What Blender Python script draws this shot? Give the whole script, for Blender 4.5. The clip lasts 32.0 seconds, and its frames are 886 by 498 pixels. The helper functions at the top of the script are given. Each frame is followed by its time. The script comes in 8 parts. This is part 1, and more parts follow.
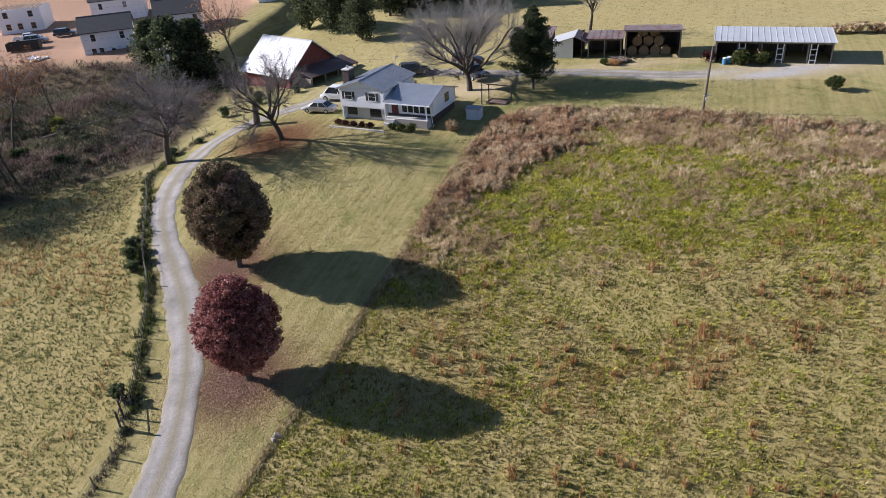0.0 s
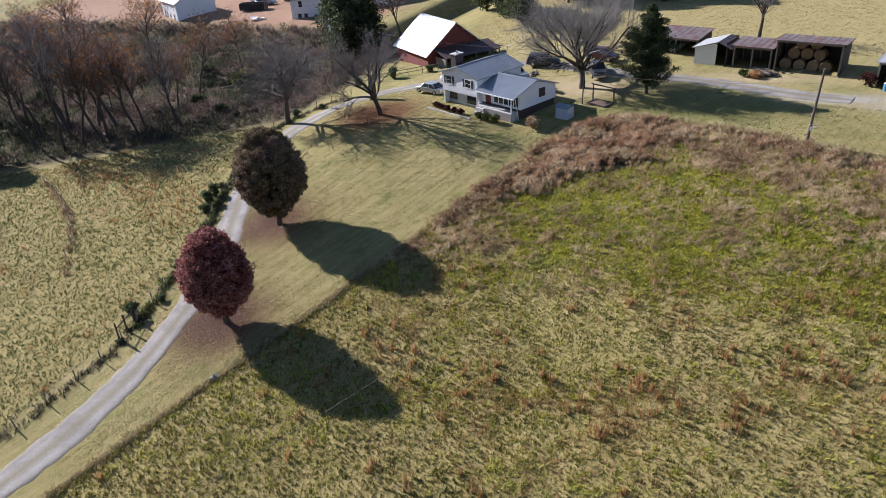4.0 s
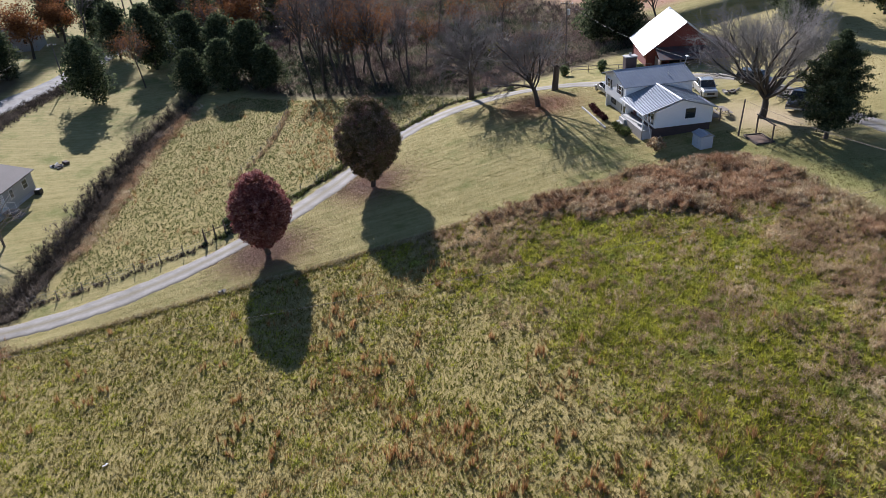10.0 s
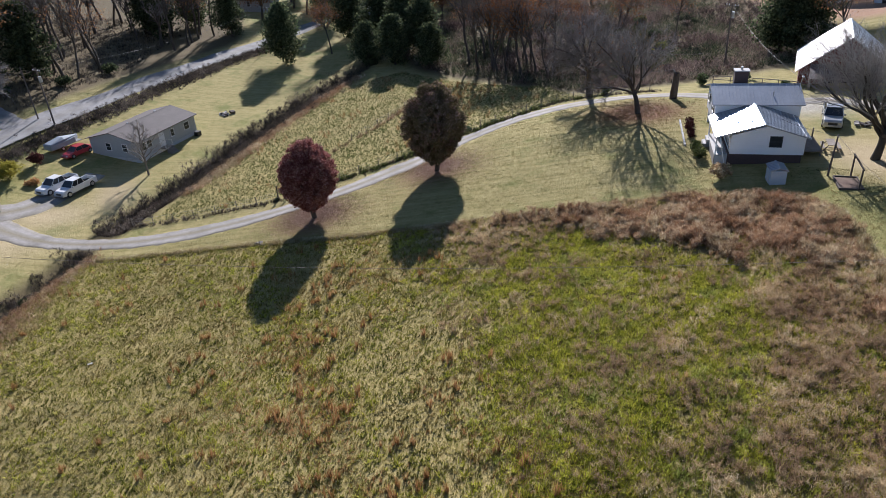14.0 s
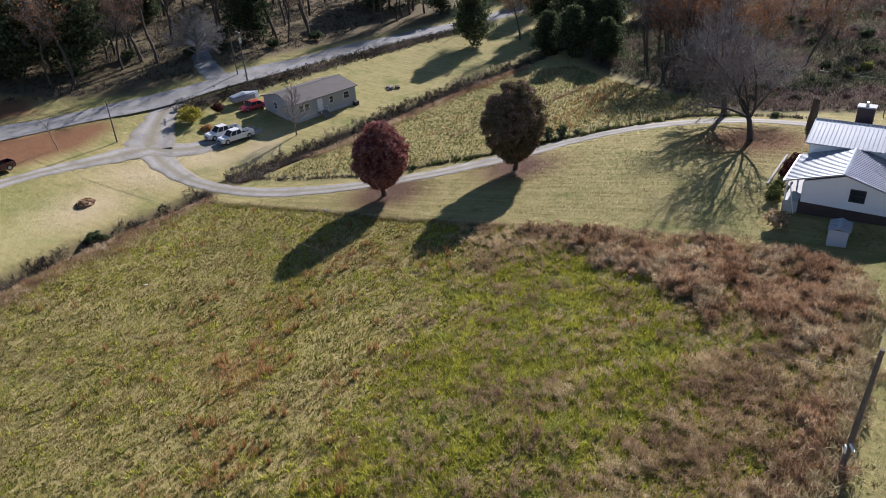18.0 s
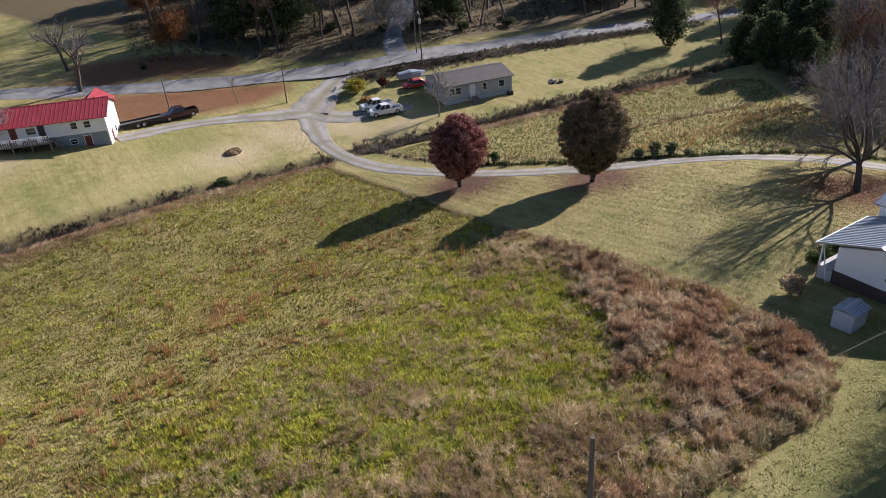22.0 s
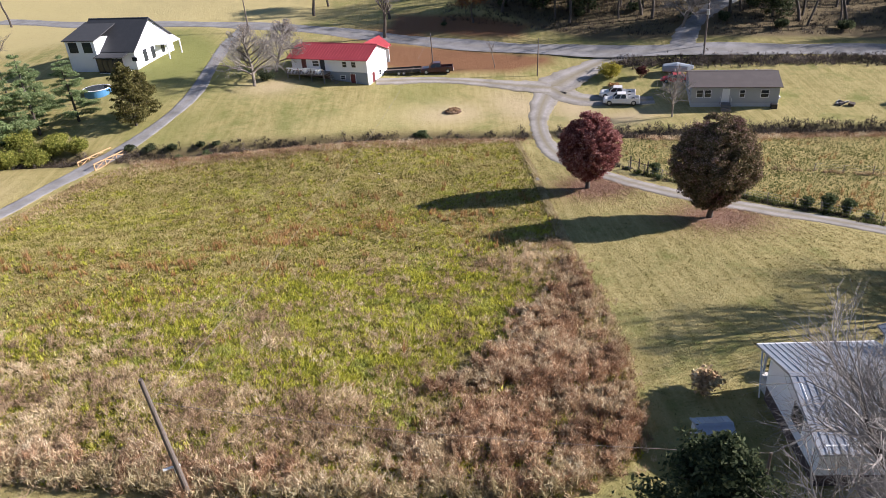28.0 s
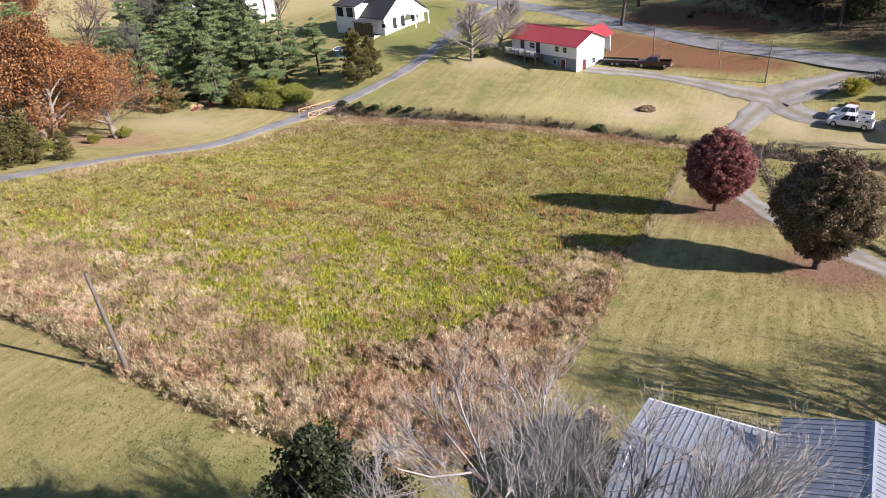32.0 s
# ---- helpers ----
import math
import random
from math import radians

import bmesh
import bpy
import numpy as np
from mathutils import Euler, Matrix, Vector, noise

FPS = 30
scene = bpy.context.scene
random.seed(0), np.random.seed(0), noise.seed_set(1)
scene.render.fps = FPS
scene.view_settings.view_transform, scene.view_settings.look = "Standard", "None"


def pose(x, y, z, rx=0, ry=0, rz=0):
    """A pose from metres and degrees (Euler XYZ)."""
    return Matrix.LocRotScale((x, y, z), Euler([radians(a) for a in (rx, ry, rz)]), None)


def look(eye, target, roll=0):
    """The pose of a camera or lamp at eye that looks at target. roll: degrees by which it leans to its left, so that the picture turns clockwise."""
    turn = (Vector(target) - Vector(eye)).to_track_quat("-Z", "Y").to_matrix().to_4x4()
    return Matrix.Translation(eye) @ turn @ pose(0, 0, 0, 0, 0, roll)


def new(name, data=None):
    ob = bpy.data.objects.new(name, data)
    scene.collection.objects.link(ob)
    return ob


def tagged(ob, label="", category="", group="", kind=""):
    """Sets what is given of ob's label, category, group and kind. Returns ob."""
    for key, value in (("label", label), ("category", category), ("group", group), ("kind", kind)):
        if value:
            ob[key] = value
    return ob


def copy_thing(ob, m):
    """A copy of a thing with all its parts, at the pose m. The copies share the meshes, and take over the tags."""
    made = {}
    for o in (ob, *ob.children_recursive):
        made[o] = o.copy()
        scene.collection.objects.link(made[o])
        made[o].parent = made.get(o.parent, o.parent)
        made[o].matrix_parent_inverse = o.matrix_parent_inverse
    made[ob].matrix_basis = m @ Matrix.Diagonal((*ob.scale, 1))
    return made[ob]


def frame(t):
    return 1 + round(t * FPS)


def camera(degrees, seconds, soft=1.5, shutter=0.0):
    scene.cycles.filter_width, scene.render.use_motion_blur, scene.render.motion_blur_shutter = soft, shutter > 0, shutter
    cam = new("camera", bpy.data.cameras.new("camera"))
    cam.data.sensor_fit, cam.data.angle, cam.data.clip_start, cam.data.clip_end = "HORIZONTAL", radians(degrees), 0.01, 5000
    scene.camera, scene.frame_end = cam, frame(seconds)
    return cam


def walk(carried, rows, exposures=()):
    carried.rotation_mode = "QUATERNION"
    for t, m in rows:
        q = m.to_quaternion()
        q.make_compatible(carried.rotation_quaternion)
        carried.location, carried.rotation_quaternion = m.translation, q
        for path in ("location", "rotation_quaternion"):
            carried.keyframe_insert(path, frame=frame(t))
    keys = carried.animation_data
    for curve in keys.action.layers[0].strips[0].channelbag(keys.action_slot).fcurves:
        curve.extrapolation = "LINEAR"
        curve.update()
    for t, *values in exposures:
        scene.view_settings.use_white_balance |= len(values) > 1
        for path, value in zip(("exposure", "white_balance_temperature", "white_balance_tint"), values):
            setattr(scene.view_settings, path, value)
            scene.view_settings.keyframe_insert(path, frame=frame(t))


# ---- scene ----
cam = camera(64.8, 32.0, 0.7)
METRES, EYE, TILT, LEAN, TURN = 170.0, 35.5, -28.80, 3.51, 0.0
ROWS = [
    (0.0, 0.0, 0.0, 0.0, 0.0, 0.0, -0.0),
    (0.5, 0.0157, -0.0002, 0.0011, 2.37, -0.22, -1.31),
    (1.0, 0.0317, 0.0004, 0.0023, 4.79, -0.48, -2.61),
    (1.5, 0.0474, 0.0017, 0.0042, 7.2, -0.83, -3.89),
    (2.0, 0.0629, 0.0037, 0.0062, 9.66, -1.23, -5.21),
    (2.5, 0.0785, 0.0064, 0.0085, 12.14, -1.68, -6.47),
    (3.0, 0.0937, 0.0098, 0.0111, 14.65, -2.19, -7.77),
    (3.5, 0.1087, 0.0138, 0.0146, 17.23, -2.77, -9.01),
    (5.5, 0.1653, 0.0357, 0.0305, 27.55, -5.59, -13.71),
    (6.0, 0.1786, 0.0427, 0.0354, 30.22, -6.43, -14.78),
    (6.5, 0.1916, 0.0502, 0.0406, 32.99, -7.36, -15.84),
    (7.0, 0.2039, 0.0582, 0.0461, 35.72, -8.31, -16.87),
    (7.5, 0.216, 0.0669, 0.0517, 38.5, -9.35, -17.8),
    (8.0, 0.2273, 0.0758, 0.058, 41.3, -10.44, -18.74),
    (8.5, 0.2384, 0.0853, 0.0646, 44.15, -11.56, -19.54),
    (9.0, 0.2489, 0.0953, 0.0713, 47.03, -12.71, -20.35),
    (9.5, 0.2585, 0.1056, 0.0778, 49.86, -13.91, -21.13),
    (10.0, 0.2677, 0.1166, 0.0845, 52.77, -15.13, -21.79),
    (10.5, 0.2763, 0.1282, 0.0911, 55.74, -16.38, -22.44),
    (11.0, 0.2841, 0.1401, 0.0978, 58.65, -17.68, -23.01),
    (11.5, 0.2913, 0.1525, 0.1045, 61.58, -18.98, -23.52),
    (12.0, 0.2977, 0.165, 0.1112, 64.49, -20.36, -23.97),
    (12.5, 0.3035, 0.1776, 0.118, 67.44, -21.74, -24.39),
    (13.0, 0.3086, 0.1906, 0.1248, 70.31, -23.1, -24.75),
    (13.5, 0.3132, 0.2039, 0.1318, 73.24, -24.46, -24.99),
    (14.0, 0.3166, 0.2167, 0.1395, 76.25, -25.94, -25.19),
    (14.5, 0.3194, 0.2299, 0.1474, 79.34, -27.46, -25.3),
    (16.5, 0.3235, 0.2837, 0.1777, 91.86, -33.49, -24.99),
    (17.0, 0.3227, 0.297, 0.185, 94.92, -34.95, -24.75),
    (17.5, 0.3213, 0.3106, 0.1922, 97.98, -36.39, -24.4),
    (18.0, 0.319, 0.3238, 0.1995, 101.04, -37.82, -24.0),
    (18.5, 0.316, 0.3371, 0.2069, 104.07, -39.23, -23.51),
    (19.0, 0.3124, 0.3502, 0.214, 107.06, -40.57, -23.01),
    (19.5, 0.3081, 0.3632, 0.221, 110.02, -41.88, -22.44),
    (20.0, 0.3031, 0.3759, 0.228, 112.99, -43.18, -21.75),
    (20.5, 0.2973, 0.3887, 0.2349, 115.87, -44.39, -21.0),
    (21.0, 0.291, 0.4011, 0.2416, 118.76, -45.58, -20.23),
    (21.5, 0.284, 0.4133, 0.248, 121.66, -46.72, -19.4),
    (22.0, 0.2762, 0.4251, 0.2542, 124.57, -47.86, -18.48),
    (22.5, 0.2676, 0.4368, 0.26, 127.43, -48.91, -17.44),
    (23.0, 0.2587, 0.4482, 0.2652, 130.35, -49.97, -16.41),
    (23.5, 0.249, 0.4593, 0.2703, 133.22, -50.93, -15.28),
    (24.0, 0.2386, 0.4701, 0.2751, 136.05, -51.86, -14.09),
    (24.5, 0.2276, 0.4804, 0.28, 138.87, -52.72, -12.86),
    (25.0, 0.2169, 0.4895, 0.2843, 141.44, -53.42, -11.72),
    (25.5, 0.2049, 0.499, 0.2883, 144.17, -54.1, -10.45),
    (27.5, 0.1538, 0.5309, 0.3021, 154.58, -56.44, -5.51),
    (28.0, 0.1397, 0.5373, 0.3044, 157.16, -56.84, -4.14),
    (28.5, 0.1252, 0.5431, 0.3067, 159.88, -57.22, -2.63),
    (29.0, 0.1103, 0.5482, 0.3088, 162.58, -57.54, -1.14),
    (29.5, 0.0953, 0.5527, 0.3107, 165.28, -57.8, 0.48),
    (30.0, 0.08, 0.5568, 0.3119, 168.36, -57.87, 2.41),
    (30.5, 0.0644, 0.5604, 0.3127, 171.58, -57.87, 4.28),
    (31.0, 0.0487, 0.5632, 0.3131, 174.78, -57.8, 6.13),
    (31.5, 0.0331, 0.5652, 0.3129, 177.83, -57.67, 7.82),
    (32.0, 0.0186, 0.567, 0.3122, 180.31, -57.5, 9.37),
]
walk(cam, [(t, pose(0, 0, EYE, TILT, LEAN, TURN) @ pose(METRES * x, METRES * y, METRES * z, 90 + pitch, roll, yaw)) for t, x, y, z, yaw, pitch, roll in ROWS],
     [(0.0, 0.96, 5750, 20), (8.0, 0.95, 5650, 19), (16.0, 0.90, 5700, 18), (22.0, 0.86, 5900, 20), (26.0, 1.00, 6000, 21), (29.0, 1.17, 6000, 22), (32.0, 1.17, 6000, 22)])

# world, sun, exposure
SUN_AZ, SUN_EL = radians(163.5), radians(25.5)
world = bpy.data.worlds.new("world")
scene.world = world
world.use_nodes = True
wn = world.node_tree
sky = wn.nodes.new("ShaderNodeTexSky")
sky.sky_type = "NISHITA"
sky.sun_disc = False
sky.sun_elevation = SUN_EL
sky.sun_rotation = math.pi / 2 - SUN_AZ
sky.air_density, sky.dust_density, sky.ozone_density = 1.0, 0.1, 1.6
wn.nodes["Background"].inputs["Strength"].default_value = 0.054
wn.links.new(sky.outputs["Color"], wn.nodes["Background"].inputs["Color"])
sun_lamp = bpy.data.lights.new("sun", "SUN")
sun_lamp.energy, sun_lamp.angle, sun_lamp.color = 5.0, radians(0.53), (1.0, 0.93, 0.82)
sun_dir = Vector((math.cos(SUN_AZ) * math.cos(SUN_EL), math.sin(SUN_AZ) * math.cos(SUN_EL), math.sin(SUN_EL)))
sun = new("sun", sun_lamp)
sun.matrix_world = look(sun_dir * 300, (0, 0, 0))

# ---- materials ----
def shader(name):
    m = bpy.data.materials.new(name)
    m.use_nodes = True
    return m, m.node_tree, m.node_tree.nodes["Principled BSDF"]


def node(nt, kind, **values):
    n = nt.nodes.new(kind)
    for key, value in values.items():
        n.inputs[key].default_value = value
    return n


def noise_tex(nt, where, scale, detail=4.0, rough=0.6):
    n = node(nt, "ShaderNodeTexNoise", Scale=scale, Detail=detail, Roughness=rough)
    nt.links.new(where, n.inputs["Vector"])
    return n.outputs["Fac"]


def ramp(nt, fac, stops):
    r = nt.nodes.new("ShaderNodeValToRGB")
    els = r.color_ramp.elements
    while len(els) < len(stops):
        els.new(0.5)
    for el, (pos, col) in zip(els, stops):
        el.position, el.color = pos, (*col, 1.0)
    nt.links.new(fac, r.inputs["Fac"])
    return r.outputs["Color"]


def mix(nt, fac, a, b, blend="MIX"):
    n = nt.nodes.new("ShaderNodeMix")
    n.data_type, n.blend_type = "RGBA", blend
    for sock, value in ((n.inputs[0], fac), (n.inputs[6], a), (n.inputs[7], b)):
        if isinstance(value, (int, float)):
            sock.default_value = value
        elif isinstance(value, tuple):
            sock.default_value = (*value, 1.0)
        else:
            nt.links.new(value, sock)
    return n.outputs[2]


def calc(nt, op, a, b=0.0, c=0.0):
    n = nt.nodes.new("ShaderNodeMath")
    n.operation = op
    n.use_clamp = op == "MULTIPLY_ADD"
    for sock, value in zip(n.inputs, (a, b, c)):
        if isinstance(value, (int, float)):
            sock.default_value = value
        else:
            nt.links.new(value, sock)
    return n.outputs[0]


def place(nt, local=False):
    if local:
        return nt.nodes.new("ShaderNodeTexCoord").outputs["Object"]
    return nt.nodes.new("ShaderNodeNewGeometry").outputs["Position"]


def bump(nt, bsdf, height, strength, dist):
    b = node(nt, "ShaderNodeBump", Strength=strength, Distance=dist)
    nt.links.new(height, b.inputs["Height"])
    nt.links.new(b.outputs["Normal"], bsdf.inputs["Normal"])


def plain(name, dark, light, grain=6.0, stain=0.5, rough=0.8, metal=0.0, relief=0.3, depth=0.01, local=True, spread=0.0):
    """Two colours mixed by fine grain and broad stains."""
    m, nt, b = shader(name)
    where = place(nt, local)
    fine, broad = noise_tex(nt, where, grain), noise_tex(nt, where, stain, 3)
    f = calc(nt, "MULTIPLY_ADD", fine, 0.9, calc(nt, "MULTIPLY_ADD", broad, 0.9, -0.4))
    col = mix(nt, f, dark, light)
    if spread:
        rnd = nt.nodes.new("ShaderNodeObjectInfo").outputs["Random"]
        col = mix(nt, calc(nt, "MULTIPLY", rnd, spread), col, tuple(c * 0.45 for c in dark))
    nt.links.new(col, b.inputs["Base Color"])
    b.inputs["Roughness"].default_value, b.inputs["Metallic"].default_value = rough, metal
    if relief:
        bump(nt, b, fine, relief, depth)
    return m


def foliage(name, stops, through_light=0.35, rough=0.75, patch=None, patch_scale=0.25, second=None, second_scale=0.3, second_at=0.5, mown=False):
    """Leaves or blades: each island takes its own shade of the ramp; light passes through in part.
    second: another ramp that takes over in patches of its own size; mown: patches drawn out along the mowing."""
    m, nt, b = shader(name)
    geo = nt.nodes.new("ShaderNodeNewGeometry")
    where = geo.outputs["Position"]
    fac = geo.outputs["Random Per Island"]
    lone = fac
    if patch:
        broad = noise_tex(nt, where, patch_scale, 4)
        spot = where
        if mown:
            mp = nt.nodes.new("ShaderNodeMapping")
            mp.vector_type = "TEXTURE"
            mp.inputs["Rotation"].default_value = (0, 0, radians(69))
            mp.inputs["Scale"].default_value = (26, 0.55, 1)
            nt.links.new(where, mp.inputs["Vector"])
            spot = mp.outputs[0]
        wide = noise_tex(nt, spot, 1.0 if mown else patch_scale * 0.22, 3)
        fac = calc(nt, "MULTIPLY_ADD", fac, 0.75, -0.10)
        fac = calc(nt, "ADD", fac, calc(nt, "MULTIPLY", calc(nt, "SUBTRACT", broad, 0.5), patch * 1.3))
        fac = calc(nt, "ADD", calc(nt, "ADD", fac, 0.22), calc(nt, "MULTIPLY", calc(nt, "SUBTRACT", wide, 0.5), patch * (2.6 if mown else 1.6)))
    col = ramp(nt, fac, stops)
    if second:
        big, small = noise_tex(nt, where, second_scale, 5, 0.65), noise_tex(nt, where, second_scale * 5, 3)
        f = calc(nt, "ADD", calc(nt, "MULTIPLY", big, 0.75), calc(nt, "MULTIPLY", small, 0.25))
        f = calc(nt, "ADD", f, calc(nt, "MULTIPLY", calc(nt, "SUBTRACT", lone, 0.5), 0.10))
        f = calc(nt, "MULTIPLY_ADD", calc(nt, "SUBTRACT", f, second_at), 9.0, 0.5)
        col = mix(nt, f, col, ramp(nt, fac, second))
    if not patch:
        obj = nt.nodes.new("ShaderNodeObjectInfo").outputs["Random"]
        col = mix(nt, calc(nt, "MULTIPLY", obj, 0.35), col, tuple(c * 0.5 for c in stops[0][1]))
    nt.links.new(col, b.inputs["Base Color"])
    b.inputs["Roughness"].default_value = rough
    b.inputs["Specular IOR Level"].default_value = 0.12
    tr = nt.nodes.new("ShaderNodeBsdfTranslucent")
    nt.links.new(col, tr.inputs["Color"])
    ms = node(nt, "ShaderNodeMixShader", Fac=through_light)
    nt.links.new(b.outputs[0], ms.inputs[1])
    nt.links.new(tr.outputs[0], ms.inputs[2])
    nt.links.new(ms.outputs[0], nt.nodes["Material Output"].inputs["Surface"])
    return m


def glazing(name, tint=(0.03, 0.035, 0.04)):
    m, nt, b = shader(name)
    b.inputs["Base Color"].default_value = (*tint, 1)
    b.inputs["Roughness"].default_value = 0.08
    b.inputs["Specular IOR Level"].default_value = 0.6
    return m


def siding(name, col, board=0.2, dirt=0.25):
    """Painted lap siding: boards as a saw-tooth relief along z."""
    m, nt, b = shader(name)
    where = place(nt, True)
    sep = nt.nodes.new("ShaderNodeSeparateXYZ")
    nt.links.new(where, sep.inputs[0])
    saw = calc(nt, "FRACT", calc(nt, "DIVIDE", sep.outputs["Z"], board))
    stain = noise_tex(nt, where, 0.9, 5)
    base = mix(nt, calc(nt, "MULTIPLY_ADD", stain, dirt * 2.2, -dirt * 0.8), col, tuple(c * 0.72 for c in col))
    nt.links.new(base, b.inputs["Base Color"])
    b.inputs["Roughness"].default_value = 0.55
    bump(nt, b, saw, 0.6, 0.02)
    return m


def ribbed(name, dark, light, rough=0.35, metal=0.7, rust=None):
    m, nt, b = shader(name)
    where = place(nt, True)
    fine, broad = noise_tex(nt, where, 5.0), noise_tex(nt, where, 0.45, 5)
    col = mix(nt, calc(nt, "MULTIPLY_ADD", broad, 1.6, -0.35), dark, light)
    col = mix(nt, calc(nt, "MULTIPLY", fine, 0.3), col, tuple(c * 0.7 for c in dark))
    if rust:
        r = noise_tex(nt, where, 0.8, 6, 0.7)
        col = mix(nt, calc(nt, "MULTIPLY_ADD", r, 5.0, -2.3), col, rust)
    nt.links.new(col, b.inputs["Base Color"])
    b.inputs["Roughness"].default_value, b.inputs["Metallic"].default_value = rough, metal
    bump(nt, b, fine, 0.15, 0.01)
    return m


M_BARK = plain("bark", (0.035, 0.028, 0.022), (0.14, 0.115, 0.09), 9, 1.2, 0.9, relief=0.8, depth=0.04, spread=0.4)
M_BARK_PALE = plain("pale_bark", (0.09, 0.075, 0.06), (0.30, 0.26, 0.21), 8, 1.0, 0.9, relief=0.7, depth=0.03)
M_TWIG = plain("twig_bark", (0.085, 0.075, 0.072), (0.24, 0.215, 0.205), 4, 0.4, 0.9, relief=0, spread=0.3)
M_TWIG_PALE = plain("pale_twig", (0.13, 0.117, 0.108), (0.42, 0.385, 0.35), 4, 0.4, 0.85, relief=0)
M_RED_LEAF = foliage("red_leaves", [(0, (0.085, 0.022, 0.022)), (0.35, (0.21, 0.070, 0.062)), (0.7, (0.39, 0.18, 0.155)), (1, (0.60, 0.40, 0.35))], 0.32, 0.7, patch=0.5, patch_scale=1.1)
M_BROWN_LEAF = foliage("bronze_leaves", [(0, (0.055, 0.055, 0.026)), (0.5, (0.155, 0.128, 0.062)), (0.8, (0.29, 0.195, 0.13)), (1, (0.46, 0.35, 0.28))], 0.2, 0.75, patch=0.5, patch_scale=0.9, second=[(0, (0.07, 0.030, 0.028)), (0.5, (0.20, 0.098, 0.084)), (1, (0.44, 0.30, 0.26))], second_scale=0.35, second_at=0.58)
M_ORANGE_LEAF = foliage("orange_leaves", [(0, (0.10, 0.04, 0.018)), (0.5, (0.26, 0.11, 0.04)), (1, (0.42, 0.21, 0.08))], 0.35)
M_OAK_LEAF = foliage("oak_leaves", [(0, (0.13, 0.055, 0.026)), (0.5, (0.36, 0.165, 0.065)), (1, (0.60, 0.34, 0.15))], 0.4)
M_CEDAR = foliage("cedar_needles", [(0, (0.032, 0.044, 0.022)), (0.6, (0.085, 0.108, 0.052)), (1, (0.19, 0.21, 0.105))], 0.4, 0.9)
M_JUNIPER = foliage("juniper_sprays", [(0, (0.055, 0.08, 0.035)), (0.6, (0.14, 0.175, 0.075)), (1, (0.28, 0.32, 0.16))], 0.35, 0.85)
M_PINE = foliage("pine_needles", [(0, (0.12, 0.18, 0.07)), (0.6, (0.29, 0.37, 0.16)), (1, (0.48, 0.54, 0.28))], 0.45, 0.8)
M_BUSH_YELLOW = foliage("yellow_bush_leaves", [(0, (0.16, 0.145, 0.02)), (0.6, (0.42, 0.37, 0.05)), (1, (0.60, 0.54, 0.11))], 0.35)
M_BUSH_GREEN = foliage("bush_leaves", [(0, (0.03, 0.045, 0.014)), (0.6, (0.085, 0.11, 0.03)), (1, (0.18, 0.18, 0.06))], 0.35)
M_SHRUB_MAROON = foliage("maroon_leaves", [(0, (0.03, 0.012, 0.012)), (1, (0.12, 0.04, 0.035))], 0.3)
M_SCRUB = foliage("scrub_twigs", [(0, (0.020, 0.019, 0.015)), (0.4, (0.055, 0.046, 0.036)), (0.75, (0.125, 0.10, 0.08)), (1, (0.28, 0.235, 0.19))], 0.25, patch=1.0, patch_scale=0.4)
M_BLADE = foliage("meadow_blades", [(0, (0.042, 0.054, 0.008)), (0.3, (0.158, 0.166, 0.025)), (0.6, (0.33, 0.31, 0.060)), (1, (0.62, 0.56, 0.20))], 0.28, patch=1.0, patch_scale=2.6, second=[(0, (0.085, 0.066, 0.018)), (0.35, (0.255, 0.20, 0.062)), (0.7, (0.43, 0.355, 0.14)), (1, (0.64, 0.56, 0.31))], second_scale=0.24, second_at=0.52)
M_FORB = foliage("low_green_leaves", [(0, (0.13, 0.15, 0.016)), (0.45, (0.43, 0.425, 0.046)), (1, (0.72, 0.68, 0.11))], 0.38, patch=0.8, patch_scale=0.9, second=[(0, (0.07, 0.10, 0.018)), (0.5, (0.245, 0.285, 0.055)), (1, (0.47, 0.49, 0.14))], second_scale=0.2, second_at=0.56)
M_WEED = foliage("dead_weeds", [(0, (0.15, 0.105, 0.055)), (0.35, (0.44, 0.325, 0.18)), (0.7, (0.70, 0.56, 0.34)), (1, (0.88, 0.78, 0.55))], 0.2, patch=0.8, patch_scale=1.6, second=[(0, (0.12, 0.080, 0.048)), (0.5, (0.38, 0.26, 0.155)), (1, (0.66, 0.50, 0.32))], second_scale=0.25, second_at=0.5)
M_RUST = foliage("rusty_weeds", [(0, (0.10, 0.054, 0.032)), (0.35, (0.31, 0.178, 0.100)), (0.7, (0.53, 0.35, 0.205)), (1, (0.80, 0.65, 0.44))], 0.2, patch=0.9, patch_scale=1.0, second=[(0, (0.20, 0.145, 0.075)), (0.4, (0.50, 0.385, 0.225)), (1, (0.86, 0.77, 0.55))], second_scale=0.28, second_at=0.54)
M_SEDGE = foliage("broomsedge", [(0, (0.17, 0.085, 0.030)), (0.5, (0.39, 0.215, 0.085)), (1, (0.60, 0.40, 0.20))], 0.3, patch=0.6, patch_scale=0.6)
M_LAWN = foliage("lawn_blades", [(0, (0.07, 0.070, 0.020)), (0.3, (0.205, 0.165, 0.055)), (0.65, (0.40, 0.31, 0.12)), (1, (0.60, 0.49, 0.24))], 0.3, patch=0.85, patch_scale=0.9, second=[(0, (0.05, 0.065, 0.014)), (0.4, (0.15, 0.155, 0.038)), (1, (0.36, 0.33, 0.12))], second_scale=0.10, second_at=0.63, mown=True)
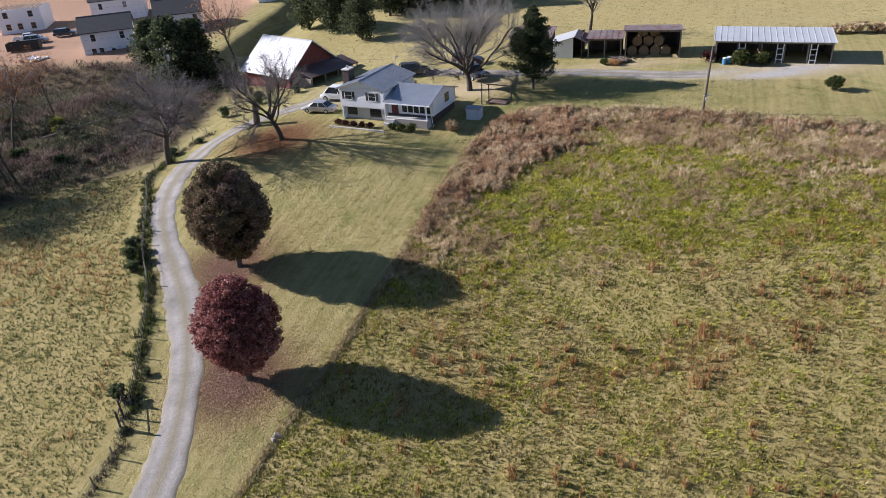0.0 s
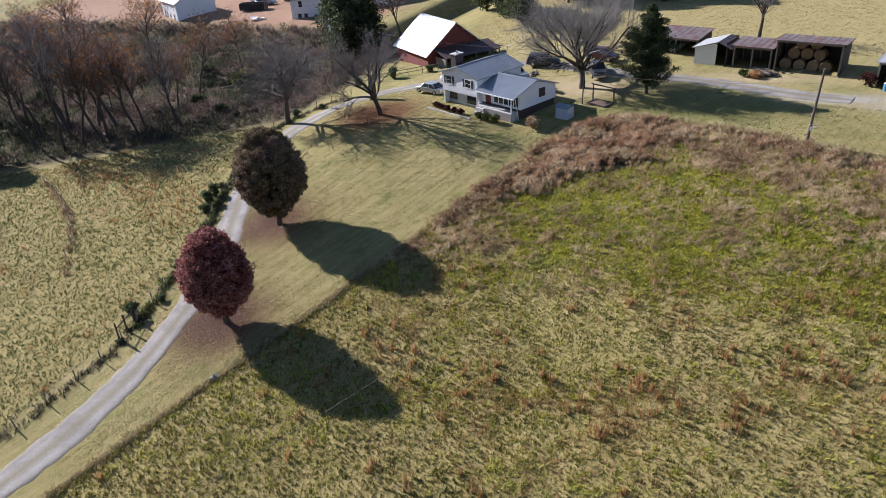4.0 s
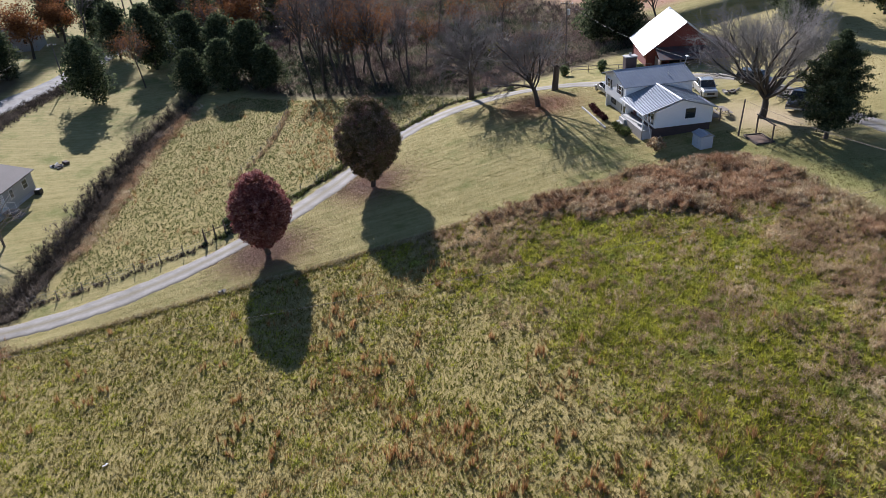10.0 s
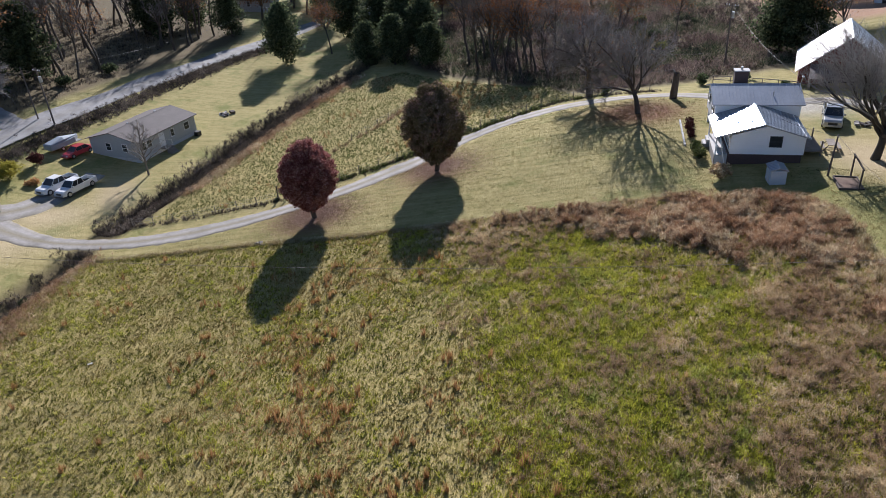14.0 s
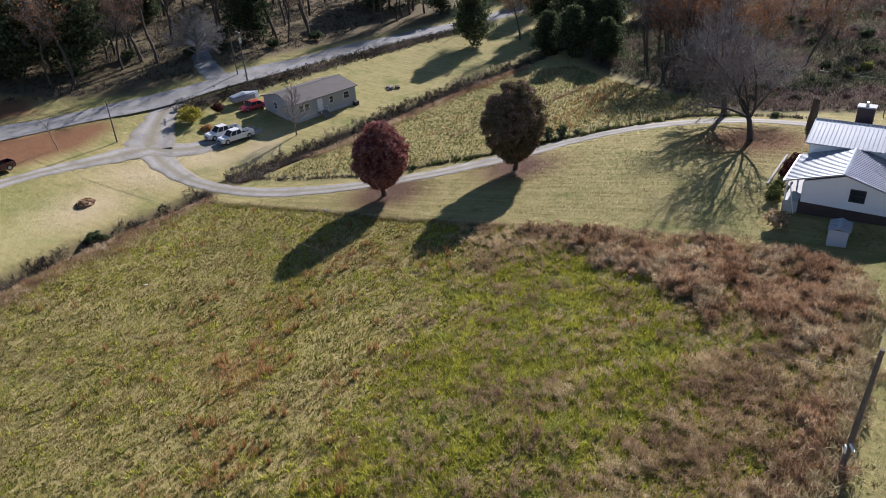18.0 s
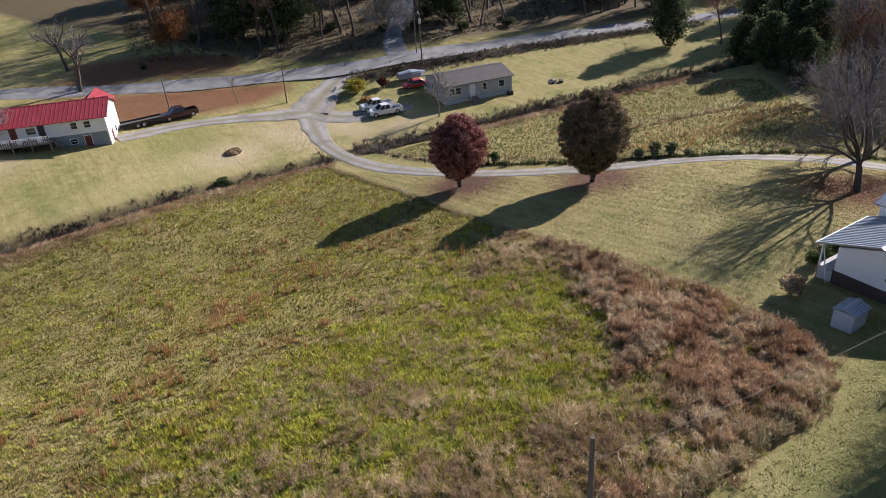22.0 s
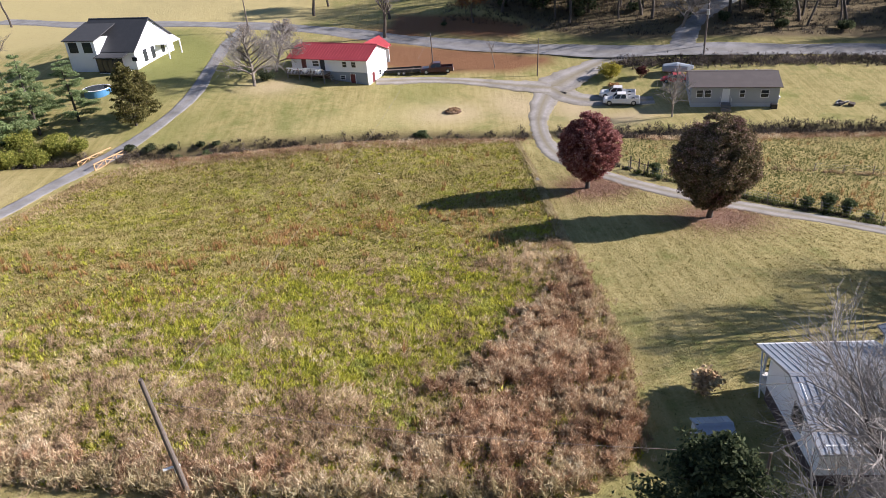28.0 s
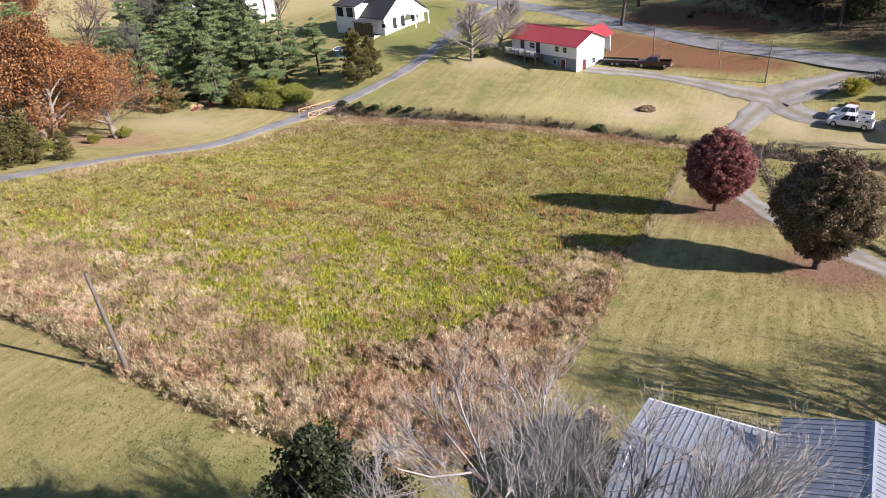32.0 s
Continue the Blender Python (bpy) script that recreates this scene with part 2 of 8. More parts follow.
M_LAWN_PALE = foliage("pale_lawn_blades", [(0, (0.09, 0.085, 0.026)), (0.3, (0.23, 0.195, 0.066)), (0.65, (0.40, 0.33, 0.13)), (1, (0.58, 0.49, 0.24))], 0.3, patch=0.8, patch_scale=0.5, second=[(0, (0.06, 0.075, 0.018)), (0.4, (0.16, 0.17, 0.045)), (1, (0.36, 0.34, 0.13))], second_scale=0.09, second_at=0.52)
M_LAWN_GREEN = foliage("green_lawn_blades", [(0, (0.03, 0.045, 0.010)), (0.3, (0.085, 0.105, 0.022)), (0.65, (0.17, 0.18, 0.045)), (1, (0.34, 0.30, 0.11))], 0.3, patch=0.85, patch_scale=0.9, second=[(0, (0.09, 0.075, 0.026)), (0.4, (0.27, 0.21, 0.078)), (1, (0.52, 0.42, 0.20))], second_scale=0.20, second_at=0.45)
M_LITTER = foliage("fallen_leaves", [(0, (0.16, 0.075, 0.045)), (0.5, (0.38, 0.225, 0.145)), (1, (0.60, 0.43, 0.31))], 0.1, 0.7)
M_LITTER_ORANGE = foliage("fallen_orange_leaves", [(0, (0.14, 0.06, 0.025)), (0.5, (0.28, 0.13, 0.05)), (1, (0.40, 0.23, 0.10))], 0.1, 0.7)

M_STRAW = foliage("straw", [(0, (0.16, 0.125, 0.058)), (0.4, (0.38, 0.305, 0.155)), (1, (0.70, 0.61, 0.39))], 0.25, patch=0.6, patch_scale=1.0)
M_PASTURE = foliage("pasture_blades", [(0, (0.034, 0.050, 0.015)), (0.3, (0.100, 0.122, 0.034)), (0.65, (0.205, 0.218, 0.072)), (1, (0.43, 0.42, 0.20))], 0.3, patch=0.7, patch_scale=1.3, second=[(0, (0.10, 0.070, 0.035)), (0.4, (0.26, 0.19, 0.09)), (1, (0.55, 0.45, 0.27))], second_scale=0.11, second_at=0.60)
M_VALLEY = foliage("valley_brush", [(0, (0.022, 0.032, 0.020)), (0.4, (0.062, 0.078, 0.042)), (0.75, (0.13, 0.14, 0.075)), (1, (0.26, 0.25, 0.15))], 0.3, patch=1.0, patch_scale=0.3, second=[(0, (0.05, 0.035, 0.032)), (0.5, (0.14, 0.098, 0.085)), (1, (0.30, 0.23, 0.19))], second_scale=0.07, second_at=0.5)

M_WHITE = siding("white_siding", (0.86, 0.87, 0.89), 0.2, 0.12)
M_WHITE_PLAIN = plain("white_paint", (0.72, 0.73, 0.74), (0.86, 0.86, 0.85), 5, 0.7, 0.5, relief=0.1)
M_WRAP = plain("house_wrap", (0.70, 0.71, 0.73), (0.84, 0.84, 0.84), 3, 0.4, 0.5, relief=0.15)
M_GREY_SIDING = siding("grey_siding", (0.38, 0.395, 0.41), 0.13)
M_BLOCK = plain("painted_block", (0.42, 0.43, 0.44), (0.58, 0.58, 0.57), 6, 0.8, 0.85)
# chimney brick; also the painted shade below the wing and the deck
M_BRICK_AND_SHADE = plain("brick_and_shade", (0.045, 0.032, 0.03), (0.12, 0.08, 0.07), 12, 0.8, 0.9, depth=0.02)
M_ROOF_BLUE = ribbed("grey_metal_roof", (0.27, 0.295, 0.33), (0.44, 0.465, 0.50), 0.36, 0.35)
M_ROOF_WHITE = ribbed("pale_metal_roof", (0.55, 0.55, 0.54), (0.74, 0.74, 0.72), 0.4, 0.35)
M_ROOF_RUST = ribbed("rusted_metal_roof", (0.20, 0.165, 0.155), (0.34, 0.29, 0.27), 0.6, 0.3, (0.19, 0.065, 0.045))
M_SHED_BLUE = plain("blue_grey_plastic", (0.40, 0.45, 0.50), (0.54, 0.59, 0.63), 5, 0.8, 0.5, relief=0.1)
M_ROOF_OLD = ribbed("dark_rusted_roof", (0.07, 0.06, 0.06), (0.15, 0.125, 0.12), 0.6, 0.3, (0.13, 0.05, 0.032))
M_ROOF_RED = ribbed("red_metal_roof", (0.34, 0.045, 0.05), (0.46, 0.075, 0.08), 0.42, 0.1)
M_SHINGLE = plain("dark_shingles", (0.025, 0.027, 0.03), (0.055, 0.057, 0.06), 14, 1.0, 0.85, depth=0.015)
M_SHINGLE_BROWN = plain("brown_shingles", (0.055, 0.046, 0.042), (0.12, 0.10, 0.090), 14, 0.8, 0.85, depth=0.015)
M_BARN_RED = plain("weathered_red_boards", (0.10, 0.022, 0.018), (0.22, 0.055, 0.04), 5, 0.6, 0.85, depth=0.02)
M_OLD_WOOD = plain("weathered_wood", (0.13, 0.105, 0.085), (0.30, 0.26, 0.22), 7, 0.9, 0.9, depth=0.02)
M_DARK_WOOD = plain("dark_wood", (0.045, 0.036, 0.03), (0.13, 0.10, 0.08), 7, 0.9, 0.9, depth=0.02)
M_NEW_WOOD = plain("new_lumber", (0.45, 0.27, 0.12), (0.62, 0.42, 0.22), 7, 0.8, 0.75, depth=0.01)
M_POLE = plain("pole_wood", (0.07, 0.055, 0.045), (0.19, 0.155, 0.13), 8, 0.8, 0.9, depth=0.02)
M_GLASS = glazing("window_glass")
# near-black that paints the unlit inside of openings
M_DARK = plain("interior_shade", (0.012, 0.011, 0.010), (0.03, 0.028, 0.025), 3, 0.5, 0.9, relief=0)
M_BLACK = plain("black_metal", (0.015, 0.015, 0.016), (0.04, 0.04, 0.04), 6, 1, 0.5, 0.2, relief=0.1)
M_STEEL = plain("galvanised_steel", (0.35, 0.36, 0.37), (0.55, 0.56, 0.57), 8, 1, 0.4, 0.7, relief=0.1)
M_TYRE = plain("tyre_rubber", (0.015, 0.015, 0.015), (0.035, 0.034, 0.033), 9, 1, 0.9)
M_HAY = plain("hay", (0.17, 0.11, 0.055), (0.36, 0.26, 0.14), 12, 1.2, 0.95, depth=0.05)
M_CONCRETE = plain("concrete", (0.36, 0.35, 0.33), (0.55, 0.53, 0.50), 7, 0.6, 0.85)
M_STONE = plain("rock", (0.20, 0.18, 0.16), (0.40, 0.37, 0.33), 5, 0.8, 0.9, depth=0.03)
M_SHUTTER = plain("dark_shutter", (0.02, 0.022, 0.026), (0.045, 0.048, 0.055), 6, 1, 0.6)
M_DOOR_RED = plain("maroon_door_paint", (0.09, 0.014, 0.016), (0.16, 0.025, 0.028), 4, 0.8, 0.45)
M_BASEMENT = plain("blue_grey_tone", (0.20, 0.235, 0.27), (0.29, 0.325, 0.36), 5, 0.8, 0.7)
M_TARP = plain("blue_plastic", (0.05, 0.16, 0.33), (0.10, 0.30, 0.50), 4, 0.8, 0.4)
M_REDPLASTIC = plain("red_paint", (0.30, 0.015, 0.02), (0.45, 0.03, 0.035), 4, 0.8, 0.4)
M_SOIL = plain("bare_soil", (0.12, 0.075, 0.05), (0.24, 0.16, 0.11), 6, 0.5, 0.95, depth=0.04, local=False)


def paint(name, col, metal=0.2):
    m, nt, b = shader(name)
    where = place(nt, True)
    dust = noise_tex(nt, where, 2.5, 5)
    nt.links.new(mix(nt, calc(nt, "MULTIPLY", dust, 0.15), col, (0.25, 0.22, 0.18)), b.inputs["Base Color"])
    b.inputs["Roughness"].default_value, b.inputs["Metallic"].default_value = 0.28, metal
    b.inputs["Coat Weight"].default_value = 0.4
    return m


P_WHITE, P_SILVER = paint("white_car_paint", (0.78, 0.78, 0.77), 0), paint("silver_car_paint", (0.45, 0.45, 0.43), 0.5)
P_DARK, P_MAROON = paint("dark_car_paint", (0.03, 0.035, 0.045)), paint("maroon_car_paint", (0.07, 0.012, 0.015))


def gravel_mat(name, dark, light, track=0.5):
    m, nt, b = shader(name)
    where = place(nt)
    vor = node(nt, "ShaderNodeTexVoronoi", Scale=7.0)
    nt.links.new(where, vor.inputs["Vector"])
    fine, broad = noise_tex(nt, where, 3.5, 8, 0.75), noise_tex(nt, where, 0.35, 5)
    col = mix(nt, calc(nt, "MULTIPLY_ADD", fine, 1.3, -0.15), dark, light)
    col = mix(nt, calc(nt, "MULTIPLY_ADD", broad, 2.4, -0.95), col, tuple(c * 0.62 for c in dark))
    at = nt.nodes.new("ShaderNodeAttribute")
    at.attribute_name = "across"
    rut = calc(nt, "MULTIPLY_ADD", at.outputs["Fac"], 1.0, calc(nt, "MULTIPLY_ADD", fine, 0.7, -0.42))
    col = mix(nt, calc(nt, "MULTIPLY", rut, track), col, mix(nt, fine, (0.11, 0.10, 0.05), (0.26, 0.215, 0.13)))
    nt.links.new(col, b.inputs["Base Color"])
    b.inputs["Roughness"].default_value = 0.92
    bump(nt, b, vor.outputs["Distance"], 0.5, 0.03)
    return m


M_GRAVEL = gravel_mat("gravel", (0.20, 0.182, 0.160), (0.44, 0.415, 0.385), 1.0)
M_ASPHALT = gravel_mat("worn_asphalt", (0.155, 0.153, 0.152), (0.32, 0.315, 0.31), 0.3)


def ground_mat():
    """Lawn, meadow, weeds, litter, clay and woodland floor, laid out by the zone attributes of the sheet."""
    m, nt, b = shader("ground_cover")
    where = place(nt)
    z1, z2 = nt.nodes.new("ShaderNodeAttribute"), nt.nodes.new("ShaderNodeAttribute")
    z1.attribute_name, z2.attribute_name = "zone", "zone_two"
    s1, s2 = nt.nodes.new("ShaderNodeSeparateColor"), nt.nodes.new("ShaderNodeSeparateColor")
    z3, s3 = nt.nodes.new("ShaderNodeAttribute"), nt.nodes.new("ShaderNodeSeparateColor")
    z3.attribute_name = "zone_three"
    nt.links.new(z3.outputs["Color"], s3.inputs[0])
    nt.links.new(z1.outputs["Color"], s1.inputs[0])
    nt.links.new(z2.outputs["Color"], s2.inputs[0])
    fine, mid, broad = noise_tex(nt, where, 5.0, 8, 0.8), noise_tex(nt, where, 0.8, 6, 0.7), noise_tex(nt, where, 0.09, 4)
    # stretched streaks of mowing along the lawn
    mp = nt.nodes.new("ShaderNodeMapping")
    mp.vector_type = "TEXTURE"
    mp.inputs["Rotation"].default_value = (0, 0, radians(69))
    mp.inputs["Scale"].default_value = (26, 0.55, 1)
    nt.links.new(where, mp.inputs["Vector"])
    streak = noise_tex(nt, mp.outputs[0], 1.0, 4)
    mixed = calc(nt, "MULTIPLY_ADD", fine, 1.0, calc(nt, "MULTIPLY_ADD", mid, 0.9, calc(nt, "MULTIPLY_ADD", broad, 0.6, -0.72)))
    lawn = ramp(nt, calc(nt, "MULTIPLY_ADD", streak, 0.7, calc(nt, "MULTIPLY_ADD", mixed, 0.95, -0.38)), [(0.1, (0.07, 0.078, 0.020)), (0.4, (0.16, 0.148, 0.046)), (0.7, (0.255, 0.22, 0.08)), (1.0, (0.38, 0.32, 0.14))])
    meadow = ramp(nt, mixed, [(0.1, (0.040, 0.047, 0.010)), (0.4, (0.115, 0.11, 0.024)), (0.7, (0.21, 0.18, 0.050)), (1.0, (0.36, 0.29, 0.12))])
    weeds = ramp(nt, mixed, [(0.15, (0.025, 0.026, 0.012)), (0.5, (0.07, 0.066, 0.026)), (0.9, (0.15, 0.12, 0.06))])
    litter = ramp(nt, fine, [(0.3, (0.11, 0.052, 0.028)), (0.55, (0.23, 0.12, 0.06)), (0.75, (0.33, 0.20, 0.11))])
    clay = ramp(nt, mixed, [(0.2, (0.12, 0.058, 0.034)), (0.6, (0.24, 0.122, 0.07)), (0.9, (0.35, 0.22, 0.14))])
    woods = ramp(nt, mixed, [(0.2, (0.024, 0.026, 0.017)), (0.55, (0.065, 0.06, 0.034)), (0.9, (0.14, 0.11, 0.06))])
    green = ramp(nt, mixed, [(0.2, (0.05, 0.07, 0.016)), (0.6, (0.12, 0.14, 0.034)), (0.9, (0.20, 0.205, 0.065))])
    dust = ramp(nt, mixed, [(0.15, (0.15, 0.105, 0.05)), (0.5, (0.30, 0.225, 0.115)), (0.9, (0.46, 0.37, 0.22))])
    rubble = ramp(nt, fine, [(0.3, (0.22, 0.19, 0.16)), (0.5, (0.42, 0.40, 0.37)), (0.7, (0.62, 0.60, 0.57))])
    straw = ramp(nt, mixed, [(0.1, (0.12, 0.10, 0.035)), (0.45, (0.26, 0.215, 0.08)), (0.9, (0.44, 0.37, 0.17))])
    drift = noise_tex(nt, where, 0.16, 5, 0.7)
    edge = calc(nt, "MULTIPLY_ADD", mid, 0.9, -0.45)

    def lay(base, top, chan, soft=1.0):
        return mix(nt, calc(nt, "MULTIPLY_ADD", chan, 1.5, calc(nt, "MULTIPLY_ADD", edge, soft, -0.25)), base, top)
    col = mix(nt, calc(nt, "MULTIPLY_ADD", calc(nt, "SUBTRACT", drift, 0.56), 6.0, 0.3), lawn, green)
    col = lay(col, green, s2.outputs[2], 1.0)
    col = lay(col, straw, s3.outputs[2])
    col = lay(col, dust, s3.outputs[0])
    col = lay(col, rubble, s3.outputs[1], 1.9)
    col = lay(col, meadow, s1.outputs[0], 0.3)
    col = lay(col, weeds, s1.outputs[1])
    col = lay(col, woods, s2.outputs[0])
    col = lay(col, litter, s1.outputs[2])
    col = lay(col, clay, s2.outputs[1])
    nt.links.new(col, b.inputs["Base Color"])
    b.inputs["Roughness"].default_value = 0.95
    b.inputs["Specular IOR Level"].default_value = 0.1
    bump(nt, b, calc(nt, "ADD", fine, mid), 0.9, 0.16)
    return m


M_GROUND = ground_mat()

# ---- the lie of the land ----
KX = np.array([-190, -115, -75, -45, -20, 5, 30, 65, 130.0])
KY = np.array([-100, -45, -12, 12, 36, 58, 80, 108, 150, 240.0])
LAND = np.array([
    [17.9, 10.9, 6.8, 4.4, 2.5, 1.2, -0.4, -1.0, 0.4, 4.8],
    [16.2, 9.1, 5.0, 1.8, -0.5, -0.6, -1.1, 0.1, 4.4, 9.1],
    [15.1, 8.1, 4.7, 0.8, -1.9, -0.8, -0.5, 1.7, 6.2, 10.9],
    [13.6, 7.4, 2.1, -1.5, -1.0, 1.3, 3.2, 4.3, 7.9, 13.0],
    [11.2, 5.7, 2.0, -1.3, 0.9, 3.6, 6.9, 7.2, 9.1, 13.8],
    [8.7, 5.9, 2.8, 0.4, 1.6, 4.8, 7.4, 8.7, 9.9, 14.0],
    [7.4, 6.9, 3.1, 0.0, 4.1, 7.5, 9.1, 9.5, 10.6, 14.0],
    [7.1, 4.8, 2.3, 3.6, 8.0, 8.9, 9.8, 10.3, 11.3, 14.4],
    [6.8, 5.5, 5.2, 6.9, 9.0, 10.2, 10.7, 11.8, 13.1, 15.8]])
DRIVE = [(-36.5, -0.2), (-32.3, 4.5), (-28.2, 10.5), (-24.6, 18.5), (-22.2, 26), (-21.2, 33), (-21.6, 39.2), (-23.3, 47), (-26.4, 55), (-30.6, 63.5), (-33.2, 71), (-33.6, 79), (-31.6, 87), (-27.5, 92.6), (-22.5, 95.6), (-18, 98.5), (-16, 104), (-9, 107), (-0.3, 104), (7.8, 100.8), (15.7, 98.6), (22.8, 95.2), (28, 92.6), (33, 91.0)]
TO_ROAD = [(-36.5, -0.2), (-43.7, -3.2), (-50, -5), (-57, -6)]
TO_TRUCKS = [(-36.5, -0.2), (-38, 4.5), (-40.8, 7.2), (-45.5, 10.2), (-49, 12)]
TO_RED = [(-36.5, -0.2), (-30.3, -4), (-22.7, -8.6), (-16.5, -11.4), (-8.9, -13.4)]
ROAD = [(62, -112), (40, -88), (22, -71.5), (7.5, -61), (-8.6, -47), (-20.2, -34.5), (-29.1, -26), (-36.1, -20.5), (-45.9, -13.8), (-54, -7.5), (-65.7, -0.4), (-78.1, 6.9), (-93, 14.8), (-108.8, 24.6), (-123.3, 36.4), (-150, 58), (-185, 80)]
UP_HILL = [(-64, -1), (-73, -9), (-83, -15), (-100, -24)]
PATH = [(82, 62), (66, 45), (57.5, 36), (51.3, 23), (44.6, 8.3), (38.4, 1), (33, -3.6), (26.3, -11.2), (21.2, -19.8), (17.3, -30.7), (12, -46), (7, -59)]
CREEK = [(70, -14), (50, -6), (36, -1.3), (30.9, -0.6), (19, 2.2), (6.6, 6.2), (-6.6, 9), (-15.6, 11.8), (-22, 15), (-30, 18.6), (-38, 23.6), (-51.5, 31), (-61, 35.6), (-75, 43.8), (-86, 52), (-100, 60)]
MEADOW = [(-20.8, 17.5), (-15, 33.6), (-10.5, 45), (-5.9, 57), (-1.4, 69.3), (2, 77), (5.6, 83.6), (10.9, 84.6), (17, 82.4), (25.6, 78.6), (36, 72.7), (45, 69), (64, 61), (74, 50), (64, 45), (55, 35), (49.3, 23.5), (42.6, 9), (37, 2.5), (25, 1.8), (13, 5), (0, 9), (-15, 13)]
PASTURE = [(-28, 22), (-26.8, 32), (-26.6, 40), (-28.2, 47), (-31.2, 56), (-35.5, 66), (-39.5, 82), (-52, 82), (-66, 74), (-84, 63), (-77, 48.5), (-56, 37), (-39, 26.5)]
WOODS_FLOOR = [(-190, 30), (-125, 30), (-94, 8.5), (-79, 1), (-66, -6), (-55, -12.5), (-48, -24), (-46, -34), (-42, -52), (-36, -80), (-36, -110), (-190, -110)]
VALLEY = [(-39, 84), (-66, 76), (-84, 66), (-100, 64), (-190, 110), (-190, 152), (-97, 141), (-62, 133), (-45, 131), (-36, 122), (-37, 100)]


SITE = [(-45, 128), (-62, 130.5), (-80, 136), (-100, 141), (-190, 150), (-190, 260), (-30, 260), (-38, 160)]


def hermite(knots, v):
    """Rows of weights of a smooth curve through the knots."""
    v = np.clip(np.asarray(v, float), knots[0], knots[-1])
    n = len(knots)
    i = np.clip(np.searchsorted(knots, v) - 1, 0, n - 2)
    h = knots[i + 1] - knots[i]
    s = (v - knots[i]) / h
    w = np.zeros((len(v), n))
    row = np.arange(len(v))
    np.add.at(w, (row, i), 2 * s ** 3 - 3 * s ** 2 + 1)
    np.add.at(w, (row, i + 1), -2 * s ** 3 + 3 * s ** 2)
    for j, k in ((i, (s ** 3 - 2 * s ** 2 + s) * h), (i + 1, (s ** 3 - s ** 2) * h)):
        a, c = np.maximum(j - 1, 0), np.minimum(j + 1, n - 1)
        d = knots[c] - knots[a]
        np.add.at(w, (row, c), k / d)
        np.add.at(w, (row, a), -k / d)
    return w


def from_line(x, y, line):
    """Distance of points from a polyline."""
    p, best = np.stack([x, y], 1), np.full(len(x), 1e9)
    for a, b in zip(np.array(line[:-1], float), np.array(line[1:], float)):
        d = b - a
        s = np.clip(((p - a) @ d) / (d @ d), 0, 1)
        best = np.minimum(best, np.hypot(*(p - a - s[:, None] * d).T))
    return best


def inside(x, y, poly):
    """Signed distance from a polygon's outline, positive inside."""
    res = np.zeros(len(x), bool)
    q = np.array(poly, float)
    for (x0, y0), (x1, y1) in zip(q, np.roll(q, -1, 0)):
        cross = (y0 > y) != (y1 > y)
        with np.errstate(divide="ignore", invalid="ignore"):
            res ^= cross & (x < (x1 - x0) * (y - y0) / (y1 - y0 + 1e-12) + x0)
    return np.where(res, 1, -1) * from_line(x, y, [*poly, poly[0]])


def step(v, lo, hi):
    s = np.clip((v - lo) / (hi - lo), 0, 1)
    return s * s * (3 - 2 * s)


def wave(x, y, scale, seed=0):
    """Smooth noise between about -1 and 1 from a few rotated waves."""
    r = np.random.RandomState(seed)
    out = np.zeros(len(x))
    for k in range(9):
        a, f, ph = r.uniform(0, 6.28), scale * r.uniform(0.6, 2.4), r.uniform(0, 6.28)
        out += np.sin((x * math.cos(a) + y * math.sin(a)) * f * 6.28 + ph + 1.5 * np.sin(y * f * 2 + ph)) / 3.2
    return out


def land(x, y):
    x, y = np.atleast_1d(np.asarray(x, float)), np.atleast_1d(np.asarray(y, float))
    z = np.einsum("ni,ij,nj->n", hermite(KX, x), LAND, hermite(KY, y))
    crossing = step(np.minimum(from_line(x, y, DRIVE[:8]), from_line(x, y, PATH[4:8])), 2.0, 3.6)
    z -= 1.35 * np.exp(-(from_line(x, y, CREEK) / 1.25) ** 2) * crossing
    z += 0.06 * wave(x, y, 0.12, 3) * step(inside(x, y, MEADOW), 0, 3)
    z += 0.15 * np.exp(-((x + 16.9) ** 2 + (y - 2.4) ** 2) / 2.0)
    # the cut bank below the building site
    bank = inside(x, y, SITE)
    z += 1.2 * step(bank, -4, 1) * (1 - step(bank, 6, 30)) - 1.6 * step(bank, -16, -5) * (1 - step(bank, -4.5, 0))
    return z


def land1(x, y):
    return float(land([x], [y])[0])


def mesh_np(name, verts, faces, mat, smooth=False):
    """A mesh from arrays; all faces have the same number of corners."""
    verts, faces = np.asarray(verts, np.float32), np.asarray(faces, np.int32)
    me = bpy.data.meshes.new(name)
    me.vertices.add(len(verts))
    me.vertices.foreach_set("co", verts.ravel())
    n, k = faces.shape
    me.loops.add(n * k)
    me.loops.foreach_set("vertex_index", faces.ravel())
    me.polygons.add(n)
    me.polygons.foreach_set("loop_start", np.arange(0, n * k, k, dtype=np.int32))
    if smooth:
        me.polygons.foreach_set("use_smooth", np.ones(n, bool))
    me.materials.append(mat)
    me.update(calc_edges=True)
    return me


def spread(core0, core1, unit, far0, far1):
    mid = list(np.arange(core0, core1 + unit / 2, unit))
    lo, hi, s = [], [], unit
    while (lo[-1] if lo else core0) > far0:
        s = min(s * 1.06, 60)
        lo.append((lo[-1] if lo else core0) - s)
    s = unit
    while (hi[-1] if hi else core1) < far1:
        s = min(s * 1.06, 60)
        hi.append((hi[-1] if hi else core1) + s)
    return np.array(lo[::-1] + mid + hi)


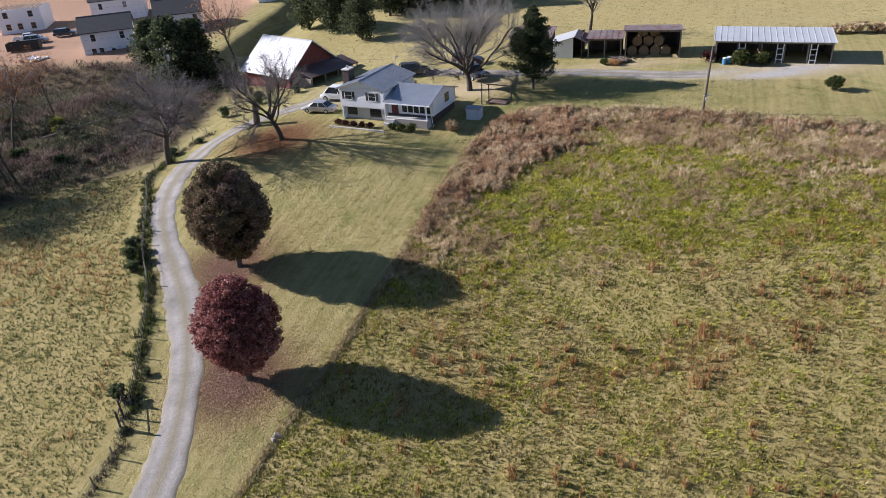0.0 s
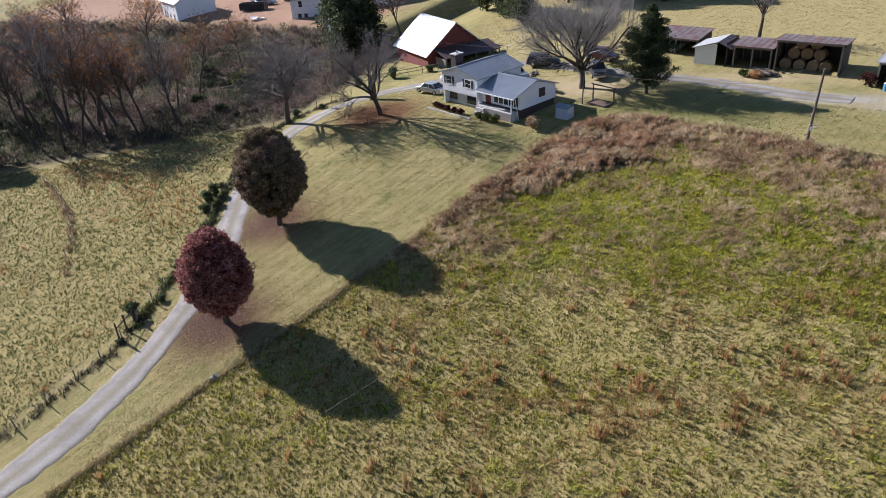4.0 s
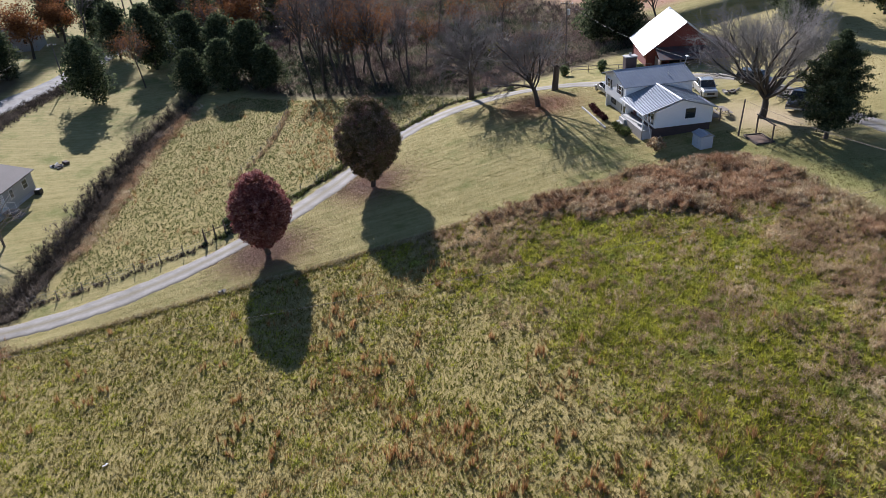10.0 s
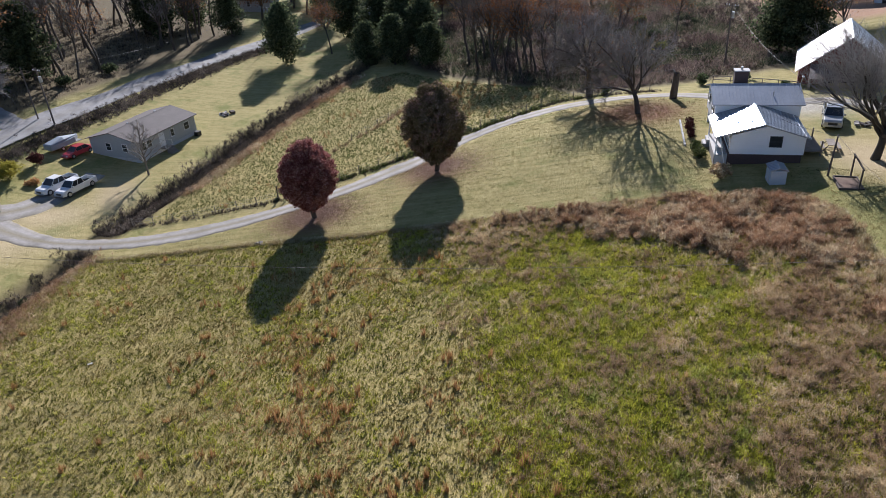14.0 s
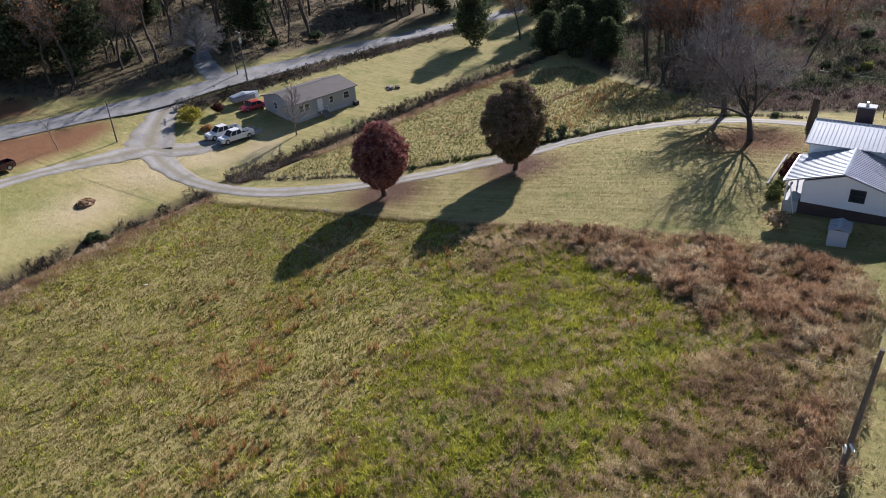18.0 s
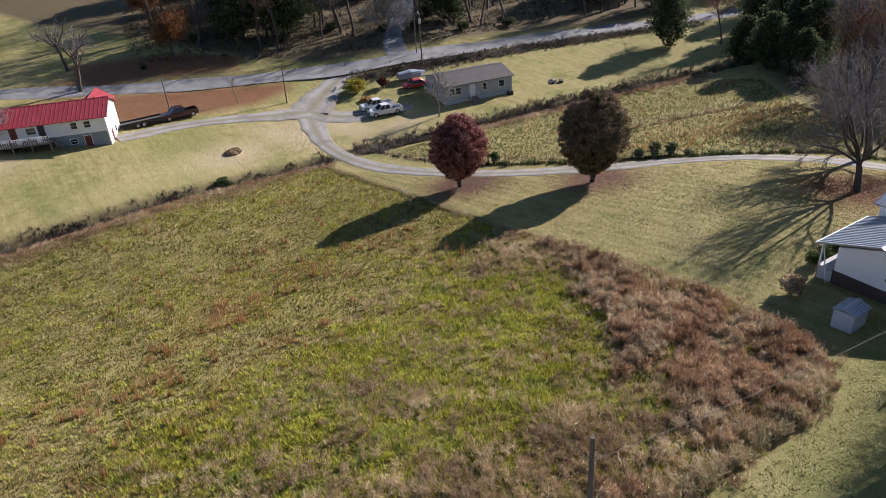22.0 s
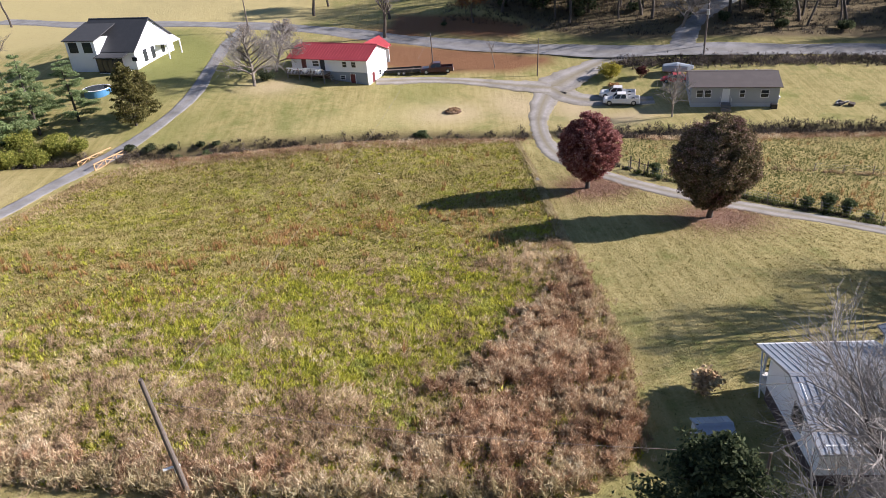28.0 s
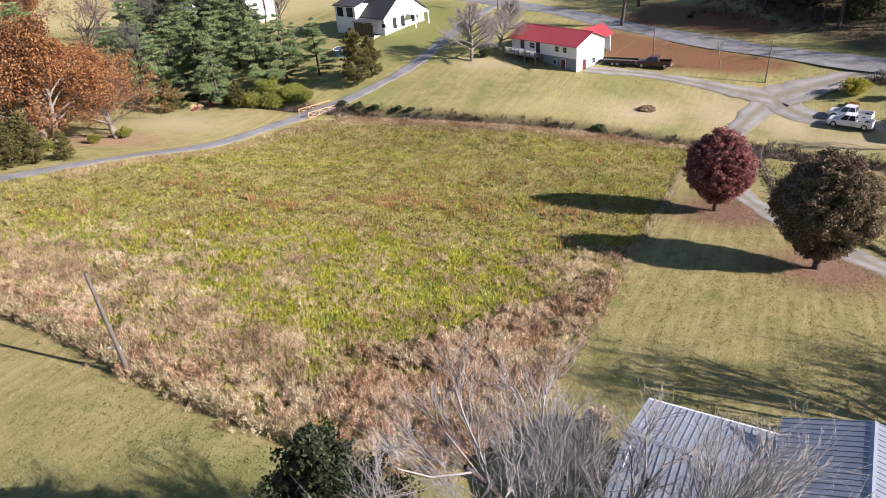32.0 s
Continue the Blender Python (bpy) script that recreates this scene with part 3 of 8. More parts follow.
def build_ground():
    gx, gy = spread(-45, 62, 0.75, -1800, 1800), spread(-16, 104, 0.75, -1800, 1800)
    xx, yy = [a.ravel() for a in np.meshgrid(gx, gy, indexing="ij")]
    zz = land(xx, yy)
    ny = len(gy)
    i, j = [a.ravel() for a in np.meshgrid(np.arange(len(gx) - 1), np.arange(ny - 1), indexing="ij")]
    q = i * ny + j
    me = mesh_np("ground", np.stack([xx, yy, zz], 1), np.stack([q, q + ny, q + ny + 1, q + 1], 1), M_GROUND, True)
    zone, two = np.zeros((len(xx), 4)), np.zeros((len(xx), 4))
    mead = step(inside(xx, yy, MEADOW), -0.2, 0.5)
    past = step(inside(xx, yy, PASTURE), -1, 1.5)
    north = 0.25 * step(yy, 108, 122) * step(xx, -40, -20)
    zone[:, 0] = np.maximum.reduce([mead, 0.85 * past, north])
    zone[:, 1] = np.maximum(np.maximum(0.75 * weediness(xx, yy), rustiness(xx, yy)) * mead, 1.1 * np.exp(-(from_line(xx, yy, CREEK) / 1.7) ** 2))
    rim = np.maximum.reduce([0.6 * np.exp(-((xx + 17.5) ** 2 + (yy - 42.3) ** 2) / 16), 0.55 * np.exp(-((xx + 22) ** 2 + (yy - 57.3) ** 2) / 18), 1.1 * np.exp(-((xx + 22.5) ** 2 + (yy - 83) ** 2) / 22)])
    yard = 0.75 * step(inside(xx, yy, [(-12, -20), (-19, -14), (-33, -8.5), (-42, -9), (-44, -12), (-33, -20.5), (-18, -33), (-12, -33)]), -2, 3)
    over = 0.8 * step(inside(xx, yy, [(-20, -41), (-33, -28), (-42, -23), (-48, -27), (-40, -38), (-25, -50)]), -2, 3)
    over = np.maximum(over, 0.85 * np.exp(-((xx + 22) / 9) ** 2 - ((yy + 38) / 6) ** 2))
    zone[:, 2] = np.maximum.reduce([rim, yard, over])
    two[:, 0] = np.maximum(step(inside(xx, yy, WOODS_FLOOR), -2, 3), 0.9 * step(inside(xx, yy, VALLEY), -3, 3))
    site = step(inside(xx, yy, [(-62, 133), (-78, 136), (-100, 142), (-190, 150), (-190, 260), (-40, 260), (-45, 160), (-50, 135)]), -3, 4)
    two[:, 1] = np.maximum(0.8 * site, 0.75 * np.exp(-((xx - 63) / 7) ** 2 - ((yy - 17) / 5) ** 2))
    two[:, 2] = 0.6 * np.maximum.reduce([0.6 * step(wave(xx, yy, 0.03, 8), -0.4, 1.2) * step(-yy, -15, 5), np.exp(-((xx - 20) / 14) ** 2 - ((yy + 30) / 12) ** 2), 0.8 * np.exp(-((xx - 16) / 13) ** 2 - ((yy - 87) / 5) ** 2), 2.2 * np.exp(-((xx - 24) / 9) ** 2 - ((yy + 44) / 18) ** 2)])
    three = np.zeros((len(xx), 4))

    def spot(cx, cy, rx, ry):
        return np.exp(-((xx - cx) / rx) ** 2 - ((yy - cy) / ry) ** 2)
    three[:, 0] = np.maximum.reduce([0.8 * spot(2.5, 95.5, 6, 4), 0.75 * spot(45, 91, 9, 4), 0.5 * spot(24, 99.5, 9, 2.5), 0.6 * spot(-36, 9, 4, 6), 0.6 * spot(-28, 4, 5, 7), 0.55 * spot(8, -18, 6, 4), 0.5 * spot(58, 5, 9, 6), 0.6 * spot(-41, 16, 6, 3), 0.6 * spot(-16, 3, 7, 4)])
    three[:, 1] = np.maximum.reduce([0.95 * spot(40.5, 88.9, 4.5, 1.3), 0.8 * spot(45, 90.5, 4, 1.3), 0.55 * spot(32, 91.5, 6, 1.6), 0.9 * spot(-88, 146, 12, 3.5), 0.8 * spot(-98, 160, 16, 4), 0.5 * spot(-15, 100, 4, 5)])
    three[:, 2] = np.maximum.reduce([0.75 * step(yy, 106, 118) * step(xx, -30, -12), 0.7 * step(-yy, 50, 62) * step(xx, -22, -4) * (1 - step(xx, 8, 16) * (1 - step(-yy, 62, 74))), 0.3 * spot(-4, 1, 14, 4)])
    for name, data in (("zone", zone), ("zone_two", two), ("zone_three", three)):
        at = me.color_attributes.new(name, "FLOAT_COLOR", "POINT")
        data[:, 3] = 1
        at.data.foreach_set("color", data.astype(np.float32).ravel())
    ob = tagged(new("ground", me), "rolling grassy farmland with mown lawn, meadow and leaf litter", "ground", kind="structure")
    return ob


RUSTY = [(-4.6, 60.5), (-1.4, 69.3), (2, 77), (5.6, 83.6), (10.9, 84.6), (15.5, 83), (16, 78.5), (11.5, 75.5), (9.2, 71), (6, 68.3), (1.5, 65)]


def rustiness(x, y):
    """Where the rust-brown weeds crowd at the house end of the meadow."""
    rim = from_line(x, y, [(10.9, 84.6), (17, 82.4), (25.6, 78.6), (36, 72.7), (45, 69)])
    return np.maximum(step(inside(x, y, RUSTY) + 1.7 * wave(x, y, 0.14, 15) + 0.8 * wave(x, y, 0.4, 17), -2.2, 2.6), 0.6 * (1 - step(rim + wave(x, y, 0.14, 16), 1.4, 4.2)))


def weediness(x, y):
    """Where dead tan weeds stand in the meadow: along its upper edge and in patches."""
    top = from_line(x, y, [(-5.9, 57), (-1.4, 69.3), (2, 77), (5.6, 83.6), (10.9, 84.6), (17, 82.4), (25.6, 78.6), (36, 72.7), (60, 62)])
    patch, fine = wave(x, y, 0.07, 11), wave(x, y, 0.21, 12)
    near = 1 - step(top + 1.6 * patch - 4.0 * step(x, 12, 24), 3.0, 8.0)
    mid = (1 - step(top + 4 * patch, 15, 27)) * step(patch + 1.2 * fine, -0.5, 1.3) * 0.46
    return np.clip(np.maximum(near * (0.75 + 0.3 * fine), mid), 0, 1) * step(y, 50, 60)


def smooth_line(line, unit=1.0):
    """A polyline rounded off and cut into short steps."""
    p = np.array(line, float)
    ext = np.vstack([2 * p[0] - p[1], p, 2 * p[-1] - p[-2]])
    out = []
    for i in range(1, len(ext) - 2):
        a, b, c, d = ext[i - 1:i + 3]
        n = max(2, int(np.hypot(*(c - b)) / unit))
        t = np.linspace(0, 1, n, endpoint=False)[:, None]
        out.append(0.5 * (2 * b + (c - a) * t + (2 * a - 5 * b + 4 * c - d) * t ** 2 + (3 * b - a - 3 * c + d) * t ** 3))
    return np.vstack(out + [p[-1:]])


def strip(name, line, width, mat, lift, label, category, thick=0.07, ragged=0.22, crown=0.02):
    """A road laid over the land, with ragged edges that drop into the soil."""
    c = smooth_line(line, 0.8)
    d = np.gradient(c, axis=0)
    d /= np.hypot(d[:, 0], d[:, 1])[:, None] + 1e-9
    nrm = np.stack([-d[:, 1], d[:, 0]], 1)
    offs = np.array([-1.0, -0.90, -0.68, -0.45, -0.26, 0.0, 0.26, 0.45, 0.68, 0.90, 1.0])
    shade = np.array([0.6, 0.5, 0.2, 0.0, 0.45, 0.85, 0.45, 0.0, 0.2, 0.5, 0.6])
    drop = np.array([-thick, 0, 0, 0, 0, 0, 0, 0, 0, 0, -thick])
    k = len(offs)
    rs = np.random.RandomState(len(line) + int(width * 10))
    rag = 1 + ragged * (rs.rand(len(c), 2) - 0.5) + 0.12 * np.sin(np.arange(len(c)) * 0.21)[:, None]
    flare = 1 + 0.55 * np.exp(-(np.hypot(c[:, 0] + 36.5, c[:, 1] + 0.2) / 7.0) ** 2)[:, None] * (width < 5)
    w = width / 2 * flare * np.where(offs[None] < 0, rag[:, :1], rag[:, 1:])
    xy = c[:, None, :] + nrm[:, None, :] * (offs[None] * w)[..., None]
    z = land(xy[..., 0].ravel(), xy[..., 1].ravel()).reshape(len(c), k)
    z = np.maximum(z, land(c[:, 0], c[:, 1])[:, None] - 0.25) + lift + drop + crown * (1 - np.abs(offs))
    v = np.concatenate([xy, z[..., None]], 2).reshape(-1, 3)
    i, j = [a.ravel() for a in np.meshgrid(np.arange(len(c) - 1), np.arange(k - 1), indexing="ij")]
    q = i * k + j
    me = mesh_np(name, v, np.stack([q, q + 1, q + k + 1, q + k], 1)[:, ::-1], mat, True)
    at = me.attributes.new("across", "FLOAT", "POINT")
    at.data.foreach_set("value", np.tile(shade, len(c)).astype(np.float32))
    return tagged(new(name, me), label, category, kind="structure")


ground = build_ground()
strip("driveway", DRIVE, 3.1, M_GRAVEL, 0.05, "long winding pale gravel driveway with wheel tracks", "driveway")
strip("junction", TO_ROAD, 4.6, M_GRAVEL, 0.058, "gravel apron joining the paved road", "driveway")
strip("parking_spur", TO_TRUCKS, 3.6, M_GRAVEL, 0.066, "gravel parking spur beside the mobile home", "driveway")
strip("side_driveway", TO_RED, 3.0, M_GRAVEL, 0.074, "pale gravel driveway to the red-roofed house", "driveway")
strip("road", ROAD, 5.6, M_ASPHALT, 0.09, "worn grey country road without markings", "road", 0.1, 0.06)
strip("hill_lane", UP_HILL, 4.0, M_ASPHALT, 0.07, "narrow paved lane climbing into the woods", "road")
strip("farm_path", PATH, 2.6, M_ASPHALT, 0.06, "narrow worn asphalt lane crossing a wooden bridge", "lane", 0.14, 0.1)

# ---- helpers for things and parts ----
def thing(name, x, y, z=None, yaw=0.0, label="", category="", group="", kind="", sink=0.0):
    root = new(name)
    root.empty_display_size = 0.5
    root.matrix_world = pose(x, y, (land1(x, y) if z is None else z) - sink, 0, 0, yaw)
    return tagged(root, label, category, group, kind)


def part(name, data, mat, parent, label="", at=None):
    """Links a bmesh or mesh as one mesh object under a thing or a part."""
    if isinstance(data, bmesh.types.BMesh):
        me = bpy.data.meshes.new(name)
        data.to_mesh(me)
        data.free()
        me.materials.append(mat)
    else:
        me = data
    ob = new(name, me)
    ob.parent = parent
    if at is not None:
        ob.matrix_local = at
    return tagged(ob, label)


def box(x0, x1, y0, y1, z0, z1, soft=0.0):
    bm = bmesh.new()
    bmesh.ops.create_cube(bm, size=1, matrix=Matrix.Translation(((x0 + x1) / 2, (y0 + y1) / 2, (z0 + z1) / 2)) @ Matrix.Diagonal((abs(x1 - x0), abs(y1 - y0), abs(z1 - z0), 1)))
    if soft:
        bmesh.ops.bevel(bm, geom=bm.edges[:], offset=soft, segments=1, affect="EDGES")
    return bm


def prism(outline, thick, turn=None):
    """An outline in the xz plane, extruded along y from 0 to thick, then turned by a matrix."""
    bm = bmesh.new()
    a = [bm.verts.new((x, 0, z)) for x, z in outline]
    b = [bm.verts.new((x, thick, z)) for x, z in outline]
    n = len(a)
    bm.faces.new(a)
    bm.faces.new(b[::-1])
    for i in range(n):
        bm.faces.new((a[i], b[i], b[(i + 1) % n], a[(i + 1) % n]))
    bmesh.ops.recalc_face_normals(bm, faces=bm.faces[:])
    if turn is not None:
        bmesh.ops.transform(bm, matrix=turn, verts=bm.verts[:])
    return bm


def rod(p, q, r0, r1=None, sides=8, bm=None):
    """A tapered rod from p to q."""
    bm = bm or bmesh.new()
    p, q = Vector(p), Vector(q)
    m = Matrix.Translation((p + q) / 2) @ (q - p).to_track_quat("Z", "Y").to_matrix().to_4x4()
    bmesh.ops.create_cone(bm, cap_ends=True, segments=sides, radius1=r0, radius2=r0 if r1 is None else r1, depth=(q - p).length, matrix=m)
    return bm


# ---- grass and weeds ----
def tufts(name, x, y, mat, blades, tall, fan, wide, label, category, seed, lean=0.5, swirl=0.0):
    """Tufts of single blades; tall, fan and wide are (low, high) in metres; swirl: the share that lies over with the wind."""
    r = np.random.RandomState(seed)
    n = len(x)
    z = land(x, y) - 0.03
    h = r.uniform(*tall, (n, 1)) * r.uniform(0.6, 1.1, (n, blades))
    az = r.uniform(0, 6.283, (n, blades))
    base = r.uniform(0, 1, (n, blades)) * r.uniform(*fan, (n, 1))
    bx, by = x[:, None] + base * np.cos(az), y[:, None] + base * np.sin(az)
    az2 = az + r.uniform(-0.8, 0.8, (n, blades))
    if swirl:
        flow = 2.0 * wave(x, y, 0.03, 91)
        h = h * np.clip(r.lognormal(0, 0.38, (n, 1)), 0.4, 2.2)
        az2 = np.where(r.rand(n, blades) < swirl, flow[:, None] + r.normal(0, 0.5, (n, blades)), az2)
    out = h * lean * r.uniform(0.2, 1.2, (n, blades))
    w = r.uniform(*wide, (n, blades)) / 2
    sx, sy = -np.sin(az2 + 0.6) * w, np.cos(az2 + 0.6) * w
    zz = np.broadcast_to(z[:, None], h.shape)
    v = np.stack([np.stack([bx - sx, by - sy, zz], 2), np.stack([bx + sx, by + sy, zz], 2),
                  np.stack([bx + out * np.cos(az2) + sx * 0.4, by + out * np.sin(az2) + sy * 0.4, zz + h], 2)], 2)
    me = mesh_np(name, v.reshape(-1, 3), np.arange(n * blades * 3).reshape(-1, 3), mat)
    return tagged(new(name, me), label, category, kind="stuff")


def fluff(name, x, y, mat, many, tall, rad, size, label, category, seed, crowd=0.7, thin=0.11):
    """Bushy dead plants: fine stalks and seed heads fanning upwards and outwards round each stem."""
    r = np.random.RandomState(seed)
    n = len(x)
    h = r.uniform(*tall, (n, 1))
    u = r.rand(n, many) ** crowd
    d = r.uniform(*rad, (n, 1)) * np.sqrt(r.rand(n, many)) * (0.45 + 0.75 * u)
    a = r.uniform(0, 6.283, (n, many))
    c = np.stack([x[:, None] + d * np.cos(a), y[:, None] + d * np.sin(a), land(x, y)[:, None] + h * u], 2).reshape(-1, 1, 3)
    m = n * many
    fan = np.stack([np.cos(a), np.sin(a), np.zeros_like(a)], 2).reshape(-1, 3)
    p = r.normal(0, 0.7, (m, 3)) + fan * r.uniform(0.2, 1.3, (m, 1)) + (0, 0, 1.5)
    p /= np.linalg.norm(p, axis=1)[:, None]
    q = np.cross(p, r.normal(0, 1, (m, 3)))
    q /= np.linalg.norm(q, axis=1)[:, None] + 1e-9
    s = r.uniform(*size, (m, 1))
    v = c + np.stack([p * s, (q * thin - p * 0.9) * s, (-q * thin - p * 0.9) * s], 1)
    me = mesh_np(name, v.reshape(-1, 3), np.arange(m * 3).reshape(-1, 3), mat)
    return tagged(new(name, me), label, category, kind="stuff")


def scatter(poly, per_m2, seed, edge=0.0):
    r = np.random.RandomState(seed)
    q = np.array(poly, float)
    lo, hi = q.min(0), q.max(0)
    n = int((hi - lo).prod() * per_m2)
    x, y = r.uniform(lo[0], hi[0], n), r.uniform(lo[1], hi[1], n)
    k = inside(x, y, poly) > edge
    return x[k], y[k], r


def clumped(x, y, many, wide, seed):
    """Gathers tufts into clumps round each place."""
    r = np.random.RandomState(seed)
    n = len(x)
    size = r.uniform(0.5, 1.3, n).repeat(many) * wide
    return x.repeat(many) + r.normal(0, 1, n * many) * size, y.repeat(many) + r.normal(0, 1, n * many) * size


def band(line, n, half, seed):
    """n points strewn along a polyline."""
    r = np.random.RandomState(seed)
    c = smooth_line(line, 0.5)
    i = r.randint(0, len(c), n)
    p = c[i] + r.normal(0, half, (n, 2))
    return p[:, 0], p[:, 1], r


def grow_meadow():
    x, y, r = scatter(MEADOW, 36.0, 21, 0.1)
    w = np.maximum(weediness(x, y) * 0.5, rustiness(x, y) * 0.9)
    k = r.rand(len(x)) > w
    tufts("meadow_grass", x[k], y[k], M_BLADE, 6, (0.07, 0.24), (0.02, 0.13), (0.04, 0.085), "uneven yellow-green meadow grass gone to straw", "grass", 5, 0.6, 0.25)
    x, y, r = scatter(MEADOW, 30.0, 22, 0.2)
    patch = wave(x, y, 0.05, 31) + 0.7 * wave(x, y, 0.17, 32)
    bright = np.maximum(np.exp(-((x - 7) / 6) ** 2 - ((y - 65.5) / 2.6) ** 2), 0.9 * np.exp(-((from_line(x, y, [(4, 65), (14, 62), (22, 60), (31, 54)]) + 1.2 * patch) / 3.6) ** 2))
    zone = step(y + 3 * wave(x, y, 0.04, 33), 48, 58)
    k = (r.rand(len(x)) < np.maximum(0.95 * bright, step(patch, -1.1 * zone - 0.4, 0.5) * (0.10 + 0.85 * zone))) & (r.rand(len(x)) > np.maximum(0.25 * weediness(x, y), 0.5 * rustiness(x, y)))
    tufts("low_green_forbs", x[k], y[k], M_FORB, 9, (0.10, 0.38), (0.05, 0.26), (0.05, 0.11), "low bright green broad-leaved weeds among the grass", "weeds", 6, 1.3)
    x, y, r = scatter(MEADOW, 4.4, 23, 0.3)
    k = r.rand(len(x)) < np.clip(0.08 * step(y, 50, 58) + weediness(x, y) * 0.7 * (1 - 0.45 * rustiness(x, y)), 0, 1) * (1 - 0.9 * np.exp(-((x - 7) / 6) ** 2 - ((y - 65.5) / 2.6) ** 2))
    cx, cy = clumped(x[k], y[k], 5, 0.6, 231)
    fluff("dead_weeds", cx, cy, M_WEED, 40, (0.15, 0.6), (0.14, 0.40), (0.08, 0.19), "tall dead tan weeds in clumps along the meadow's edge", "weeds", 7)
    x, y, r = scatter(MEADOW, 4.0, 233, 0.3)
    k = r.rand(len(x)) < 0.80 * rustiness(x, y) ** 1.3
    cx, cy = clumped(x[k], y[k], 4, 0.34, 235)
    fluff("rusty_weeds", cx, cy, M_RUST, 110, (0.25, 1.0), (0.15, 0.42), (0.08, 0.21), "tall rust-brown dead weeds below the house", "weeds", 71)
    x, y, r = scatter(MEADOW, 0.85, 24, 0.6)
    patch = wave(x, y, 0.045, 41) + 0.6 * wave(x, y, 0.2, 42)
    swath = np.exp(-((from_line(x, y, [(1, 41), (9, 38), (17, 41), (25, 47), (33, 47), (42, 42)]) + 2.5 * patch) / 6.5) ** 2)
    k = (r.rand(len(x)) < 0.75 * swath * step(patch, -0.5, 0.8) + 0.08 * step(patch, 0, 1)) & (weediness(x, y) < 0.4)
    cx, cy = clumped(x[k], y[k], 4, 0.22, 241)
    tufts("broomsedge", cx, cy, M_SEDGE, 12, (0.45, 1.05), (0.03, 0.12), (0.03, 0.06), "scattered upright rust-orange broomsedge clumps", "grass", 8, 0.25)
    x, y, r = scatter(MEADOW, 15.0, 243, 0.6)
    patch = wave(x, y, 0.06, 46) + 0.5 * wave(x, y, 0.2, 47)
    swath = np.exp(-((from_line(x, y, [(-3, 45), (6, 41), (14, 39), (25, 47), (33, 50), (46, 50)]) + 1.5 * patch) / 6.0) ** 2)
    creekside = np.exp(-(from_line(x, y, CREEK[2:9]) / 4.5) ** 2)
    k = r.rand(len(x)) < np.maximum(0.75 * swath, 0.6 * creekside) * step(patch, -0.6, 0.6)
    tufts("rusty_grass", x[k], y[k], M_SEDGE, 6, (0.15, 0.42), (0.06, 0.25), (0.035, 0.07), "thin drifts of orange grass in the meadow", "grass", 81, 0.8)
    x, y, r = scatter(PASTURE, 20.0, 25, 0.3)
    tufts("pasture_grass", x, y, M_PASTURE, 5, (0.06, 0.24), (0.03, 0.18), (0.04, 0.09), "rough ungrazed pasture grass", "grass", 9, 0.6, 0.2)
    x, y, r = scatter(PASTURE, 1.5, 26, 0.5)
    upper = np.exp(-(from_line(x, y, [(-66, 70), (-52, 66), (-40, 62), (-34, 58)]) / 4.0) ** 2)
    k = r.rand(len(x)) < np.maximum(0.25 * step(wave(x, y, 0.06, 44), 0.2, 1.0), 0.8 * upper)
    tufts("pasture_sedge", x[k], y[k], M_SEDGE, 14, (0.5, 1.0), (0.08, 0.3), (0.02, 0.05), "tan and rust sedge clumps in the pasture", "grass", 10, 0.35)
    x, y, r = band([(60, 62), (45, 69), (36, 72.7), (25.6, 78.6), (17, 82.2), (11, 84.2)], 1500, 0.75, 251)
    k = (inside(x, y, MEADOW) > 0.1) & (r.rand(len(x)) < 0.35 + 0.65 * step(wave(x, y, 0.12, 252), -0.3, 0.5))
    fluff("straw_clumps", x[k], y[k], M_STRAW, 44, (0.35, 1.1), (0.2, 0.5), (0.12, 0.30), "pale bent straw along the meadow's upper edge", "grass", 253, 0.8, 0.11)
    x, y, r = band([(-20.4, 18.2), (-14.8, 33.6), (-10.3, 45), (-5.7, 57), (-1.2, 69.3), (2.2, 77)], 4200, 0.2, 255)
    tufts("mown_edge", x, y, M_STRAW, 7, (0.15, 0.4), (0.05, 0.2), (0.035, 0.07), "pale straw line where the mowing stops", "grass", 256, 0.9)
    x, y, r = scatter(MEADOW, 2.0, 257, 0.6)
    k = r.rand(len(x)) < step(wave(x, y, 0.09, 258) + 0.8 * wave(x, y, 0.3, 259), 0.3, 1.1) * 0.8 * (1 - rustiness(x, y))
    tufts("matted_grass", x[k], y[k], M_STRAW, 18, (0.06, 0.16), (0.15, 0.5), (0.03, 0.06), "pale matted straw lying in the meadow", "grass", 260, 1.3, 0.6)


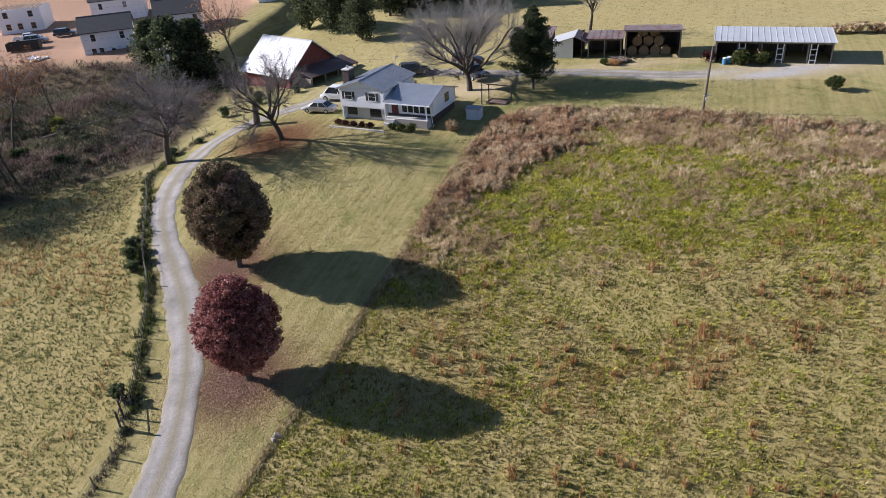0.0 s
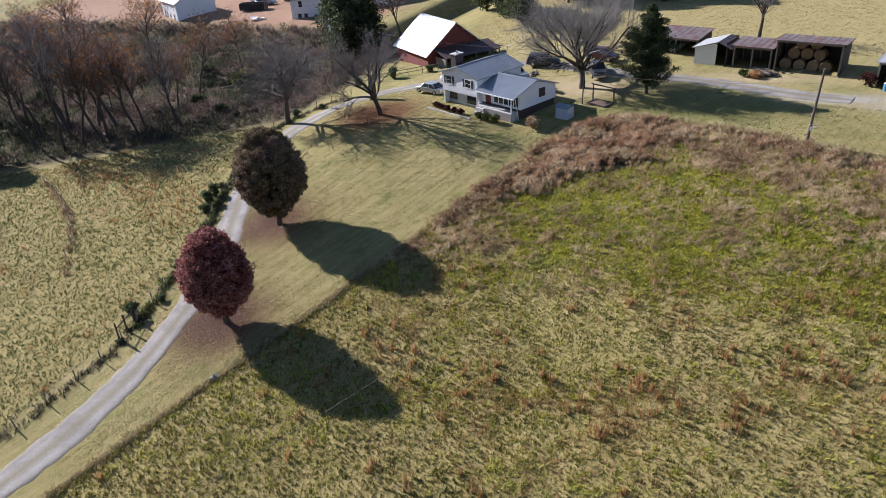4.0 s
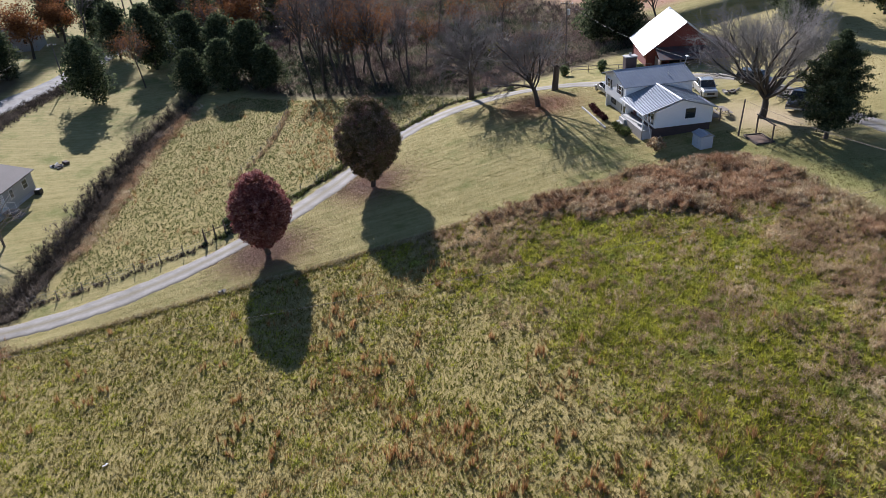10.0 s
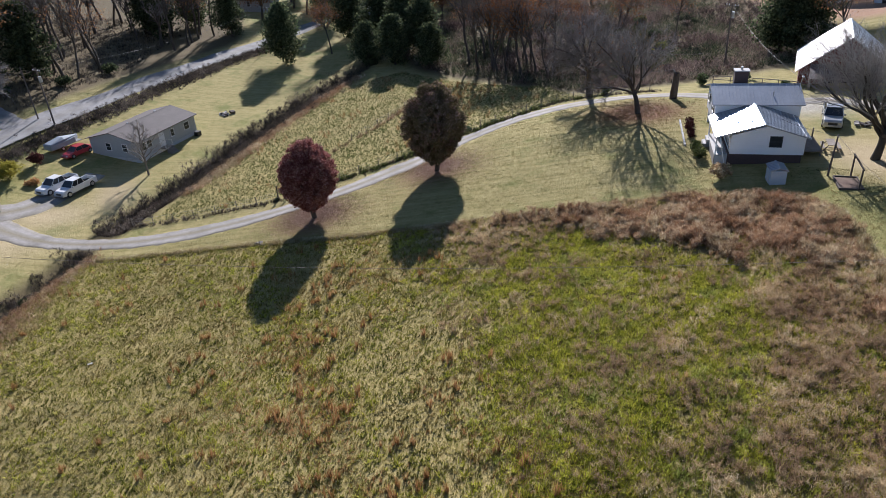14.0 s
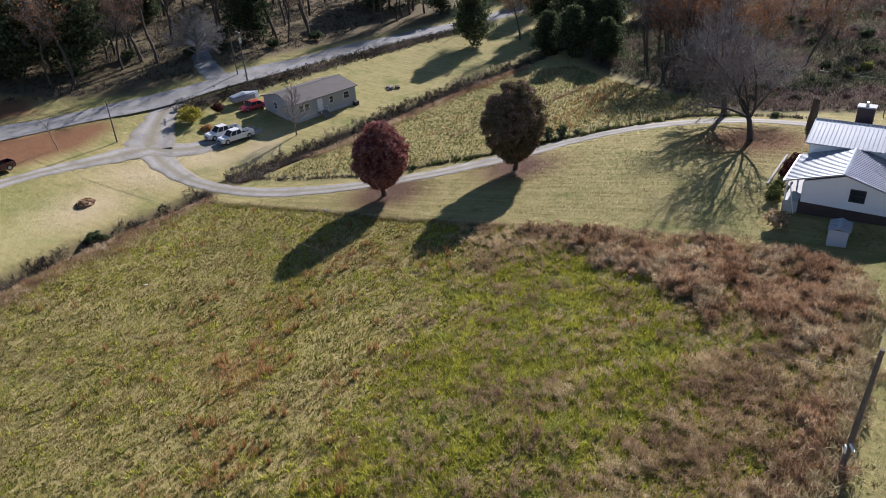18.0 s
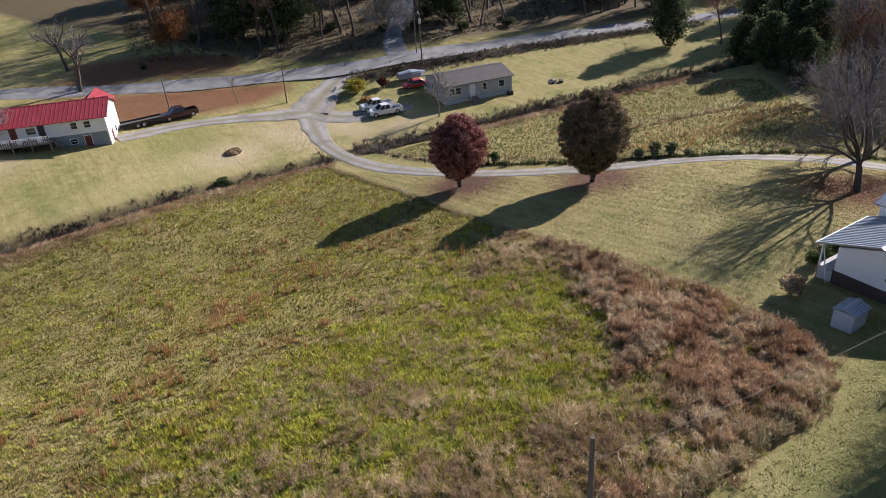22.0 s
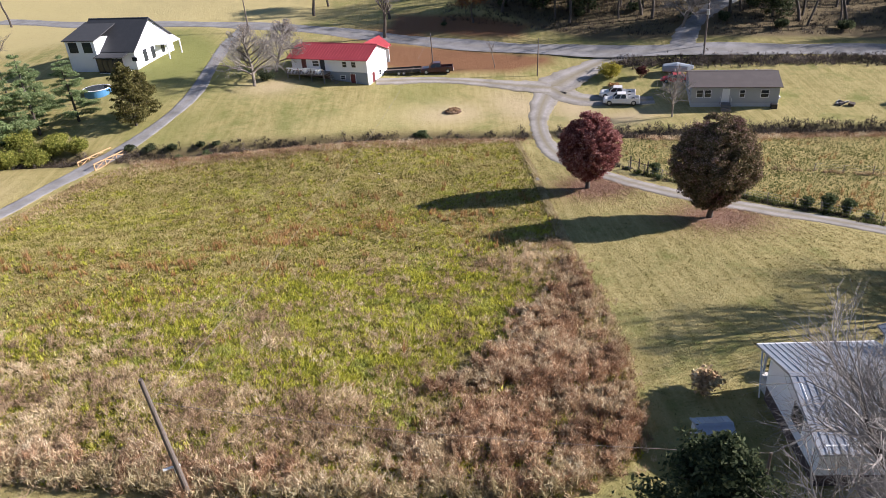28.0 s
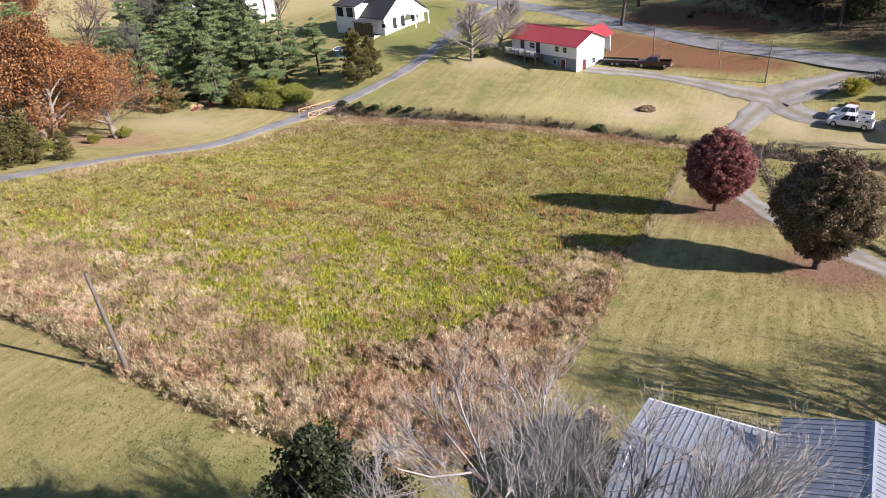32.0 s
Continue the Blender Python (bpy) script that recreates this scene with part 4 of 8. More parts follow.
def grow_lawn():
    x, y, r = scatter([(-34, 118), (-18, 110), (4, 111), (24, 112), (60, 104), (90, 120), (80, 150), (20, 152), (-20, 142)], 4.5, 291, 0.5)
    tufts("field_grass", x, y, M_LAWN, 6, (0.06, 0.16), (0.1, 0.4), (0.05, 0.10), "short tan grass of the field behind the sheds", "grass", 292, 1.0)
    lawn = [(-19.2, 18), (-14.6, 33), (-10, 45), (-5.4, 57), (-0.9, 69.3), (2.4, 77), (5.8, 84.2), (11, 85.2), (17, 83), (25.6, 79.2), (36, 73.3), (46, 69.4), (50, 84), (28, 90), (8, 98.5), (-4, 82), (-13, 85.5), (-17, 95), (-26, 92), (-30, 88), (-31.8, 79), (-31.4, 71), (-28.8, 63.5), (-24.6, 55), (-21.4, 47), (-19.6, 39.2), (-19.2, 33), (-20.2, 26)]
    x, y, r = scatter(lawn, 20.0, 27, 0.1)
    back = r.rand(len(x)) < step(x + 0.5 * (y - 80) + 2 * wave(x, y, 0.06, 271), -2, 6) * (1 - 0.8 * step(x, 30, 40))
    tufts("back_lawn_grass", x[back], y[back], M_LAWN_GREEN, 5, (0.05, 0.13), (0.05, 0.22), (0.04, 0.09), "greener rough lawn behind the house", "grass", 281, 1.3)
    x, y = x[~back], y[~back]
    tufts("lawn_grass", x, y, M_LAWN, 5, (0.04, 0.11), (0.05, 0.22), (0.04, 0.09), "mown lawn of dry olive and straw grass", "grass", 28, 1.4)
    side = [(-40, -1), (-33, -3), (-22, -8), (-9, -12.5), (4, -23), (16, -32), (20, -21), (25.5, -11), (31, -4), (19, 0.6), (6.6, 4.4), (-6.6, 7), (-15.6, 9.8), (-22, 13), (-26, 10), (-31, 3)]
    x, y, r = scatter(side, 5.0, 29, 0.1)
    tufts("side_lawn_grass", x, y, M_LAWN_PALE, 6, (0.03, 0.10), (0.08, 0.3), (0.03, 0.07), "pale mown lawn across the creek", "grass", 30, 1.4)


def grow_banks():
    x, y, r = band(CREEK[1:], 5000, 0.8, 51)
    k = (from_line(x, y, DRIVE) > 2.2) & (from_line(x, y, PATH) > 2.0) & (r.rand(len(x)) < 0.25 + 0.75 * step(wave(x, y, 0.09, 77), -0.5, 0.6))
    fluff("creek_scrub", x[k], y[k], M_SCRUB, 30, (0.2, 0.9), (0.2, 0.55), (0.10, 0.26), "tangled dark scrub along the creek", "scrub", 52, 0.9, 0.13)
    x, y, r = band(CREEK[8:15], 1700, 1.3, 511)
    k = (from_line(x, y, DRIVE) > 2.6)
    fluff("creek_brush", x[k], y[k], M_SCRUB, 34, (0.4, 1.3), (0.25, 0.7), (0.12, 0.32), "leafless purple-brown brush in the creek bed", "scrub", 512, 0.9, 0.12)
    x, y, r = band([(56, 39), (53, 34.5), (47.6, 23.5), (41, 9.6), (35, 4.2), (25, 3.8), (13, 7), (0, 11), (-13, 14.6)], 7000, 1.3, 513)
    k = inside(x, y, MEADOW) > 0.1
    tufts("straw_fringe", x[k], y[k], M_WEED, 7, (0.15, 0.5), (0.05, 0.25), (0.02, 0.06), "pale straw fringe along the meadow's lower edge", "grass", 514, 0.7)
    side = np.array(CREEK[3:9], float) + (0.8, 2.5)
    x, y, r = band(side, 1300, 0.8, 53)
    side2 = np.array(CREEK[10:15], float) + (1.2, 2.6)
    x2, y2, r = band(side2, 1600, 0.8, 54)
    fluff("creek_sedge", np.append(x, x2), np.append(y, y2), M_RUST, 30, (0.2, 0.6), (0.15, 0.4), (0.07, 0.17), "rust-coloured grass on the creek bank", "grass", 55)
    fence = np.array(FENCE, float)
    x, y, r = band(fence, 900, 0.35, 56)
    tufts("fence_row_weeds", x, y, M_SCRUB, 12, (0.2, 0.6), (0.1, 0.3), (0.02, 0.06), "dark weeds under the fence line", "weeds", 57, 0.5)
    x, y, r = band(fence[4:11], 230, 0.35, 561)
    tufts("hedge_row", x, y, M_BUSH_GREEN, 22, (0.2, 0.8), (0.15, 0.5), (0.05, 0.12), "dark green hedge plants along the drive fence", "hedge", 562, 0.6)
    x, y, r = band([(-41, 46.5), (-44, 49), (-46.5, 52), (-54, 58), (-66, 65)], 190, 0.3, 571)
    tufts("pasture_fence_weeds", x, y, M_WEED, 14, (0.2, 0.8), (0.1, 0.35), (0.03, 0.07), "brown weeds grown into the pasture fence", "weeds", 572, 0.5)
    x, y, r = band(np.array(ROAD[9:15], float) + (1.6, 4.6), 2600, 1.1, 58)
    fluff("roadside_brush", x, y, M_SCRUB, 20, (0.2, 0.8), (0.2, 0.6), (0.12, 0.30), "brown brush on the bank below the road", "scrub", 59, 0.9, 0.15)


def litter(name, cx, cy, rad, n, mat, seed, label):
    r = np.random.RandomState(seed)
    a, d = r.uniform(0, 6.283, n), np.abs(r.normal(0, rad, n))
    x, y = cx + d * np.cos(a), cy + d * np.sin(a)
    z = land(x, y) + 0.02 + r.uniform(0, 0.03, n)
    t, s = r.uniform(0, 6.283, n), r.uniform(0.025, 0.055, n)
    c, sn = np.cos(t) * s, np.sin(t) * s
    tl = r.uniform(-0.03, 0.03, (n, 2))
    v = np.stack([np.stack([x + c, y + sn, z + tl[:, 0]], 1), np.stack([x - sn, y + c, z + tl[:, 1]], 1), np.stack([x - c, y - sn, z - tl[:, 0]], 1), np.stack([x + sn, y - c, z - tl[:, 1]], 1)], 1)
    me = mesh_np(name, v.reshape(-1, 3), np.arange(4 * n).reshape(-1, 4), mat)
    tagged(new(name, me), label, "leaves", kind="stuff")


# ---- trees ----
class Wood:
    """Collects tapered branch tubes into one array mesh."""

    def __init__(self, seed, floor=0.0):
        self.floor = floor
        self.v, self.f, self.count, self.r, self.tips = [], [], 0, np.random.RandomState(seed), []

    def tube(self, pts, radii, sides):
        pts = np.array(pts)
        d = np.gradient(pts, axis=0)
        d /= np.linalg.norm(d, axis=1)[:, None] + 1e-9
        ref = np.where(np.abs(d[:, 2:3]) > 0.9, np.array([[1.0, 0, 0]]), np.array([[0, 0, 1.0]]))
        u = np.cross(d, ref)
        u /= np.linalg.norm(u, axis=1)[:, None] + 1e-9
        w = np.cross(d, u)
        a = np.arange(sides) * 6.28318 / sides
        ring = pts[:, None] + (u[:, None] * np.cos(a)[None, :, None] + w[:, None] * np.sin(a)[None, :, None]) * np.array(radii)[:, None, None]
        n = len(pts)
        i, j = [q.ravel() for q in np.meshgrid(np.arange(n - 1), np.arange(sides), indexing="ij")]
        k = (j + 1) % sides
        self.v.append(ring.reshape(-1, 3))
        self.f.append(np.stack([i * sides + j, i * sides + k, (i + 1) * sides + k, (i + 1) * sides + j], 1) + self.count)
        self.count += n * sides

    def limb(self, p, d, length, r0, r1, segs, sides, wobble, lift):
        pts, d = [np.array(p, float)], np.array(d, float)
        d /= np.linalg.norm(d)
        for _ in range(segs):
            d = d + self.r.normal(0, wobble, 3) + (0, 0, lift)
            d /= np.linalg.norm(d)
            pts.append(pts[-1] + d * length / segs)
        self.tube(pts, np.linspace(r0, r1, segs + 1), sides)
        return pts, d

    def mesh(self, name, mat):
        return mesh_np(name, np.vstack(self.v), np.vstack(self.f), mat, True)


def fork(wood, fine, p, d, length, radius, level, plan):
    """plan: per level (children, length ratio, angle, lift, sides, segs); the last levels go to fine."""
    n, ratio, angle, lift, sides, segs = plan[level]
    r = wood.r
    pts, tip = (wood if level < 2 else fine).limb(p, d, length, radius, radius * (0.5 if level < len(plan) - 1 else 0.25), segs, sides, 0.10 + 0.035 * level, lift)
    if level == len(plan) - 1:
        fine.tips.append(pts[-1])
        fine.tips.append(pts[len(pts) // 2])
        return
    for k in range(n):
        s = 0.3 + 0.7 * (k + r.rand()) / n if level else (0.18 if n > 18 else 0.55) + (0.82 if n > 18 else 0.45) * (k + r.rand()) / n
        i = min(int(s * segs), segs - 1)
        q = pts[i] + (pts[i + 1] - pts[i]) * (s * segs - i)
        base = pts[i + 1] - pts[i]
        base = base / np.linalg.norm(base)
        side = np.cross(base, r.normal(0, 1, 3))
        side /= np.linalg.norm(side) + 1e-9
        if level == 0:
            az = 6.283 * (k * 0.618 + 0.1 * r.rand())
            side = np.array([math.cos(az), math.sin(az), 0.0])
        ang = angle * r.uniform(0.7, 1.25)
        fork(wood, fine, q, base * math.cos(ang) + side * math.sin(ang), length * ratio * r.uniform(0.75, 1.15) * (1.15 - 0.35 * s if level else (1.3 - 1.05 * s if n > 18 else 1.0)), max(fine.floor, radius * (0.42 if level else 0.5) * (1.1 - 0.4 * s)), level + 1, plan)


def leaf_quads(name, centres, size, mat, seed, flat=0.0):
    r = np.random.RandomState(seed)
    c = np.asarray(centres)
    n = len(c)
    u = r.normal(0, 1, (n, 3))
    u[:, 2] *= 1 - flat
    u /= np.linalg.norm(u, axis=1)[:, None]
    w = np.cross(u, r.normal(0, 1, (n, 3)))
    w /= np.linalg.norm(w, axis=1)[:, None] + 1e-9
    s = r.uniform(*size, (n, 1))
    u, w = u * s, w * s * 0.6
    v = np.stack([c - u, c - w, c + u, c + w], 1).reshape(-1, 3)
    return mesh_np(name, v, np.arange(4 * n).reshape(-1, 4), mat)


def oval_crown(n, low, high, wide, seed, lump=0.24, bottom=0.74, top=0.80, clumps=1100, puff=0.050):
    """Leaf places in a lumpy egg-shaped crown that is made of many overlapping puffs."""
    r = np.random.RandomState(seed)
    d = r.normal(0, 1, (clumps, 3))
    d /= np.linalg.norm(d, axis=1)[:, None]
    c = d * (1 - 0.55 * r.rand(clumps, 1) ** 1.6 - lump * 0.3 * r.rand(clumps, 1))
    size = wide * puff * r.uniform(0.6, 1.35, clumps)
    pick = r.randint(0, clumps, n)
    h = (high - low) / 2
    u = r.normal(0, 1, (n, 3))
    u /= np.linalg.norm(u, axis=1)[:, None]
    u *= r.rand(n, 1) ** 0.45
    p = c[pick] * (wide / 2 - wide * puff * 0.8, wide / 2 - wide * puff * 0.8, h - wide * puff * 0.7)
    z01 = (p[:, 2] / h + 1) / 2
    narrow = bottom + (1 - bottom) * step(z01, 0.0, 0.42) - (1 - top) * step(z01, 0.6, 1.0)
    p[:, :2] *= narrow[:, None] * (1 + 0.10 * (1 - np.abs(z01 - 0.45) * 2))[:, None]
    p += u * size[pick][:, None] * (1.15, 1.15, 0.9)
    p[:, 2] += low + h
    return p


def crown_tree(name, x, y, high, wide, mat, seed, label, n=15000, leaf=(0.06, 0.125), trunk=0.75):
    root = thing(name, x, y, label=label, category="tree", sink=0.1)
    wood, fine = Wood(seed), Wood(seed + 1)
    plan = [(9, 0.62, 0.5, 0.03, 9, 4), (5, 0.6, 0.45, 0.05, 6, 4), (4, 0.6, 0.5, 0.03, 4, 3), (0, 0, 0, 0.0, 3, 2)]
    fork(wood, fine, (0, 0, 0), (0, 0, 1), high * 0.5, 0.30, 0, plan)
    part("trunk", wood.mesh("trunk", M_BARK), None, root)
    part("branchwork", fine.mesh("branchwork", M_BARK), None, root)
    p = oval_crown(n, trunk, high, wide, seed)
    # narrower towards the house than along the meadow's edge
    p[:, :2] -= (0.14 * (p[:, 0] * 0.5 + p[:, 1] * 0.866))[:, None] * (0.5, 0.866)
    part("crown", leaf_quads("crown", p, leaf, mat, seed), None, root)
    return root


def bare_tree(name, x, y, plan, length, radius, seed, label, bark=None, twig=None, leaves=None, yaw=0.0, floor=0.012):
    root = thing(name, x, y, yaw=yaw, label=label, category="tree", sink=0.15)
    wood, fine = Wood(seed), Wood(seed + 1, floor)
    fork(wood, fine, (0, 0, 0), (0.02, 0.01, 1), length, radius, 0, plan)
    part("trunk", wood.mesh("trunk", bark or M_BARK), None, root)
    part("branchwork", fine.mesh("branchwork", twig or M_TWIG), None, root)
    if leaves:
        mat, n, size, puff = leaves
        r = np.random.RandomState(seed + 2)
        t = np.array(fine.tips)
        c = t[r.randint(0, len(t), n)] + r.normal(0, puff, (n, 3))
        part("foliage", leaf_quads("foliage", c, size, mat, seed), None, root)
    return root


def evergreen(name, x, y, high, wide, mat, seed, label, n=9000, leaf=(0.10, 0.24), clear=0.06, tiers=0, yaw=0.0, rag=0.25, full=0, puffy=1.0, boughs=150):
    """A cedar (ragged cone) or, with tiers, a pine with whorls of drooping boughs."""
    root = thing(name, x, y, yaw=yaw, label=label, category="tree", sink=0.1)
    r = np.random.RandomState(seed)
    wood = Wood(seed)
    wood.limb((0, 0, 0), (0, 0, 1), high * 0.96, high * 0.022, 0.02, 6, 7, 0.02, 0)
    pts = []
    boughs = tiers * 5 if tiers else boughs
    for k in range(boughs):
        z = (k // 5 + r.uniform(-0.25, 0.25)) / tiers if tiers else r.rand() ** 0.9
        z = clear + (1 - clear) * z
        out = wide / 2 * (1 - min(z, 0.99)) ** (full or (0.75 if tiers else 0.62)) * min(1, max(0, z - clear) * 7 + 0.45) * r.uniform(0.88 - rag, 1.0 + rag * 0.6)
        a = r.uniform(0, 6.283)
        rise = r.uniform(-0.15, 0.25) if tiers else r.uniform(0.1, 0.7)
        p0 = np.array([0, 0, z * high])
        p1 = p0 + np.array([math.cos(a), math.sin(a), rise]) * out
        if p1[2] > high * 1.02:
            p1[2] = high * 1.02
        wood.tube([p0, (p0 + p1) / 2 + (0, 0, 0.05), p1], [0.045, 0.03, 0.012], 4)
        m = max(6, int(n / boughs * (0.35 + 1.3 * out / (wide / 2))))
        s = r.uniform(0.15, 1.0, m) ** 0.65
        fan = (0.12 + 0.11 * out * s * (1.4 - s)) if tiers else (0.10 + 0.13 * out * (1.15 - s)) * puffy
        c = p0 + (p1 - p0) * s[:, None] + r.normal(0, 1, (m, 3)) * fan[:, None] * (1, 1, 0.45 if tiers else 0.6)
        pts.append(c)
    part("trunk", wood.mesh("trunk", M_BARK), None, root)
    part("crown", leaf_quads("crown", np.vstack(pts), leaf, mat, seed), None, root)
    return root


def bush(name, x, y, high, wide, mat, seed, label, n=1400, leaf=(0.06, 0.13), category="bush"):
    root = thing(name, x, y, label=label, category=category, sink=0.05)
    wood = Wood(seed)
    r = wood.r
    for k in range(7):
        a = k * 0.9
        wood.limb((0.08 * math.cos(a), 0.08 * math.sin(a), 0), (math.cos(a) * 0.6, math.sin(a) * 0.6, 1), high * 0.75, 0.03, 0.01, 3, 4, 0.15, 0.05)
    part("stem", wood.mesh("stem", M_BARK), None, root)
    part("crown", leaf_quads("crown", oval_crown(n, 0.02, high, wide, seed, 1.1, 0.85, 0.75, 34, 0.15), leaf, mat, seed), None, root)
    return root


def again(root, x, y, s, yaw, dz=0.0, label="", sz=None):
    """Another one of a thing, elsewhere, larger or smaller."""
    m = pose(x, y, land1(x, y) - 0.12 + dz, 0, 0, yaw) @ Matrix.Diagonal((s, s, sz or s, 1))
    ob = copy_thing(root, m)
    return tagged(ob, label)


FENCE = [(-28.6, 20.5), (-27.4, 24), (-26.3, 30), (-25.2, 36), (-25.7, 40), (-27, 46), (-29.5, 55), (-32.4, 62), (-35.2, 71), (-37.6, 78.5), (-36.6, 84.5), (-33.5, 91)]
grow_meadow()
grow_lawn()
grow_banks()
litter("fallen_maroon_leaves", -18.2, 42.4, 3.0, 24000, M_LITTER, 61, "pinkish fallen leaves under the red tree")
litter("fallen_bronze_leaves", -22.6, 57.4, 3.2, 19000, M_LITTER, 62, "brown fallen leaves under the round tree")
litter("fallen_yard_leaves", -23.2, 83.2, 4.2, 13000, M_LITTER_ORANGE, 63, "orange fallen leaves on the lawn")
crown_tree("red_tree", -17.0, 42.4, 9.4, 6.9, M_RED_LEAF, 71, "round-crowned tree with deep red autumn leaves", 80000)
crown_tree("bronze_tree", -21.3, 57.2, 11.0, 8.2, M_BROWN_LEAF, 73, "dense rounded tree with dark bronze-green leaves", 115000)

YARD_PLAN = [(10, 1.38, 0.66, 0.03, 10, 4), (8, 0.55, 0.62, 0.03, 6, 5), (8, 0.58, 0.6, 0.02, 4, 4), (7, 0.60, 0.6, 0.0, 3, 3), (0, 0, 0, 0, 3, 2)]
bare_tree("yard_tree", -21.8, 82.6, YARD_PLAN, 4.2, 0.36, 81, "leafless spreading tree with a forked trunk on the lawn", leaves=(M_LITTER_ORANGE, 500, (0.05, 0.1), 0.3))
bare_tree("drive_tree", -36.5, 82.5, [(13, 0.85, 0.8, 0.01, 9, 5), (9, 0.55, 0.7, 0.0, 5, 5), (8, 0.6, 0.65, 0.0, 3, 3), (7, 0.55, 0.6, 0, 3, 2), (0, 0, 0, 0, 3, 2)], 6.6, 0.44, 83, "leafless grey tree leaning beside the gravel drive")
bare_tree("house_tree", 2.0, 94.9, [(15, 2.3, 0.72, 0.04, 12, 4), (12, 0.46, 0.45, 0.06, 6, 8), (8, 0.64, 0.45, 0.05, 4, 5), (7, 0.75, 0.5, 0.04, 3, 3), (0, 0, 0, 0, 3, 2)], 3.5, 0.44, 85, "big leafless tree with many upswept pale limbs by the house", M_BARK, M_TWIG_PALE, floor=0.009)
evergreen("evergreen_tree", 10.5, 93.0, 10.8, 8.8, M_CEDAR, 87, "dark ragged evergreen tree behind the house", 60000, (0.055, 0.125), 0.12, rag=0.5, full=0.75, puffy=1.15, boughs=230)

# ---- buildings ----
def gable_roof(root, name, x0, x1, y0, y1, eave, ridge, mat, along="x", over=0.0, thick=0.1, rib=0.0, mid=None, rib_mat=None):
    """Two roof slopes with thickness, a ridge cap and, for metal, raised ribs. along: the ridge's axis."""
    a0, a1, b0, b1 = (x0, x1, y0, y1) if along == "x" else (y0, y1, x0, x1)
    m = (b0 + b1) / 2 if mid is None else mid
    turn = Matrix.Identity(4) if along == "y" else Matrix.Rotation(math.pi / 2, 4, "Z") @ Matrix.Diagonal((1, -1, 1, 1))
    for b, s in ((b0, -1), (b1, 1)):
        bm = prism([(m, ridge), (b, eave), (b, eave - thick), (m, ridge - thick)], a1 - a0, Matrix.Translation((0, a0, 0)))
        bmesh.ops.transform(bm, matrix=turn, verts=bm.verts[:])
        bmesh.ops.recalc_face_normals(bm, faces=bm.faces[:])
        slope = part(name, bm, mat, root)
        if rib:
            n = int((a1 - a0) / rib)
            for k in range(n + 1):
                a = a0 + 0.04 + k * (a1 - a0 - 0.08) / n
                bm = prism([(m, ridge + 0.035), (b, eave + 0.035), (b, eave - 0.01), (m, ridge - 0.01)], 0.05, Matrix.Translation((0, a - 0.025, 0)))
                bmesh.ops.transform(bm, matrix=turn, verts=bm.verts[:])
                bmesh.ops.recalc_face_normals(bm, faces=bm.faces[:])
                part("rib", bm, rib_mat or mat, slope)
    w = 0.16
    bm = prism([(m - w, ridge - 0.02), (m, ridge + 0.055), (m + w, ridge - 0.02)], a1 - a0, Matrix.Translation((0, a0, 0)))
    bmesh.ops.transform(bm, matrix=turn, verts=bm.verts[:])
    bmesh.ops.recalc_face_normals(bm, faces=bm.faces[:])
    part("ridge_cap", bm, mat, root)


def gable_wall(root, name, at, b0, b1, low, eave, ridge, mat, along="x", thick=0.18, mid=None):
    """An end wall with its gable, in the plane across the ridge's axis at the place at."""
    m = (b0 + b1) / 2 if mid is None else mid
    bm = prism([(b0, low), (b1, low), (b1, eave), (m, ridge), (b0, eave)], thick, Matrix.Translation((0, at, 0)))
    if along == "x":
        bmesh.ops.transform(bm, matrix=Matrix.Rotation(math.pi / 2, 4, "Z") @ Matrix.Diagonal((1, -1, 1, 1)), verts=bm.verts[:])
    bmesh.ops.recalc_face_normals(bm, faces=bm.faces[:])
    return part(name, bm, mat, root)


def window(root, x, y, z, w, h, face, trim=None, shutters=False, name="window", bars=True):
    """A window on a wall whose outward direction is face (degrees in the thing's plan); x, y, z: its middle on the wall."""
    win = new(name)
    win.parent = root
    win.matrix_local = pose(x, y, z, 0, 0, face + 90)
    trim = trim or M_WHITE_PLAIN
    t = 0.07
    part("pane", box(-w / 2, w / 2, -0.03, 0.02, -h / 2, h / 2), M_GLASS, win)
    bm = box(-w / 2 - t, w / 2 + t, -0.055, 0.02, h / 2, h / 2 + t)
    for args in ((-w / 2 - t, w / 2 + t, -0.07, 0.02, -h / 2 - t, -h / 2), (-w / 2 - t, -w / 2, -0.05, 0.02, -h / 2, h / 2), (w / 2, w / 2 + t, -0.05, 0.02, -h / 2, h / 2)):
        other = box(*args)
        me = bpy.data.meshes.new("frame_piece")
        other.to_mesh(me)
        other.free()
        bm.from_mesh(me)
        bpy.data.meshes.remove(me)
    part("window_frame", bm, trim, win)
    if bars:
        part("glazing_bar", box(-w / 2, w / 2, -0.045, -0.02, -0.02, 0.02), trim, win)
    if shutters:
        for s in (-1, 1):
            part("shutter", box(s * (w / 2 + t) if s > 0 else -w / 2 - t - 0.34, w / 2 + t + 0.34 if s > 0 else -w / 2 - t, -0.05, 0.02, -h / 2 - 0.03, h / 2 + 0.03), M_SHUTTER, win, "dark louvred shutter")
    return win


